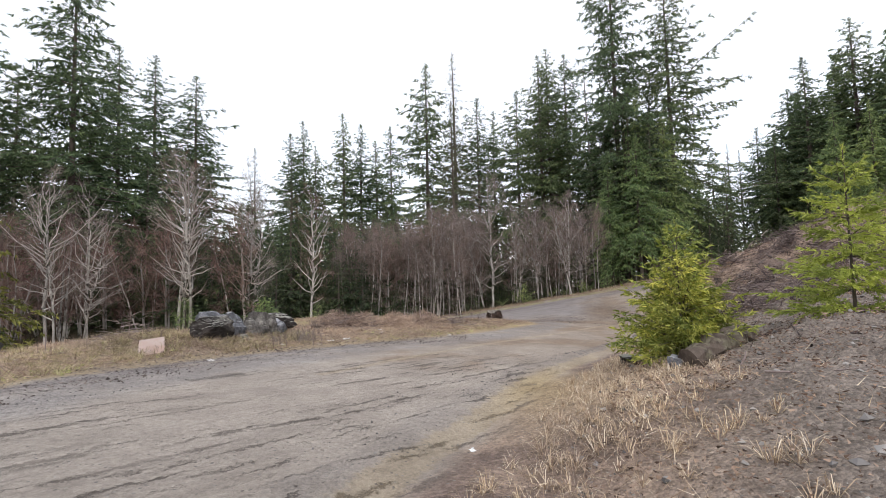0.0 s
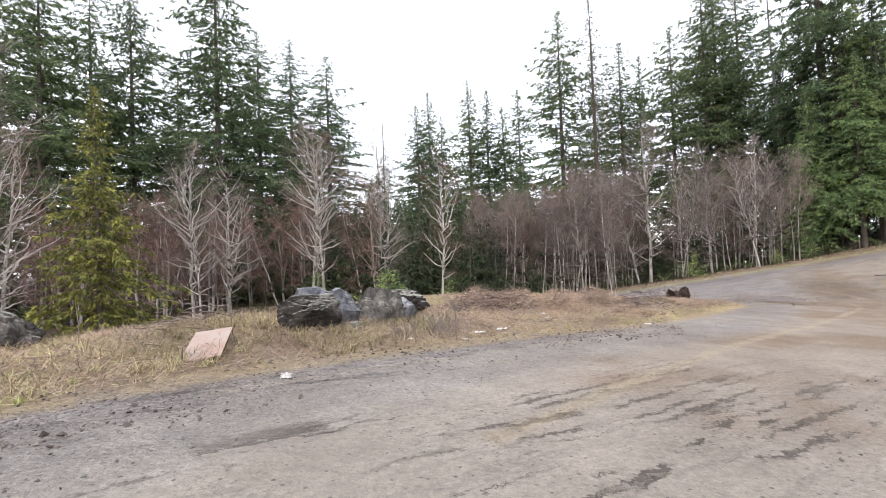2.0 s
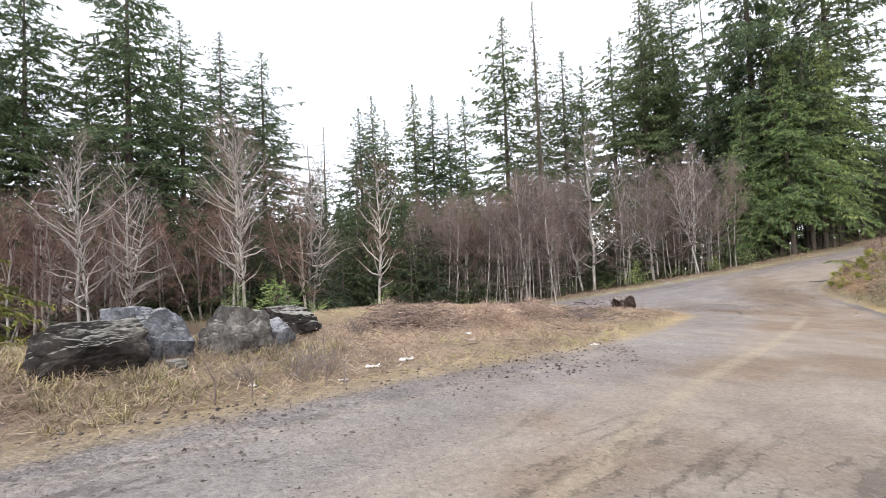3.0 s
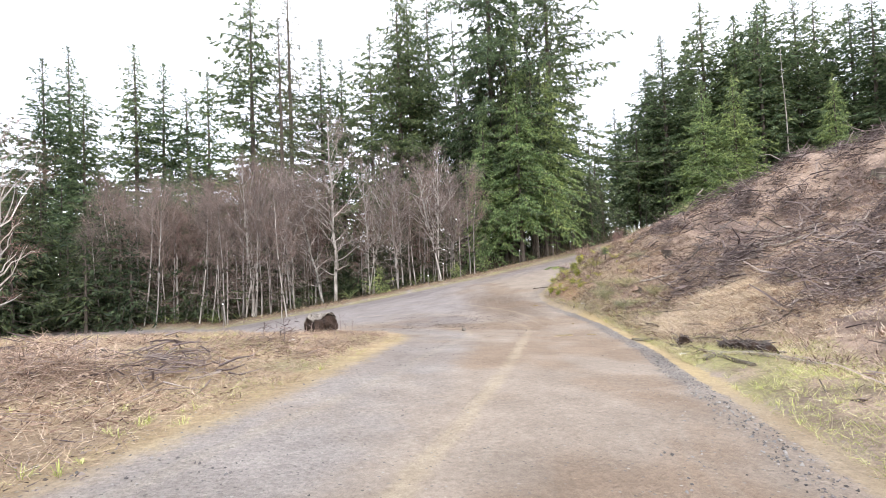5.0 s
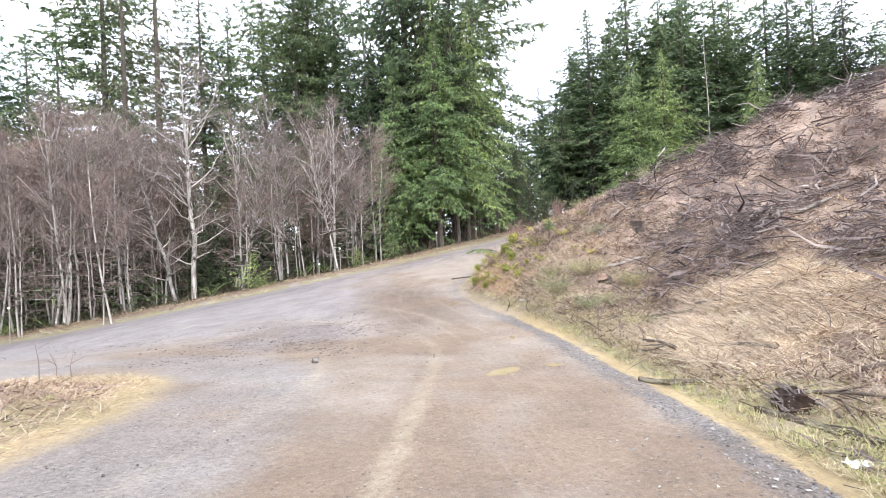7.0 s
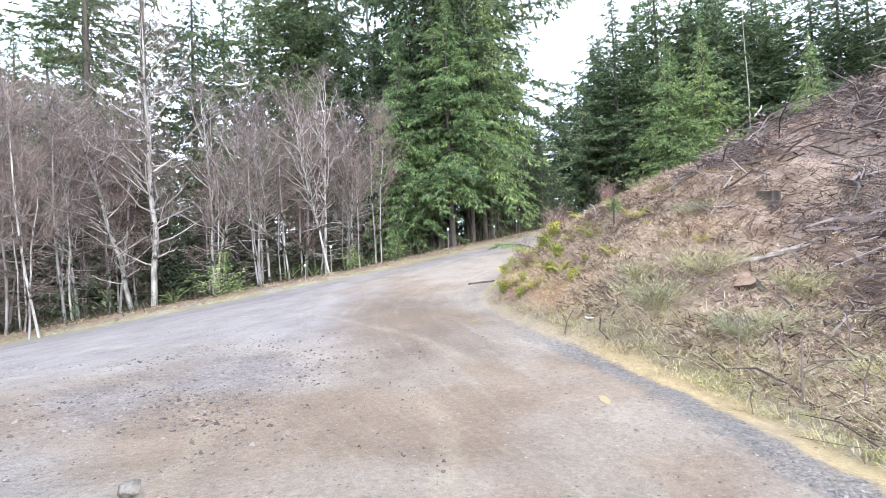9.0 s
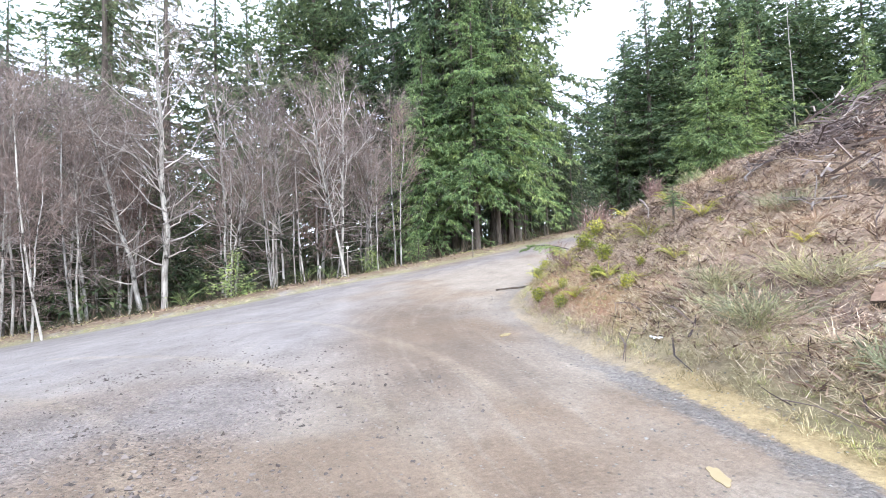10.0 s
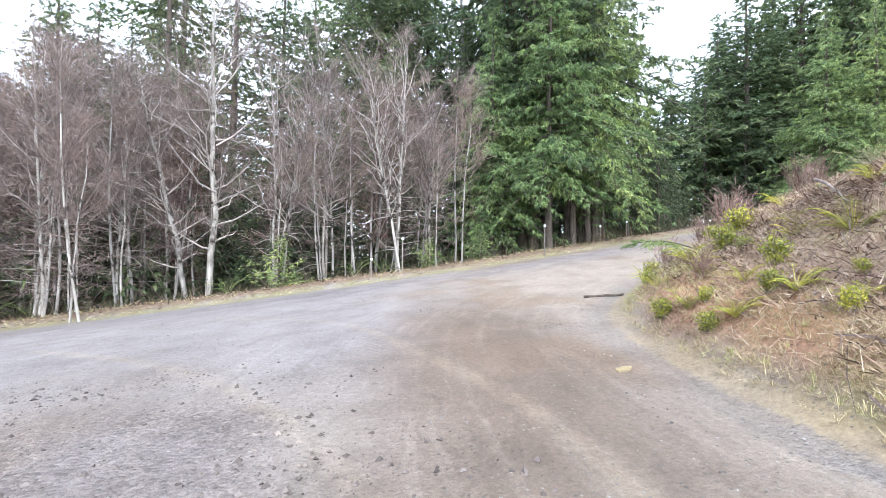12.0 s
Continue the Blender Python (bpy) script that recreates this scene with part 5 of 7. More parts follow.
# the weathered chunk at the island's tip: grey crust over a dark hollow
def log_chunk(x, y, length, r, turn):
    """A short rotten log: a dark ragged body with a grey crust left on its back and crown."""
    rr = np.random.default_rng(41)
    root = new("log_chunk")

    def ring(n, m, a0, a1, grow, ragged):
        ang = np.radians(np.linspace(a0, a1, n))
        sheet = []
        for u in np.linspace(-0.5, 0.5, m):
            swell = 1 - 0.16 * u + 0.05 * math.sin(9 * u + 1) + 0.09 * np.sin(3 * ang + 4 * u) + 0.05 * np.sin(7 * ang - 9 * u) + rr.normal(0, 0.018, n)
            end = 1 - 0.22 * max(0.0, (abs(u) - 0.40) / 0.10)
            px = u * length * (1 + ragged * (np.sin(4 * ang + 1) + 0.6 * np.sin(11 * ang + 7 * u)))
            rad = r * grow * swell * end
            sheet.append(np.stack([px, np.cos(ang) * rad * 1.05, np.sin(ang) * rad], 1))
        return sheet

    def skin(sheet, flip=False, start=0):
        m, n, f = len(sheet), len(sheet[0]), []
        for i in range(m - 1):
            for j in range(n - 1):
                q = (i * n + j, i * n + j + 1, (i + 1) * n + j + 1, (i + 1) * n + j)
                f.append(tuple(start + k for k in (q[::-1] if flip else q)))
        return f

    n, m = 30, 22
    body = ring(n, m, -90, 270, 0.92, 0.05)
    g = Geo()
    v = np.concatenate(body + [body[0].mean(0, keepdims=True) + np.array([[0.12, 0, 0]]), body[-1].mean(0, keepdims=True) - np.array([[0.12, 0, 0]])])
    f = skin(body)
    f += [(j + 1, j, m * n) for j in range(n - 1)] + [((m - 1) * n + j, (m - 1) * n + j + 1, m * n + 1) for j in range(n - 1)]
    g.add(v, f)
    part("core", g, M_ROT, root, "dark red-brown rotten core")
    n = 18
    outer, inner = ring(n, m, -40, 128, 1.05, 0.06), ring(n, m, -40, 128, 0.93, 0.06)
    for i in range(m):
        lip = 0.045 * math.sin(i * 0.33 + 0.4) + 0.012 * math.sin(i * 1.9 + 1)
        for sheet in (outer, inner):
            sheet[i][-3:, 2] -= lip * np.array([0.3, 0.7, 1.0])
            sheet[i][-3:, 1] -= abs(lip) * np.array([0.3, 0.7, 1.0])
    o = m * n
    f = skin(outer) + skin(inner, True, o)
    for j in (0, n - 1):
        f += [(i * n + j, (i + 1) * n + j, o + (i + 1) * n + j, o + i * n + j) for i in range(m - 1)]
    for i in (0, m - 1):
        f += [(i * n + j, i * n + j + 1, o + i * n + j + 1, o + i * n + j) for j in range(n - 1)]
    c = Geo()
    c.add(np.concatenate(outer + inner), f)
    part("crust", c, M_CRUST, root, "grey weathered crust")
    root.matrix_basis = pose(x, y, gz(x, y) + r * 0.70, 0, -4, turn)
    return tagged(root, "dark rotten log chunk with pale grey crust on the island", "log")


log_chunk(3.62, 35.16, 0.98, 0.44, 27)


def rotten_log(line, r, seed, label):
    """A crumbling log: a dark fibrous body, its flanks and back broken up into splinters."""
    ob = log(line, r, label, seed, M_ROT, "rotten_log", 0.35)
    rr = np.random.default_rng(seed + 1)
    g = Geo()
    n = int(150 * math.dist(line[0], line[-1]))
    t = rr.uniform(0, 1, n)
    k = np.linspace(0, 1, len(line))
    x, y = (np.interp(t, k, [p[c] for p in line]) for c in range(2))
    way = unit(np.array([line[-1][0] - line[0][0], line[-1][1] - line[0][1], 0.0]))
    side = np.array([way[1], -way[0], 0.0])
    ang = rr.uniform(-0.4, 3.5, n)
    ring = side * np.cos(ang)[:, None] + np.array([0, 0, 1.0]) * np.sin(ang)[:, None]
    base = np.stack([x, y, land(x, y)[0] + 0.35 * r], 1) + ring * (r * rr.uniform(0.85, 1.1, (n, 1)))
    L = rr.uniform(0.06, 0.30, (n, 1))
    g.sticks(base, base + way * L * rr.choice([-1, 1], (n, 1)) + ring * L * rr.uniform(-0.1, 0.35, (n, 1)) + rr.normal(0, 0.03, (n, 3)), rr.uniform(0.006, 0.022, n), 0.05, rr)
    part("crust", g, M_BRANCH, ob)["kind"] = "stuff"
    return ob


rotten_log([(13.3, 26.95), (13.1, 26.2), (12.85, 25.4)], 0.19, 42, "rotting splintered hollow log half buried in dry grass")
rotten_log([(13.65, 28.75), (13.42, 28.4)], 0.16, 44, "short crumbling chunk of rotten wood in the moss")
log([(13.4, 28.9), (12.9, 27.4), (12.2, 26.1), (11.6, 24.8)], 0.05, "thin mossy log along the ditch", 43, M_OLD)
log([(12.6, 26.8), (12.7, 25.2), (12.5, 24.0)], 0.06, "peeled pole lying in the ditch grass", 44, M_GREYWOOD)
log([(12.2, 26.6), (13.3, 25.4)], 0.05, "peeled pole lying across the ditch grass", 45, M_GREYWOOD)
log([(11.9, 26.3), (13.5, 26.2)], 0.05, "dark broken branch lying across the ditch", 46, M_OLD)
log([(4.0, 8.3), (5.3, 8.9)], 0.19, "dark broken log under the young fir", 47, M_OLD)
log([(27.0, 33.4), (23.9, 35.2)], 0.07, "long grey pole lying on the cleared slope", 48, M_GREYWOOD)
log([(22.4, 34.6), (25.6, 33.2)], 0.06, "grey pole on the slash heap", 50, M_GREYWOOD)
log([(19.0, 47.75), (20.1, 47.5)], 0.035, "dark stick at the road edge", 51, M_OLD, "stick", 0.6, "stick")
log([(14.2, 30.0), (13.7, 31.0)], 0.05, "dark stick in the silt of the ditch", 52, M_OLD, "stick", 0.5, "stick")
log([(20.6, 35.9), (18.6, 36.6)], 0.045, "broken grey branch on the slope", 53, M_GREYWOOD, "stick", 0.9, "stick")
stump(18.3, 36.1, 0.17, 0.22, 61, "tilted cut stump with an orange-brown face in the brush", M_OLD, -80, 48)
stump(21.3, 37.4, 0.24, 0.32, 62, "cut stump on the cleared slope", M_OLD, 40, 6)
stump(27.6, 38.0, 0.3, 0.5, 64, "dark cut stump high on the slope", M_OLD, 15, 8)
stump(30.5, 33.0, 0.34, 0.5, 65, "dark cut stump among the slash", M_OLD, 70, 8)
stump(-10.6, 17.6, 0.12, 0.42, 66, "weathered cut stump beside the alders", M_OLD)


def sheet_board():
    """A weathered half sheet of plywood lying on the verge."""
    bm = bmesh.new()
    bmesh.ops.create_cube(bm, size=1.0)
    bmesh.ops.scale(bm, vec=(0.58, 1.2, 0.015), verts=bm.verts)
    bmesh.ops.subdivide_edges(bm, edges=bm.edges[:], cuts=6, use_grid_fill=True)
    for v in bm.verts:
        v.co.z += 0.02 * math.sin(v.co.y * 2.2) + 0.012 * math.sin(v.co.x * 5)
    me = bpy.data.meshes.new("plywood_sheet")
    bm.to_mesh(me)
    bm.free()
    me.materials.append(M_PLY)
    ob = new("plywood_sheet", me)
    a, b = np.array([-7.25, 12.4, 0]), np.array([-7.9, 13.5, 0])
    za, zb = gz(a[0], a[1]) + 0.05, gz(b[0], b[1]) + 0.16
    slope = math.degrees(math.atan2(zb - za, 1.28))
    turn = math.degrees(math.atan2(-(b - a)[0], (b - a)[1]))
    c = (a + b) / 2
    ob.matrix_basis = pose(c[0], c[1], (za + zb) / 2, 0, 0, turn) @ pose(0, 0, 0, slope, -3, 0)
    return tagged(ob, "pinkish weathered plywood sheet lying on the grass", "board")


sheet_board()


# ---------------------------------------------------------------- ferns, shrubs, weeds
def fern(seed, size, mat, fronds=16):
    r = np.random.default_rng(seed)
    root = new("fern")
    for k in range(fronds):
        g = Geo()
        az = k * 6.2832 / fronds + r.normal(0, 0.2)
        L = size * r.uniform(0.75, 1.15)
        out, side = np.array([math.cos(az), math.sin(az), 0]), np.array([-math.sin(az), math.cos(az), 0])
        t = np.linspace(0, 1, 20)
        rise = r.uniform(0.8, 1.5)
        pts = out * (L * (t * 0.85))[:, None] + np.array([0, 0, 1]) * (L * (rise * t - 0.75 * t ** 2.1))[:, None]
        w = 0.16 * L * np.sin(np.pi * (0.12 + 0.88 * t)) ** 0.8
        for s in (1, -1):
            base = pts[1:]
            ways = side * s * w[1:, None] + out * (0.35 * w[1:, None]) + np.array([0, 0, -0.15]) * w[1:, None]
            g.kites(base, ways, np.tile(out * 0.011 * size / 0.5, (19, 1)))
        g.tube(pts[[0, 7, 13, 19]], [0.006, 0.005, 0.004, 0.002], 3)
        part("frond", g, mat, root)
    return root


ferns = [fern(70 + k, 0.62, M_FERN) for k in range(2)]
for o in ferns:
    tagged(o, "bright yellow-green sword fern on the road bank", "fern", "ferns on the bank")
FERNS = [(17.75, 41.7, 1.0), (18.0, 42.9, 0.8), (18.3, 41.2, 0.8), (19.9, 41.5, 0.9), (18.8, 39.8, 1.0), (18.6, 42.3, 0.7), (19.4, 44.0, 0.9), (20.0, 45.0, 0.8),
         (20.6, 43.0, 0.9), (19.0, 44.9, 0.8), (21.0, 46.2, 0.9), (20.4, 40.4, 0.7), (22.0, 41.0, 0.7), (19.5, 38.6, 0.7), (21.9, 44.2, 0.8), (20.2, 46.6, 0.7), (18.2, 40.2, 0.6), (18.9, 43.5, 0.7), (19.8, 42.4, 0.6), (21.2, 42.0, 0.6), (22.6, 45.6, 0.7), (19.2, 37.6, 0.5)]
for k, (x, y, s) in enumerate(FERNS):
    stand(ferns, k, place(x, y, s * (0.8 + 0.2 * (k * 5 % 4)), 37 * k, 0.0))
dark_ferns = [tagged(fern(75, 0.9, M_FIR_FRESH, 12), "dark green sword fern under the trees", "fern", "ferns under the trees")]
for k in range(26):
    x = rng.uniform(-34, 20)
    y = 61.5 - 0.55 * min(x, 4) * (x < 4) * (x > -15) + rng.uniform(0.2, 4) if x > -15 else rng.uniform(40, 54)
    stand(dark_ferns, 0, place(x, y, rng.uniform(0.8, 1.6), rng.uniform(0, 360), 0.03))


def shrub(seed, h, w, n, mat, name, up=0.9, r0=0.006, leafy_n=0):
    """A many-stemmed bush of thin rods."""
    r = np.random.default_rng(seed)
    root = new(name)
    g = Geo()
    az, el = r.uniform(0, 6.28, n), r.uniform(0.25, 1.0, n) ** 0.7
    d = np.stack([np.cos(az) * (1 - up * el), np.sin(az) * (1 - up * el), 0.3 + el], 1)
    d = unit(d) * np.stack([np.full(n, w), np.full(n, w), np.full(n, h)], 1)
    base = np.concatenate([r.normal(0, 0.09 * w, (n, 2)), np.zeros((n, 1))], 1)
    tip = base + d * r.uniform(0.6, 1.05, (n, 1))
    g.sticks(base, tip, r.uniform(0.6, 1.3, n) * r0, 0.07, r)
    k = n * 5
    i = r.integers(0, n, k)
    t = r.uniform(0.3, 1.0, (k, 1))
    b = base[i] + (tip - base)[i] * t
    way = unit((tip - base)[i] + r.normal(0, 0.5, (k, 3)) * h) * r.uniform(0.10, 0.34, (k, 1)) * h
    g.kites(b, way, unit(np.cross(way, r.normal(0, 1, (k, 3)))) * r.uniform(0.004, 0.008, (k, 1)))
    part("stem_tangle", g, mat, root)["kind"] = "stuff"
    if leafy_n:
        lf = Geo()
        i = r.integers(0, n, leafy_n)
        b = base[i] + (tip - base)[i] * r.uniform(0.25, 1.0, (leafy_n, 1)) + r.normal(0, 0.05, (leafy_n, 3))
        way = unit(r.normal(0, 1, (leafy_n, 3)) + np.array([0, 0, 0.3])) * r.uniform(0.05, 0.10, (leafy_n, 1))
        lf.kites(b, way, unit(np.cross(way, r.normal(0, 1, (leafy_n, 3)))) * 0.022)
        part("foliage", lf, mat if mat is M_FERN else M_FERN, root)["kind"] = "stuff"
    return root


broom = [tagged(shrub(80, 0.75, 0.9, 90, M_SHRUB, "broom_bush", up=0.45, r0=0.003), "grey-green wiry broom bush on the bank", "shrub", "broom bushes")]
for k, (x, y, s) in enumerate(((17.3, 37.2, 1.1), (18.3, 36.9, 1.0), (17.0, 35.4, 0.9), (17.9, 38.2, 0.8), (20.5, 38.6, 0.8), (27.5, 41.5, 1.2), (31.0, 40.6, 1.3), (25.2, 44.2, 1.0), (16.8, 33.6, 0.7), (33.5, 46, 1.2), (18.8, 35.6, 0.9))):
    stand(broom, 0, place(x, y, s * 1.35, 50 * k, 0.04, sz=s * 0.85))
leafbush = [tagged(shrub(82, 0.6, 0.6, 40, M_TWIG, "salal_bush", leafy_n=700), "low bush with bright yellow-green leaves", "shrub", "leafy bushes on the bank")]
for k, (x, y, s) in enumerate(((17.55, 42.0, 1.0), (17.9, 43.4, 0.8), (18.9, 42.0, 0.7), (19.6, 43.2, 0.9), (19.4, 45.6, 0.8), (20.8, 44.4, 0.9), (18.7, 40.6, 0.7), (22.2, 46.5, 1.0), (21.0, 47.4, 0.8), (18.1, 42.6, 0.9), (18.3, 41.6, 0.7), (20.0, 44.0, 0.8), (21.6, 43.2, 0.7), (23.2, 47.2, 0.9), (17.9, 40.2, 0.5), (19.9, 39.6, 0.5))):
    stand(leafbush, 0, place(x, y, s * (0.55 + 0.3 * (k % 3)), 70 * k, 0.02))
deadbush = [tagged(shrub(84, 1.0, 0.75, 60, M_TWIG_BUSH, "dead_bush", up=0.75, r0=0.005), "leafless reddish-brown bush on the bank", "shrub", "leafless bushes")]
for k, (x, y, s) in enumerate(((21.6, 45.4, 1.3), (22.8, 46.2, 1.2), (24.2, 45.2, 1.0), (20.9, 46.7, 1.0), (23.0, 47.6, 1.1), (18.8, 43.4, 0.7), (26.0, 47.0, 1.1),)):
    stand(deadbush, 0, place(x, y, s, 70 * k, 0.04))

# an umbrella-shaped sapling on the bank
sap = conifer(np.random.default_rng(90), 1.25, 0.5, 0.5, 40, sprig=0.16, wide=0.016, density=1.6, droop=0.35, mat=M_FIR_FRESH, trunk_r=0.03, name="sapling_tree", hang=-0.6, gaps=0.0)
sap.matrix_basis = place(20.2, 41.0, 0.72)
tagged(sap, "small dark sapling with an umbrella-shaped top", "tree")

def fir_bough(base, tip, label):
    """A broken fir bough: one bent axis with drooping feathery side twigs."""
    r = np.random.default_rng(92)
    root = new("fir_bough")
    wood, leaf = Geo(), Geo()
    a, b = np.array(base, float), np.array(tip, float)
    t = np.linspace(0, 1, 7)
    pts = a + (b - a) * t[:, None] + np.array([0, 0, 1.0]) * (0.22 * np.sin(t * 2.6))[:, None]
    wood.tube(pts, np.linspace(0.022, 0.006, 7), 6, True)
    out = unit(b - a)
    side = unit(np.cross(out, [0, 0, 1.0]))
    for k in range(34):
        u = r.uniform(0.15, 1.0)
        p = np.array([np.interp(u, t, pts[:, c]) for c in range(3)])
        d = unit(out * 0.7 + side * r.uniform(-1, 1) + np.array([0, 0, r.uniform(-0.7, 0.15)])) * r.uniform(0.2, 0.5) * (1.2 - 0.6 * u)
        m = 40
        base_p = p + d * r.uniform(0, 1, (m, 1))
        way = unit(d + r.normal(0, 0.12, (m, 3))) * r.uniform(0.05, 0.11, (m, 1))
        leaf.spikes(base_p, way, unit(np.cross(way, r.normal(0, 1, (m, 3)))) * 0.009)
    part("branch", wood, M_BRANCH, root)
    part("needles", leaf, M_FIR_FRESH, root)["kind"] = "stuff"
    return tagged(root, label, "branch")


fir_bough((20.6, 45.3, gz(20.6, 45.3) + 0.1), (19.3, 46.2, 0.42), "drooping green fir bough hanging out of the bank")

# dead weed stalks on the island
def stalk(seed):
    r = np.random.default_rng(seed)
    g = Geo()
    h = r.uniform(0.45, 0.95)
    g.tube([(0, 0, -0.05), (0.01, 0, h * 0.5), (r.normal(0, 0.05), r.normal(0, 0.05), h)], [0.011, 0.009, 0.005], 5)
    for k in range(3):
        z = h * r.uniform(0.4, 0.9)
        g.tube([(0.005, 0, z), (r.normal(0, 0.1), r.normal(0, 0.1), z + 0.12)], [0.005, 0.003], 4)
    return tagged(new("weed_stalk", g.mesh("weed_stalk", M_SLASH)), "dead dark weed stalk standing in dry grass", "weed", "weed stalks")


dry_bush = [tagged(shrub(86, 0.75, 0.9, 36, M_BRANCH, "dead_broom", up=0.55, r0=0.006), "leafless grey-brown dead bush beside the boulders", "shrub", "dead bushes on the island")]
for k, (x, y, s) in enumerate(((-4.8, 16.5, 0.9), (-4.6, 17.0, 0.75), (-5.3, 15.9, 0.6), (-5.4, 20.6, 0.8))):
    stand(dry_bush, 0, place(x, y, s, 70 * k, 0.03))
weeds = [stalk(400 + k) for k in range(3)]
for k, (x, y) in enumerate(((4.6, 36.6), (4.4, 36.4), (4.85, 36.5), (3.2, 33.2), (2.4, 32.0), (1.8, 32.6), (0.6, 29.4), (-0.6, 27.2), (3.9, 32.9), (-7.9, 13.9), (-9.0, 14.2), (-5.2, 15.1), (-4.9, 15.4), (-4.3, 16.3), (-4.1, 16.5), (-5.6, 20.8), (-10.4, 13.0),
                            (15.2, 31.8), (16.6, 29.5), (17.6, 27.4), (18.2, 32.4), (16.4, 34.6), (17.2, 34.2), (19.6, 36.8), (15.7, 33.2), (15.9, 34.1), (16.1, 33.6), (16.5, 33.1), (16.2, 35.0), (16.9, 35.3), (15.5, 32.4), (17.1, 33.0), (22.8, 38.9), (24.0, 37.2))):
    stand(weeds, k, place(x, y, 1.0, 97 * k, 0.02))


# ---------------------------------------------------------------- road markers, litter, puddles
def marker(x, y, h):
    root = new("marker_post")
    g = Geo()
    g.tube([(0, 0, -0.2), (0, 0, h * 0.6), (0, 0, h + 0.12)], [0.03, 0.028, 0.026], 8, True)
    part("post", g, M_GREYWOOD, root)
    d = Geo()
    ang = np.arange(16) * 6.2832 / 16
    ring = np.stack([np.cos(ang) * 0.07, np.full(16, -0.036), np.sin(ang) * 0.07 + h], 1)
    back = ring + np.array([0, 0.008, 0])
    d.add(np.concatenate([ring, back]), [tuple(range(16)), tuple(range(31, 15, -1))] + [(j, 16 + j, 16 + (j + 1) % 16, (j + 1) % 16) for j in range(16)])
    part("reflector", d, M_WHITE, root, "round white reflector disc")
    root.matrix_basis = pose(x, y, gz(x, y), 0, 0, -10)
    return tagged(root, "thin grey post with a round white reflector", "marker post", "road marker posts")


for x, y, z in ((-3.3, 61.6, -1.55), (14.4, 59.3, -0.03), (16.0, 59.6, 1.2), (24.0, 59.6, 2.2), (29.5, 62.5, 2.6), (33.0, 64.5, 3.2)):
    marker(x, y, max(0.9, z - gz(x, y)))


def litter(x, y, s, seed, label="crumpled soiled white paper on the ground", mat=None, name="litter_paper"):
    r = np.random.default_rng(seed)
    n = 7
    g = Geo()
    X, Y = np.meshgrid(np.linspace(-1, 1, n), np.linspace(-0.6, 0.6, n))
    Z = np.abs(r.normal(0, 0.16, X.shape)) + 0.03
    v = np.stack([X + r.normal(0, 0.1, X.shape), Y + r.normal(0, 0.1, X.shape), Z], -1).reshape(-1, 3) * s
    g.add(v, [(i * n + j, i * n + j + 1, (i + 1) * n + j + 1, (i + 1) * n + j) for i in range(n - 1) for j in range(n - 1)])
    ob = new(name, g.mesh(name, mat or M_WHITE))
    ob.matrix_basis = pose(x, y, gz(x, y) + 0.01, 0, 0, r.uniform(0, 360))
    md = ob.modifiers.new("thickness", "SOLIDIFY")
    md.thickness = 0.004
    return tagged(ob, label, "litter", "litter")


for k, (x, y, s) in enumerate(((12.5, 27.5, 0.12), (-5.7, 12.3, 0.12), (-4.1, 17.8, 0.12), (-3.7, 18.6, 0.15), (-2.7, 21.1, 0.1), (-4.2, 16.7, 0.07), (-5.2, 15.9, 0.08), (0.2, 21.9, 0.10), (-2.9, 21.9, 0.08), (18.0, 30.0, 0.12), (0.4, 6.4, 0.05), (2.6, 32.4, 0.12), (16.9, 38.6, 0.12))):
    litter(x, y, s, 500 + k, mat=M_SCRAP if k in (1, 4, 5) else M_WHITE)


def puddle(x, y, a, b, turn, seed):
    r = np.random.default_rng(seed)
    n = 56
    ang = np.arange(n) * 6.2832 / n
    rad = 1 + 0.12 * np.sin(2 * ang + r.uniform(0, 6)) + 0.10 * np.sin(5 * ang + r.uniform(0, 6)) + 0.06 * np.sin(9 * ang + 1) + r.normal(0, 0.02, n)
    c, s = math.cos(radians(turn)), math.sin(radians(turn))
    lx, ly = a * rad * np.cos(ang), b * rad * np.sin(ang)
    px, py = x + lx * c - ly * s, y + lx * s + ly * c
    zz = land(px, py)[0]
    plane = np.linalg.lstsq(np.stack([np.ones(n), px, py], 1), zz, rcond=None)[0]
    top = np.stack([px, py, plane[0] + plane[1] * px + plane[2] * py + 0.014], 1)
    low = top - np.array([0, 0, 0.08])
    g = Geo()
    g.add(np.concatenate([top, low]), [tuple(range(n))] + [(j, n + j, n + (j + 1) % n, (j + 1) % n) for j in range(n)])
    return tagged(new("puddle", g.mesh("puddle", M_PUDDLE)), "shallow puddle of yellow muddy water on the road", "puddle", "puddles")


for k, (x, y, a, b, t) in enumerate(((12.1, 32.7, 0.40, 0.2, 20), (13.3, 32.75, 0.2, 0.12, 0), (14.35, 35.6, 0.16, 0.07, 60), (15.95, 41.9, 0.16, 0.08, 20))):
    puddle(x, y, a, b, t, 600 + k)
boulder(9.2, 35.5, 0.17, 0.13, 0.13, 0, 21, "dark brown clod lying on the road", sink=0.01, fine=3, mat=M_CRUST)


# ---------------------------------------------------------------- ground cover
def scatter(n, x0, x1, y0, y1, keep, seed):
    r = np.random.default_rng(seed)
    x, y = r.uniform(x0, x1, n), r.uniform(y0, y1, n)
    z, hill, isle, wood = land(x, y)
    ok = keep(x, y, hill, isle, wood, r)
    return np.stack([x, y, z], 1)[ok], r


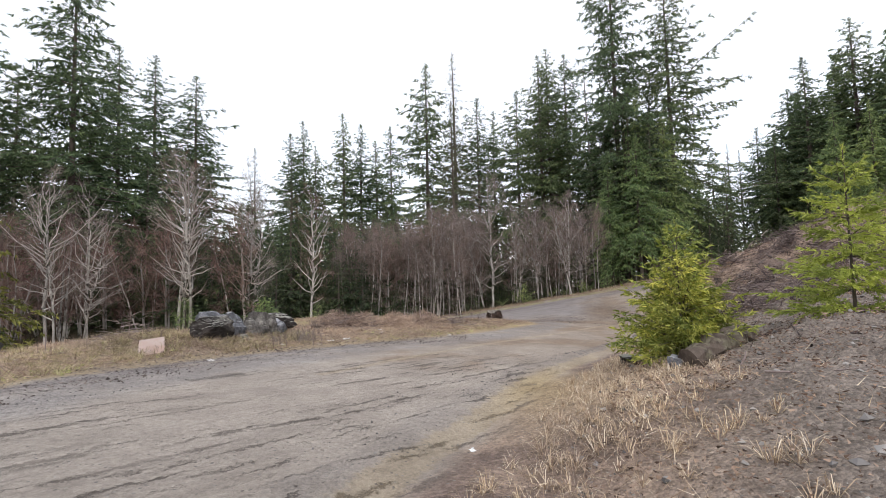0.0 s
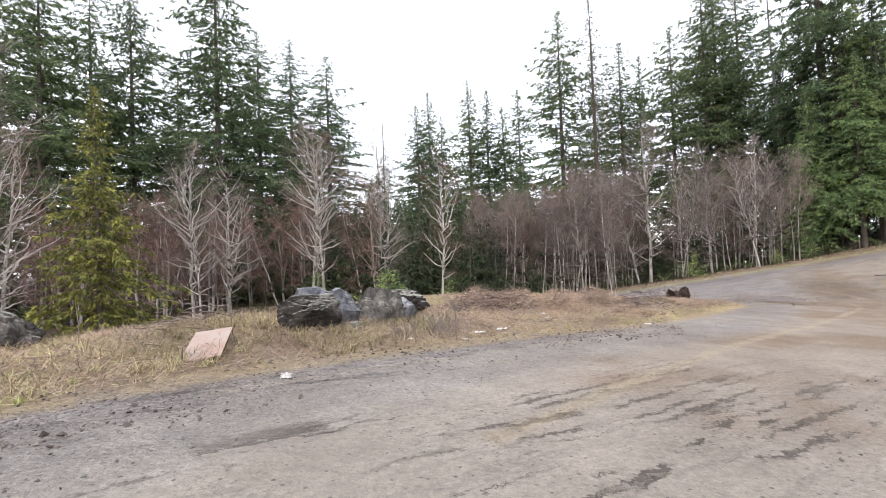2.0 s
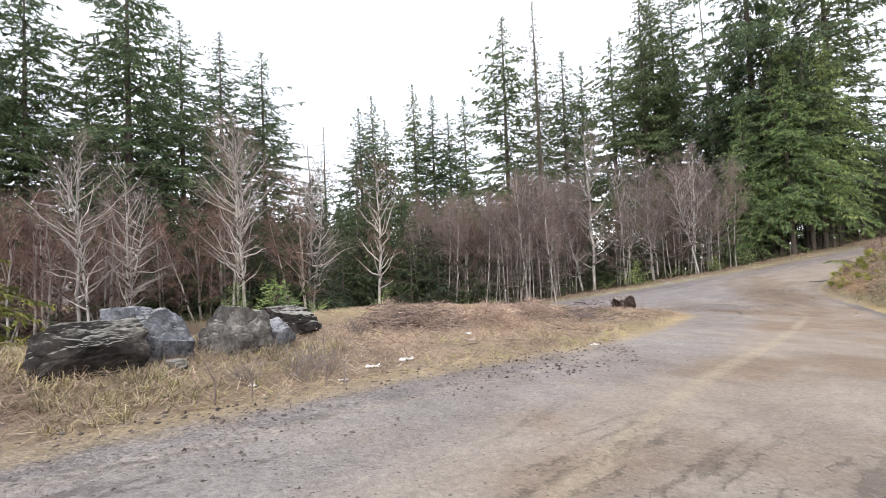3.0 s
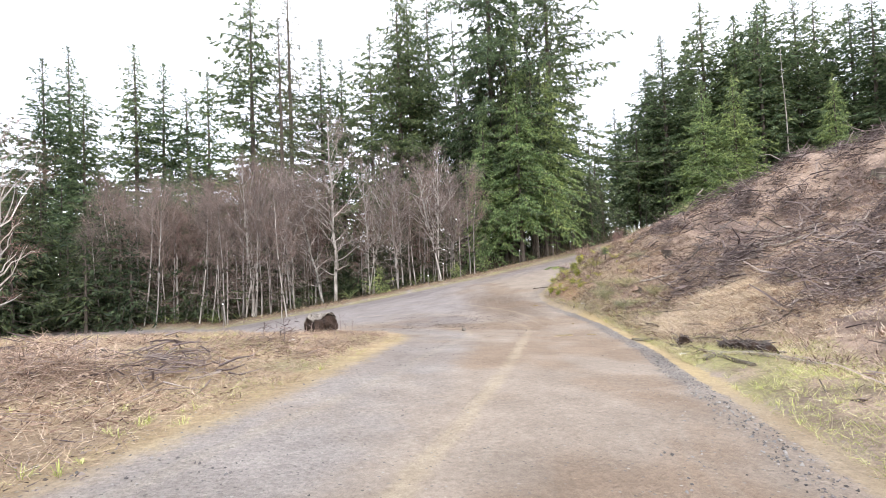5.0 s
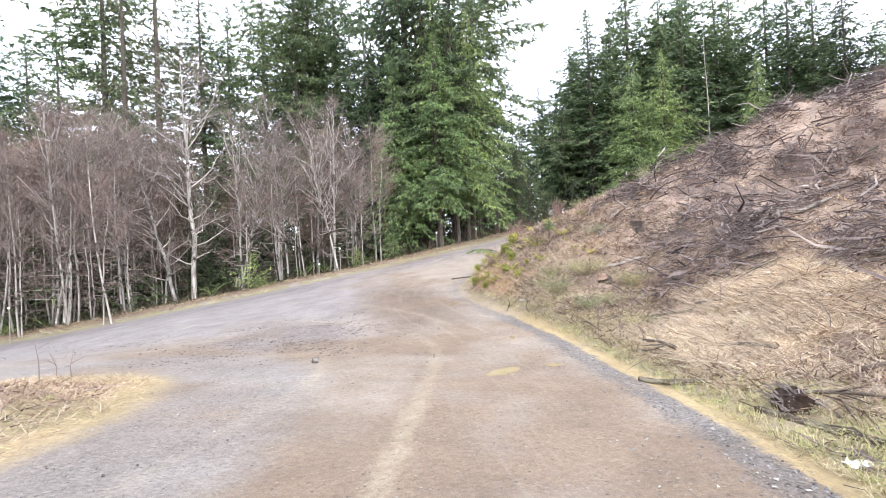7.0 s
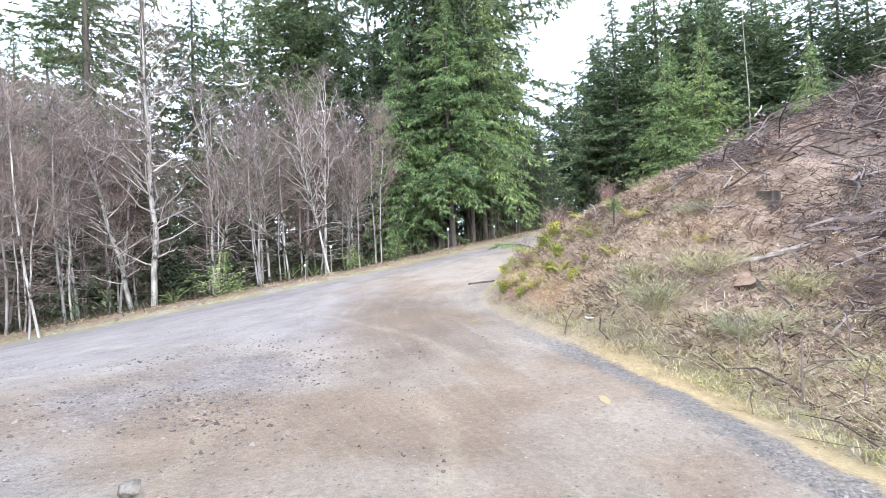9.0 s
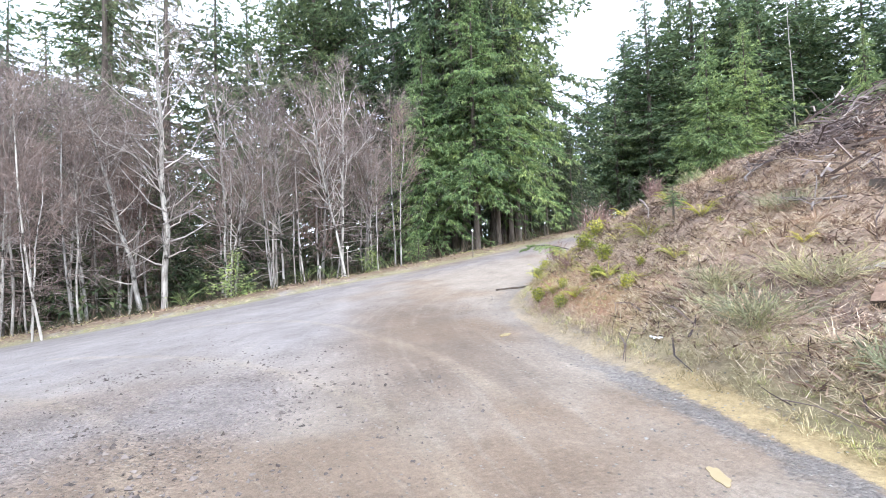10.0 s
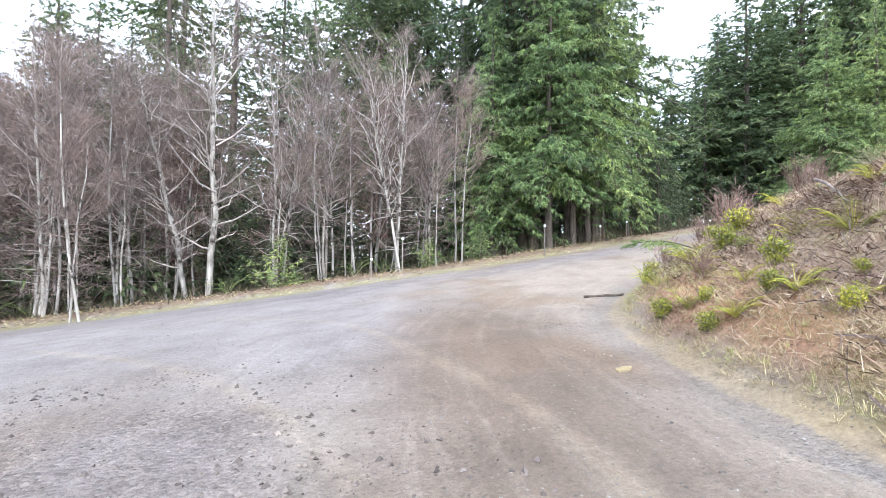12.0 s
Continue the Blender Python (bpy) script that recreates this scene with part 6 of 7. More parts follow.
def tufts(name, pts, r, mat, per, length, width, label, category="grass", stand_up=(0.35, 1.35)):
    """Clumps of blades that fan out from one root."""
    c = np.repeat(pts, per, 0)
    n = len(c)
    az, lift = r.uniform(0, 6.2832, n), r.uniform(stand_up[0], stand_up[1], n)
    size = np.repeat(r.uniform(0.6, 1.3, len(pts)), per)
    L = r.uniform(length[0], length[1], n) * size
    d = np.stack([np.cos(az) * np.cos(lift), np.sin(az) * np.cos(lift), np.sin(lift)], 1)
    root = c + np.stack([np.cos(az), np.sin(az), np.zeros(n)], 1) * (r.uniform(0, 0.07, n) * size)[:, None]
    mid = root + d * (L * 0.6)[:, None]
    tip = mid + (d * np.array([1.3, 1.3, 0.25]) + np.array([0, 0, -0.25])) * (L * 0.45)[:, None]
    sd = np.stack([-np.sin(az), np.cos(az), np.zeros(n)], 1) * r.uniform(width[0], width[1], n)[:, None]
    g = Geo()
    g.v.append(np.stack([root - sd, root + sd, mid + sd * 0.8, mid - sd * 0.8, tip], 1).reshape(-1, 3))
    i = 5 * np.arange(n)
    g.f = np.stack([i, i + 1, i + 2, i + 3], 1).tolist() + np.stack([i + 3, i + 2, i + 4], 1).tolist()
    g.n = 5 * n
    return tagged(new(name, g.mesh(name, mat)), label, category, kind="stuff")


def blades(name, pts, r, mat, length, width, flat, label, category="grass"):
    n = len(pts)
    az = r.uniform(0, 6.2832, n)
    lift = r.uniform(flat[0], flat[1], n)
    L = r.uniform(length[0], length[1], n)
    way = np.stack([np.cos(az) * np.cos(lift), np.sin(az) * np.cos(lift), np.sin(lift)], 1) * L[:, None]
    g = Geo()
    side = unit(np.cross(way, r.normal(0, 1, (n, 3)))) * r.uniform(width[0], width[1], (n, 1))
    g.spikes(pts + np.array([0, 0, 0.01]) + np.array([0, 0, 1]) * r.uniform(-0.02, 0.07, (n, 1)), way, side)
    return tagged(new(name, g.mesh(name, mat)), label, category, kind="stuff")


p, r = scatter(230000, -15, 7, 5, 39, lambda x, y, h, i, w, r: (i > 0.15 + 0.5 * r.random(len(x))) & (i < 9) & (vnoise(x, y, 0.9, 41) + r.normal(0, 0.3, len(x)) > -0.35), 701)
blades("dry_grass", p, r, M_ISLE, (0.08, 0.30), (0.002, 0.0045), (0.0, 0.8), "matted straw-coloured dry grass on the island")
p, r = scatter(110000, -15, 7, 5, 39, lambda x, y, h, i, w, r: (i > 0.3) & (i < 9) & (vnoise(x, y, 0.5, 42) + r.normal(0, 0.2, len(x)) > 0.18), 702)
blades("green_grass", p, r, M_GREEN, (0.06, 0.22), (0.002, 0.0045), (0.1, 1.1), "yellow-green grass tufts among the straw")
p, r = scatter(200000, -2, 34, 3, 53, lambda x, y, h, i, w, r: (h > 0.6 + 0.7 * r.random(len(x)) + 1.0 * (y < 19)) & (h < 15) & (vnoise(x, y, 0.5, 43) + r.normal(0, 0.35, len(x)) > 0.05 + 0.4 * (h > 5) + 0.5 * (y < 18) * (h > 3)), 703)
blades("dry_grass", p, r, M_STRAW, (0.06, 0.26), (0.0025, 0.006), (0.0, 0.9), "flattened straw-coloured grass on the cleared slope")
p, r = scatter(420000, 5, 30, 18, 50, lambda x, y, h, i, w, r: (h > 0.4) & (h < 3.5) & (vnoise(x, y, 0.6, 44) + r.normal(0, 0.25, len(x)) > 0.05), 704)
blades("green_grass", p, r, M_GREEN, (0.06, 0.22), (0.002, 0.004), (0.1, 1.2), "pale green grass along the ditch")
p, r = scatter(330000, 6, 34, 16, 50, lambda x, y, h, i, w, r: (h > 2.0) & (h < 17) & (vnoise(x, y, 0.28, 45) + r.normal(0, 0.3, len(x)) > 0.1), 705)
blades("dead_bracken", p, r, M_BRACKEN, (0.05, 0.22), (0.005, 0.012), (0.0, 0.8), "brown dead bracken and leaf litter on the slope", "dead plants")
p, r = scatter(26000, 13.8, 21.0, 28.5, 34.5, lambda x, y, h, i, w, r: (h > 1.2) & (((x - 17.0) / 2.9) ** 2 + ((y - 31.4) / 2.1) ** 2 < 1.0 + 0.3 * r.normal(size=len(x))), 706)
blades("reed_straw", p, r, M_REED, (0.3, 0.8), (0.0025, 0.006), (0.0, 0.6), "heap of long pale lodged straw at the foot of the slope")
p, r = scatter(30000, -30, 34, 55, 75, lambda x, y, h, i, w, r: (w > 0.1) & (w < 2.4) & (h < -2) & (vnoise(x, y, 0.5, 77) > -0.25), 757)
blades("verge_moss", p, r, M_GREEN, (0.05, 0.20), (0.006, 0.014), (0.0, 0.7), "mossy green growth along the foot of the trees", "moss")
p, r = scatter(26000, -30, 34, 55, 75, lambda x, y, h, i, w, r: (w > -0.1) & (w < 2.4) & (h < -2), 707)
blades("verge_grass", p, r, M_ISLE, (0.10, 0.36), (0.004, 0.010), (0.0, 1.0), "thin dry grass along the foot of the trees")
p, r = scatter(60000, -2, 10, 2, 19, lambda x, y, h, i, w, r: (h > 1.2 + 0.5 * r.random(len(x))) & (h < 3.2) & (vnoise(x, y, 0.7, 46) + r.normal(0, 0.3, len(x)) > 0.0), 708)
blades("dry_grass", p, r, M_STRAW, (0.08, 0.28), (0.0018, 0.0036), (0.2, 1.3), "pale dry grass on the road verge")
p, r = scatter(120000, -1, 14, 0, 22, lambda x, y, h, i, w, r: (h > 2.2) & (h < 13) & (r.random(len(x)) < 0.6), 709)
blades("leaf_litter", p, r, M_LEAF, (0.02, 0.07), (0.006, 0.018), (-0.05, 0.5), "brown fallen leaves and bark chips on bare soil", "leaf litter")
p, r = scatter(24000, -46, 22, 40, 80, lambda x, y, h, i, w, r: (h < -4) & ((w > 1.0) | (i > 8)), 710)
blades("forest_brush", p, r, M_BRUSH, (0.3, 1.1), (0.01, 0.022), (0.3, 1.4), "dark ferny brush and brambles on the forest floor", "undergrowth")

p, r = scatter(150000, 13.5, 25, 26, 50, lambda x, y, h, i, w, r: (h > 0.75) & (h < 7) & (vnoise(x, y, 0.8, 51) + r.normal(0, 0.4, len(x)) > -0.25 + 0.45 * (y > 40) * (y < 45) * (h < 2.0)), 711)
blades("bank_straw", p, r, M_STRAW, (0.08, 0.36), (0.0025, 0.005), (0.0, 1.0), "tangled straw and dead stems on the road bank")
p, r = scatter(85000, 13.5, 25, 26, 50, lambda x, y, h, i, w, r: (h > 0.8 + 0.5 * (y > 40) * (y < 45)) & (h < 7) & (vnoise(x, y, 0.7, 52) + r.normal(0, 0.3, len(x)) > 0.0), 712)
blades("bank_litter", p, r, M_LEAF, (0.06, 0.30), (0.006, 0.018), (0.0, 0.7), "brown leaf litter and stems on the road bank", "leaf litter")
p, r = scatter(140000, -13, 6, 8, 36, lambda x, y, h, i, w, r: (i > 0.8) & (i < 8) & (vnoise(x, y, 0.7, 53) + r.normal(0, 0.3, len(x)) > 0.1), 713)
blades("dead_stems", p, r, M_BRACKEN, (0.08, 0.36), (0.002, 0.005), (0.0, 1.0), "brown dead stems tangled in the island grass", "dead plants")

p, r = scatter(3600, 9, 24, 22, 50, lambda x, y, h, i, w, r: (h > 0.5) & (h < 2.2) & (vnoise(x, y, 0.5, 61) + r.normal(0, 0.3, len(x)) > -0.2), 741)
tufts("green_tufts", p, r, M_GREEN, 20, (0.07, 0.2), (0.0015, 0.0032), "pale yellow-green grass tufts along the ditch")
p, r = scatter(8500, 9, 28, 22, 50, lambda x, y, h, i, w, r: (h > 0.9 + 1.0 * (y < 31) + 0.6 * (y > 40) * (y < 45)) & (h < 6.5) & (vnoise(x, y, 0.6, 62) + r.normal(0, 0.35, len(x)) > 0.0), 742)
tufts("straw_tufts", p, r, M_REED, 14, (0.12, 0.36), (0.002, 0.0045), "dry straw tufts drooping down the bank", stand_up=(0.1, 1.1))
p, r = scatter(4600, -13, 7, 8, 38, lambda x, y, h, i, w, r: (i > 0.4) & (i < 7) & (vnoise(x, y, 0.6, 63) + r.normal(0, 0.35, len(x)) > 0.0), 743)
tufts("straw_tufts", p, r, M_ISLE, 16, (0.08, 0.30), (0.0015, 0.0038), "dry straw tufts on the grass island", stand_up=(0.1, 1.2))
p, r = scatter(1400, -13, 7, 8, 38, lambda x, y, h, i, w, r: (i > 0.2) & (i < 5) & (vnoise(x, y, 0.4, 64) + r.normal(0, 0.3, len(x)) > 0.15), 744)
tufts("green_tufts", p, r, M_GREEN, 18, (0.07, 0.20), (0.003, 0.005), "low yellow-green grass tufts on the island edge")
p, r = scatter(42000, -14, 1, 6, 24, lambda x, y, h, i, w, r: (i > -1.3) & (i < 1.2) & (vnoise(x, y, 0.8, 54) + r.normal(0, 0.3, len(x)) > 0.0), 749)
blades("edge_debris", p, r, M_SLASH, (0.02, 0.09), (0.003, 0.009), (-0.05, 0.4), "dark bark chips and mud crumbs along the island edge", "debris")
p, r = scatter(3600, -14, -5, 10, 19, lambda x, y, h, i, w, r: (i > 0.6) & (i < 6) & (vnoise(x, y, 0.6, 55) + r.normal(0, 0.3, len(x)) > -0.1), 750)
tufts("mossy_tufts", p, r, M_MOSSY, 18, (0.10, 0.38), (0.002, 0.006), "olive mossy dead weeds heaped round the boulders", stand_up=(0.1, 1.2))
p, r = scatter(1900, -1, 9, 4, 20, lambda x, y, h, i, w, r: (h > 1.3) & (h < 4.0), 745)
tufts("straw_tufts", p, r, M_STRAW, 24, (0.10, 0.30), (0.002, 0.004), "fine pale grass tufts on the verge", stand_up=(0.3, 1.4))

p, r = scatter(2600, 12, 40, 20, 48, lambda x, y, h, i, w, r: (h > 2.2) & (h < 18) & (vnoise(x, y, 0.45, 66) + r.normal(0, 0.3, len(x)) > 0.0), 746)
tufts("bracken_clumps", p, r, M_BRACKEN, 18, (0.16, 0.5), (0.006, 0.014), "clumps of drooping brown dead bracken on the slope", "dead plants", stand_up=(0.1, 1.2))
p, r = scatter(15000, 11.5, 20, 26, 46, lambda x, y, h, i, w, r: (h > 0.36 + 0.2 * r.random(len(x))) & (h < 1.7) & (vnoise(x, y, 0.5, 67) + r.normal(0, 0.35, len(x)) > -0.35 + 0.5 * (y > 40)), 747)
tufts("bank_tufts", p, r, M_BANKGRASS, 16, (0.07, 0.24), (0.0018, 0.004), "pale yellow-green grass tufts on the foot of the bank", stand_up=(0.1, 1.2))

p, r = scatter(5000, 22, 48, 62, 90, lambda x, y, h, i, w, r: (w > 1.0) & (h < -4), 748)
blades("forest_brush", p, r, M_BRUSH, (0.5, 1.6), (0.012, 0.03), (0.4, 1.45), "dark brush under the trees at the bend", "undergrowth")

p, r = scatter(1500, -12, 6, 11, 37, lambda x, y, h, i, w, r: (i > 1.4) & (i < 7) & (vnoise(x, y, 0.5, 68) + r.normal(0, 0.3, len(x)) > 0.0), 751)
tufts("bracken_clumps", p, r, M_BRACKEN, 20, (0.14, 0.42), (0.003, 0.007), "clumps of reddish-brown dead bracken on the island", "dead plants", stand_up=(0.0, 1.1))

p, r = scatter(9000, 12, 36, 20, 50, lambda x, y, h, i, w, r: (h > 1.3 + 1.3 * (y < 32) + 0.8 * (y > 40) * (y < 45)) & (h < 16) & (r.random(len(x)) < 1.25 - h / 14) & (vnoise(x, y, 0.4, 71) + r.normal(0, 0.35, len(x)) > -0.05), 752)
tufts("straw_thatch", p, r, M_REED, 13, (0.22, 0.55), (0.003, 0.0062), "long pale straw thatch lodged on the cleared slope", stand_up=(-0.1, 0.9))
p, r = scatter(5200, 12, 36, 20, 50, lambda x, y, h, i, w, r: (h > 1.6) & (h < 16) & (vnoise(x, y, 0.33, 72) + r.normal(0, 0.25, len(x)) > 0.1), 753)
tufts("bracken_thatch", p, r, M_BRACKEN, 13, (0.2, 0.5), (0.005, 0.013), "reddish-brown collapsed bracken on the cleared slope", "dead plants", stand_up=(-0.1, 0.8))
p, r = scatter(2600, 14, 24, 27, 47, lambda x, y, h, i, w, r: (h > 0.9) & (h < 7) & (vnoise(x, y, 0.6, 75) + r.normal(0, 0.3, len(x)) > 0.05), 757)
g, n = Geo(), len(p)
q = p + np.stack([r.normal(0, 0.16, n), r.normal(0, 0.16, n), r.uniform(0.04, 0.34, n)], 1)
g.sticks(p, q, r.uniform(0.003, 0.009, n), 0.10, r)
tagged(new("dead_stalks", g.mesh("dead_stalks", M_BRUSHWOOD)), "thin dark dead stalks standing in the straw of the bank", "dead plants", kind="stuff")
p, r = scatter(900, 12, 20, 26, 40, lambda x, y, h, i, w, r: (h > 0.62) & (h < 1.5) & (vnoise(x, y, 0.7, 73) + r.normal(0, 0.3, len(x)) > -0.1), 754)
g, n = Geo(), len(p)
az, L = r.normal(1.05, 0.5, n) + math.pi * (r.random(n) < 0.5), r.uniform(0.3, 1.1, n)
q = p + np.stack([np.cos(az) * L, np.sin(az) * L, np.zeros(n)], 1)
q[:, 2] = land(q[:, 0], q[:, 1])[0] + r.uniform(0.0, 0.12, n)
g.sticks(p + np.array([0, 0, 0.03]), q, 0.006 + 0.02 * r.random(n) ** 2, 0.08, r)
tagged(new("ditch_sticks", g.mesh("ditch_sticks", M_BRUSHWOOD)), "dark wet sticks and roots along the ditch", "sticks", kind="stuff")

p, r = scatter(16000, -20, 36, 55, 76, lambda x, y, h, i, w, r: (w > 0.5) & (w < 3.2) & (h < -3), 755)
blades("verge_litter", p, r, M_LEAF, (0.08, 0.28), (0.01, 0.03), (-0.05, 0.6), "brown leaf litter on the bank at the foot of the trees", "leaf litter")
p, r = scatter(30000, -3, 6, 23, 37, lambda x, y, h, i, w, r: (i > 0.9) & (i < 6) & (vnoise(x, y, 0.6, 74) + r.normal(0, 0.3, len(x)) > 0.1), 756)
blades("island_litter", p, r, M_LEAF, (0.06, 0.22), (0.006, 0.018), (-0.05, 0.5), "brown bracken litter on the tip of the island", "leaf litter")

# larger broken branches in the slash, each one a thing
def slash_branch(seed):
    r = np.random.default_rng(seed)
    g = Geo()
    L = r.uniform(1.0, 2.0)
    t = np.linspace(0, 1, 7)
    pts = np.stack([L * (t - 0.5), 0.25 * np.sin(t * 3 + r.uniform(0, 3)) + np.cumsum(r.normal(0, 0.04, 7)), 0.05 + 0.08 * np.sin(t * 4 + r.uniform(0, 3))], 1)
    g.tube(pts, np.linspace(0.040, 0.012, 7) * r.uniform(0.7, 1.2), 6, True)
    for k in range(int(r.integers(4, 8))):
        j = int(r.integers(1, 6))
        d = unit(np.array([r.uniform(0.1, 0.8), r.normal(0, 0.8), r.uniform(-0.2, 0.4)])) * r.uniform(0.2, 0.6)
        g.tube([pts[j], pts[j] + d * 0.6 + r.normal(0, 0.03, 3), pts[j] + d], [0.016, 0.011, 0.005], 4)
    return tagged(new("fallen_branch", g.mesh("fallen_branch", (M_OLD, M_BRANCH)[seed % 2], False)), "broken grey-brown branch lying in the slash", "branch", "broken branches on the slope")


branches = [slash_branch(760 + k) for k in range(6)]
br = np.random.default_rng(770)
spots = [(hx, hy, 1.2) for hx, hy in ((27.3, 34.7), (23.3, 34.8), (20.6, 34.2), (20.9, 30.4), (33.0, 35.5), (25.5, 30.0), (29.5, 40.5), (22.6, 39.0), (18.6, 27.5), (24.5, 24.5))]
for k in range(84):
    hx, hy, s = spots[k % len(spots)]
    x, y = hx + br.normal(0, 2.2), hy + br.normal(0, 1.7)
    e = 0.4
    gx_, gy_ = (gz(x + e, y) - gz(x - e, y)) / (2 * e), (gz(x, y + e) - gz(x, y - e)) / (2 * e)
    turn = br.uniform(0, 360)
    n = Vector((-gx_, -gy_, 1)).normalized()
    m = Matrix.Translation((x, y, gz(x, y) + br.uniform(0.0, 0.15))) @ Vector((0, 0, 1)).rotation_difference(n).to_matrix().to_4x4() @ pose(0, 0, 0, 0, 0, turn)
    stand(branches, k, m)

# slash: heaps and scattered sticks on the cleared slope
HEAPS = [(27.3, 34.7, 2.2, 1.2), (23.3, 34.8, 2.2, 1.3), (20.6, 34.2, 1.6, 1.0), (20.9, 30.4, 2.4, 1.4), (33.0, 35.5, 2.6, 1.6), (25.5, 30.0, 2.6, 1.6), (29.5, 40.5, 2.4, 1.3), (22.6, 39.0, 1.2, 0.8), (18.6, 27.5, 2.0, 1.4), (24.5, 24.5, 3.0, 2.0), (30.5, 30.0, 2.6, 1.6), (35.0, 31.0, 3.0, 1.8), (28.0, 26.5, 2.6, 1.5), (21.5, 26.5, 2.0, 1.2), (31.0, 37.8, 2.2, 1.2), (26.0, 37.4, 1.6, 0.9), (38.5, 36.0, 3.0, 1.6), (10.5, 16.0, 2.0, 1.4), (13.5, 20.5, 2.4, 1.5)]
g, r = Geo(), np.random.default_rng(720)
for hx, hy, sx, sy in HEAPS:
    n = 300
    lobe = r.normal(0, 1, (5, 2)) * np.array([sx, sy]) * 0.7
    pick = r.integers(0, 5, n)
    x, y = hx + lobe[pick, 0] + r.normal(0, sx * 0.32, n), hy + lobe[pick, 1] + r.normal(0, sy * 0.30, n)
    main = r.uniform(-0.5, 0.9, 5)[pick]
    z = land(x, y)[0]
    top = 1.0 * np.exp(-(((x - hx - lobe[pick, 0]) / (0.5 * sx)) ** 2 + ((y - hy - lobe[pick, 1]) / (0.5 * sy)) ** 2))
    a = np.stack([x, y, z + r.uniform(0, 1, n) * top + 0.02], 1)
    az = np.where(r.random(n) < 0.4, main + r.normal(0, 0.4, n), r.uniform(0, 6.28, n))
    L = 0.15 + 1.2 * r.random(n) ** 2.5
    rise = np.where(r.random(n) < 0.35, r.uniform(0.1, 0.9, n), r.normal(0, 0.12, n))
    b = a + np.stack([np.cos(az) * L, -np.sin(az) * L, rise * L], 1)
    b[:, 2] = np.maximum(b[:, 2], land(b[:, 0], b[:, 1])[0] + 0.01)
    g.sticks(a, b, 0.007 + 0.04 * r.random(n) ** 2.2, 0.12, r)
brush = Geo()
for hx, hy, sx, sy in HEAPS:
    n = 1900
    lobe = r.normal(0, 1, (6, 2)) * np.array([sx, sy]) * 0.6
    pick = r.integers(0, 6, n)
    x, y = hx + lobe[pick, 0] + r.normal(0, sx * 0.26, n), hy + lobe[pick, 1] + r.normal(0, sy * 0.22, n)
    way = unit(r.normal(0, 1, (n, 3)) * np.array([1, 1, 0.55]) + np.array([0, 0, 0.25])) * r.uniform(0.10, 0.42, (n, 1))
    brush.spikes(np.stack([x, y, land(x, y)[0] + r.uniform(0, 0.5, n) ], 1), way, unit(np.cross(way, r.normal(0, 1, (n, 3)))) * r.uniform(0.005, 0.013, (n, 1)))
tagged(new("brushwood", brush.mesh("brushwood", M_BRUSHWOOD)), "dark tangled brushwood in the slash heaps", "brush", kind="stuff")
tagged(new("slash_heap", g.mesh("slash_heap", M_SLASH)), "heaps of grey-brown logging slash on the cleared slope", "slash", kind="stuff")
p, r = scatter(10000, 2, 44, 6, 52, lambda x, y, h, i, w, r: (h > 1.4 + 2.4 * (y < 19)) & (h < 26) & (vnoise(x, y, 0.3, 47) + r.normal(0, 0.3, len(x)) > 0.0), 721)
g, n = Geo(), len(p)
az, L = r.uniform(0, 6.28, n), 0.12 + 0.8 * r.random(n) ** 2
q = p + np.stack([np.cos(az) * L, np.sin(az) * L, np.zeros(n)], 1)
q[:, 2] = land(q[:, 0], q[:, 1])[0] + r.uniform(0.01, 0.18, n)
g.sticks(p + np.array([0, 0, 0.03]), q, 0.004 + 0.022 * r.random(n) ** 2, 0.09, r)
tagged(new("scattered_sticks", g.mesh("scattered_sticks", M_SLASH)), "broken sticks strewn over the cleared slope", "sticks", kind="stuff")
p, r = scatter(3800, -14, 7, 7, 38, lambda x, y, h, i, w, r: (i > 1.2) & (i < 8), 722)
g, n = Geo(), len(p)
az, L = r.uniform(0, 6.28, n), r.uniform(0.15, 0.8, n)
q = p + np.stack([np.cos(az) * L, np.sin(az) * L, np.zeros(n)], 1)
q[:, 2] = land(q[:, 0], q[:, 1])[0] + r.uniform(0.01, 0.22, n)
g.sticks(p + np.array([0, 0, 0.02]), q, r.uniform(0.003, 0.010, n), 0.07, r)
tagged(new("scattered_sticks", g.mesh("scattered_sticks", M_SLASH)), "thin sticks lying in the dry island grass", "sticks", kind="stuff")
# a low heap of brush on the island
g, r = Geo(), np.random.default_rng(723)
for hx, hy, sx in ((-5.0, 22.6, 1.1), (-3.9, 23.1, 1.1), (-1.6, 28.0, 1.2), (-9.2, 14.4, 0.8), (0.6, 27.2, 1.0), (2.0, 33.2, 0.7), (2.5, 34.3, 0.5)):
    n = 220 if -9 < hx < 1 else 70
    x, y = r.normal(hx, sx * 0.5, n), r.normal(hy, sx * 0.5, n)
    a = np.stack([x, y, land(x, y)[0] + r.uniform(0, 0.7, n) * np.exp(-((x - hx) ** 2 + (y - hy) ** 2) / sx ** 2)], 1)
    az, L = r.uniform(0, 6.28, n), r.uniform(0.2, 0.8, n) * (0.45 if hx > 1 else 1.0)
    b = a + np.stack([np.cos(az) * L, np.sin(az) * L, r.normal(0, 0.1, n)], 1)
    b[:, 2] = np.maximum(b[:, 2], land(b[:, 0], b[:, 1])[0] + 0.01)
    g.sticks(a, b, 0.004 + 0.022 * r.random(n) ** 2.5, 0.08, r)
fuzz = Geo()
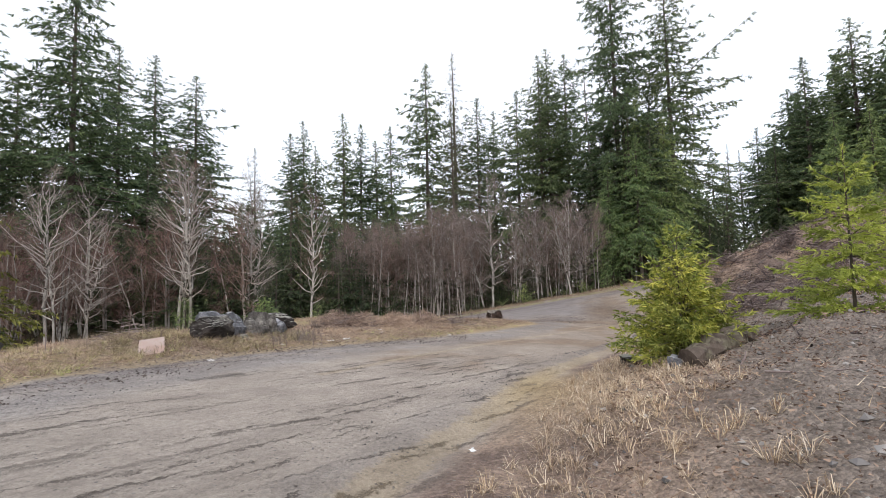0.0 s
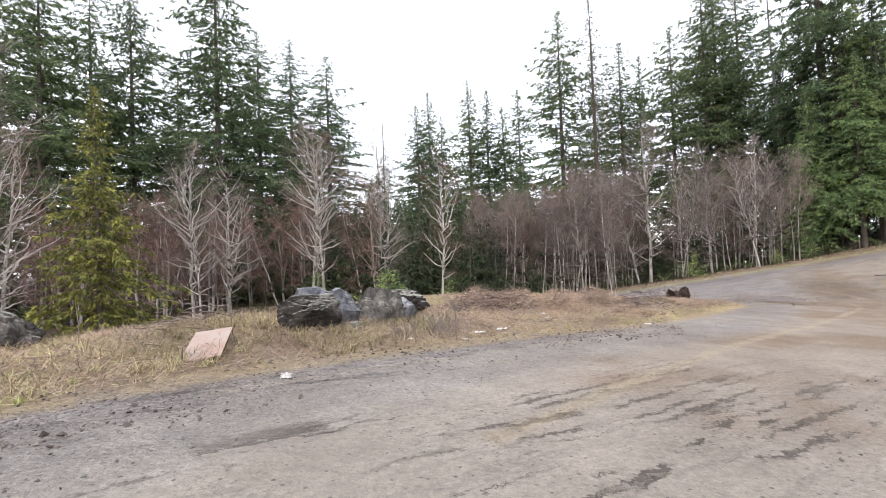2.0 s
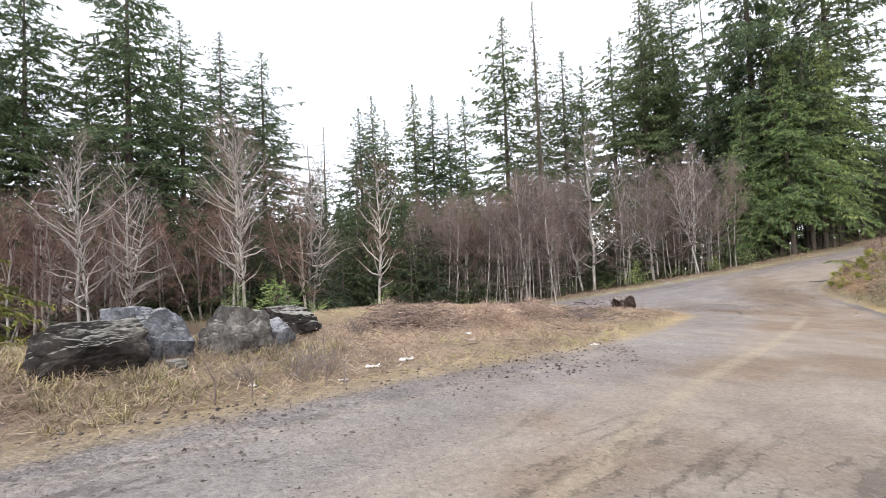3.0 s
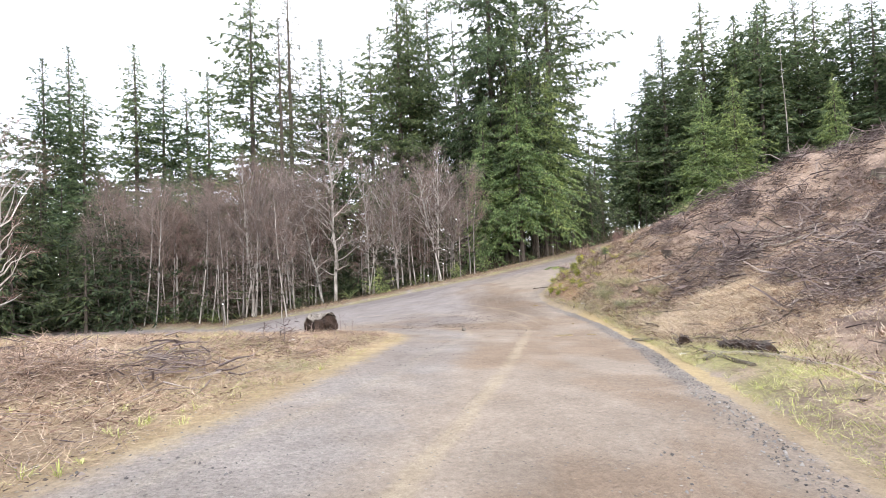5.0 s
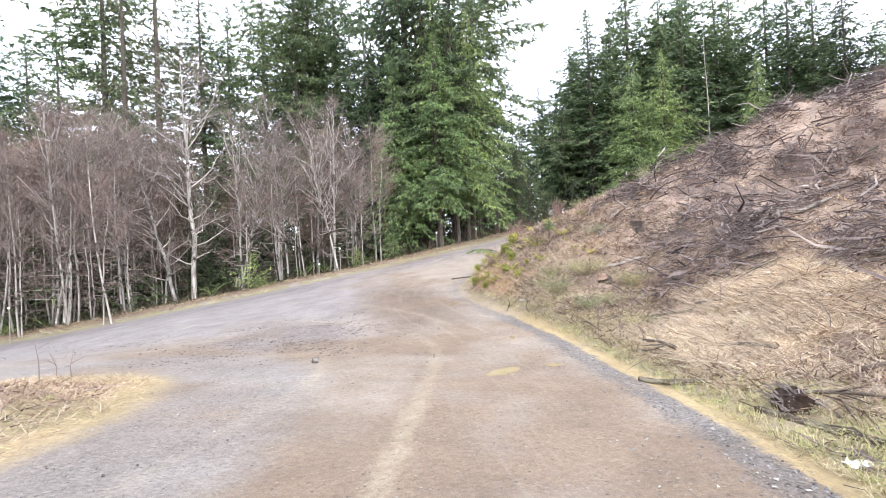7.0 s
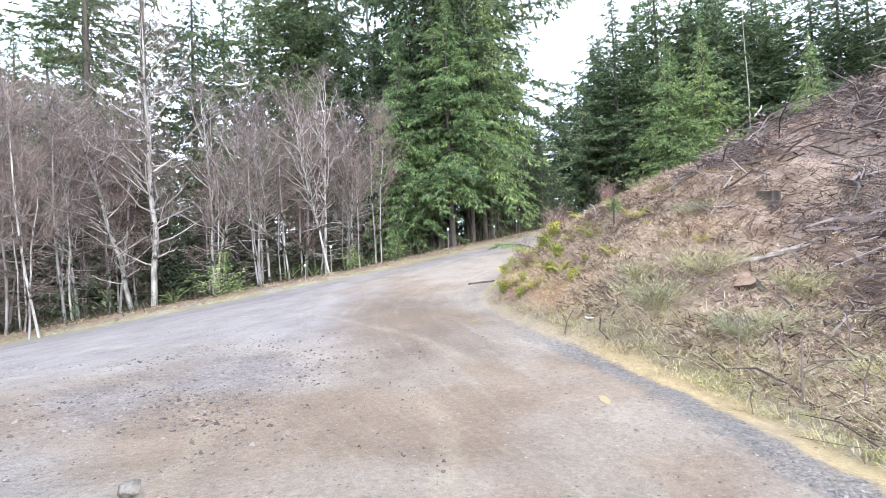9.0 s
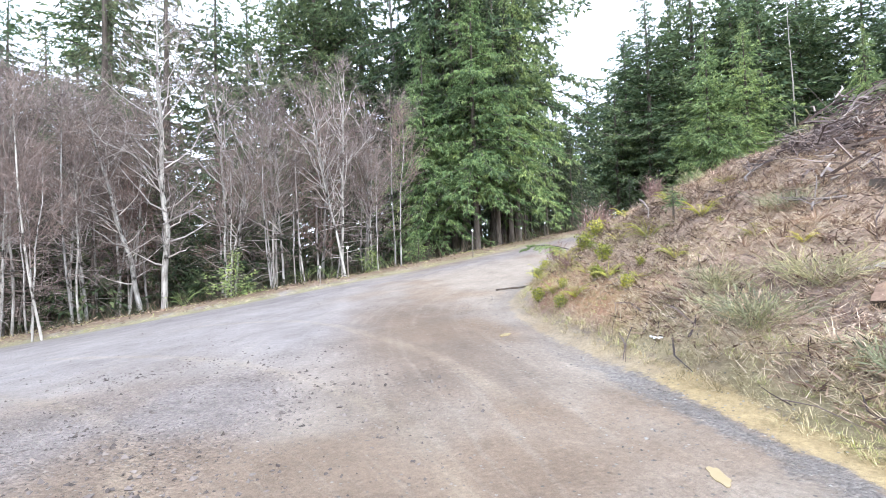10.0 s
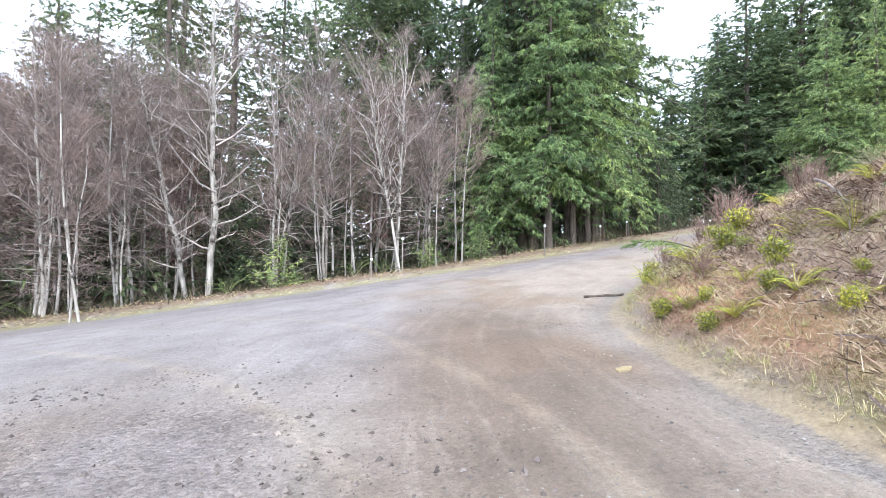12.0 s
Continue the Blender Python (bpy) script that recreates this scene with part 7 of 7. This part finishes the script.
for hx, hy, sx in ((-5.0, 22.6, 1.2), (-3.9, 23.1, 1.2), (-2.4, 24.0, 1.0), (-1.2, 27.0, 1.2)):
    n = 3200
    x, y = r.normal(hx, sx * 0.5, n), r.normal(hy, sx * 0.42, n)
    way = unit(r.normal(0, 1, (n, 3)) * np.array([1, 1, 0.5]) + np.array([0, 0, 0.2])) * r.uniform(0.08, 0.40, (n, 1))
    up = r.uniform(0, 0.8, n) * np.exp(-(((x - hx) / sx) ** 2 + ((y - hy) / sx) ** 2))
    fuzz.spikes(np.stack([x, y, land(x, y)[0] + up], 1), way, unit(np.cross(way, r.normal(0, 1, (n, 3)))) * r.uniform(0.003, 0.008, (n, 1)))
tagged(new("brush_heap", fuzz.mesh("brush_heap", M_BRACKEN)), "heap of reddish-brown dead bracken and twigs on the island", "brush", kind="stuff")
tagged(new("brush_heap", g.mesh("brush_heap", M_SLASH)), "low heaps of brown dead sticks on the island", "brush", kind="stuff")

# loose stones: road edges, clods on the lower road, rubble on the bare slope
g = Geo()
p, r = scatter(60000, -14, 24, 2, 56, lambda x, y, h, i, w, r: (((h > -1.5) & (h < 0.1) & (y > 6)) | ((i > -2.2) & (i < 0.2))) & (w < -0.5) & (vnoise(x, y, 1.1, 48) + r.normal(0, 0.25, len(x)) > 0.12), 730)
g.stones(p + np.array([0, 0, 0.004]), r.uniform(0.006, 0.024, len(p)), r)
p, r = scatter(60000, 3, 18, 16, 38, lambda x, y, h, i, w, r: (h > -0.4) & (h < 0.12) & (r.random(len(x)) < 0.9 - 0.5 * (y > 33)), 735)
g.stones(p + np.array([0, 0, 0.003]), 0.007 + 0.022 * r.random(len(p)) ** 2.0, r)
tagged(new("loose_gravel", g.mesh("loose_gravel", M_STONES)), "loose grey gravel along the road edges", "gravel", kind="stuff")
g = Geo()
p, r = scatter(24000, 1, 15, 33, 52, lambda x, y, h, i, w, r: (h < -3.2) & (i < -0.6) & (w < -3) & (vnoise(x, y, 0.4, 49) + r.normal(0, 0.3, len(x)) > 0.15), 731)
e_, r2 = scatter(16000, -14, 1, 6, 24, lambda x, y, h, i, w, r: (i > -1.5) & (i < 0.7) & (vnoise(x, y, 0.9, 56) + r.normal(0, 0.3, len(x)) > -0.05), 734)
g.stones(e_ + np.array([0, 0, 0.006]), 0.008 + 0.036 * r2.random(len(e_)) ** 2.5, r2)
g.stones(p - np.array([0, 0, 0.004]), 0.006 + 0.026 * r.random(len(p)) ** 3.5, r)
p, r = scatter(9000, 5.5, 13.5, 36, 44.5, lambda x, y, h, i, w, r: (i < -0.5) & (np.exp(-(((x - 9.3) / 2.6) ** 2 + ((y - 40.0) / 2.8) ** 2)) + 0.3 * vnoise(x, y, 0.9, 50) > r.random(len(x)) * 0.9), 733)
g.stones(p - np.array([0, 0, 0.006]), 0.009 + 0.040 * r.random(len(p)) ** 3.0, r)
tagged(new("mud_clods", g.mesh("mud_clods", M_CLOD)), "brown mud clods churned up on the lower road", "mud", kind="stuff")
g = Geo()
p, r = scatter(9000, -1, 14, 0, 22, lambda x, y, h, i, w, r: (h > 2.0) & (h < 12) & (r.random(len(x)) < 0.8), 732)
g.stones(p + np.array([0, 0, 0.005]), 0.008 + 0.06 * r.random(len(p)) ** 3.5, r)
tagged(new("slope_rubble", g.mesh("slope_rubble", M_STONES)), "angular grey stone rubble on the bare slope", "rubble", kind="stuff")
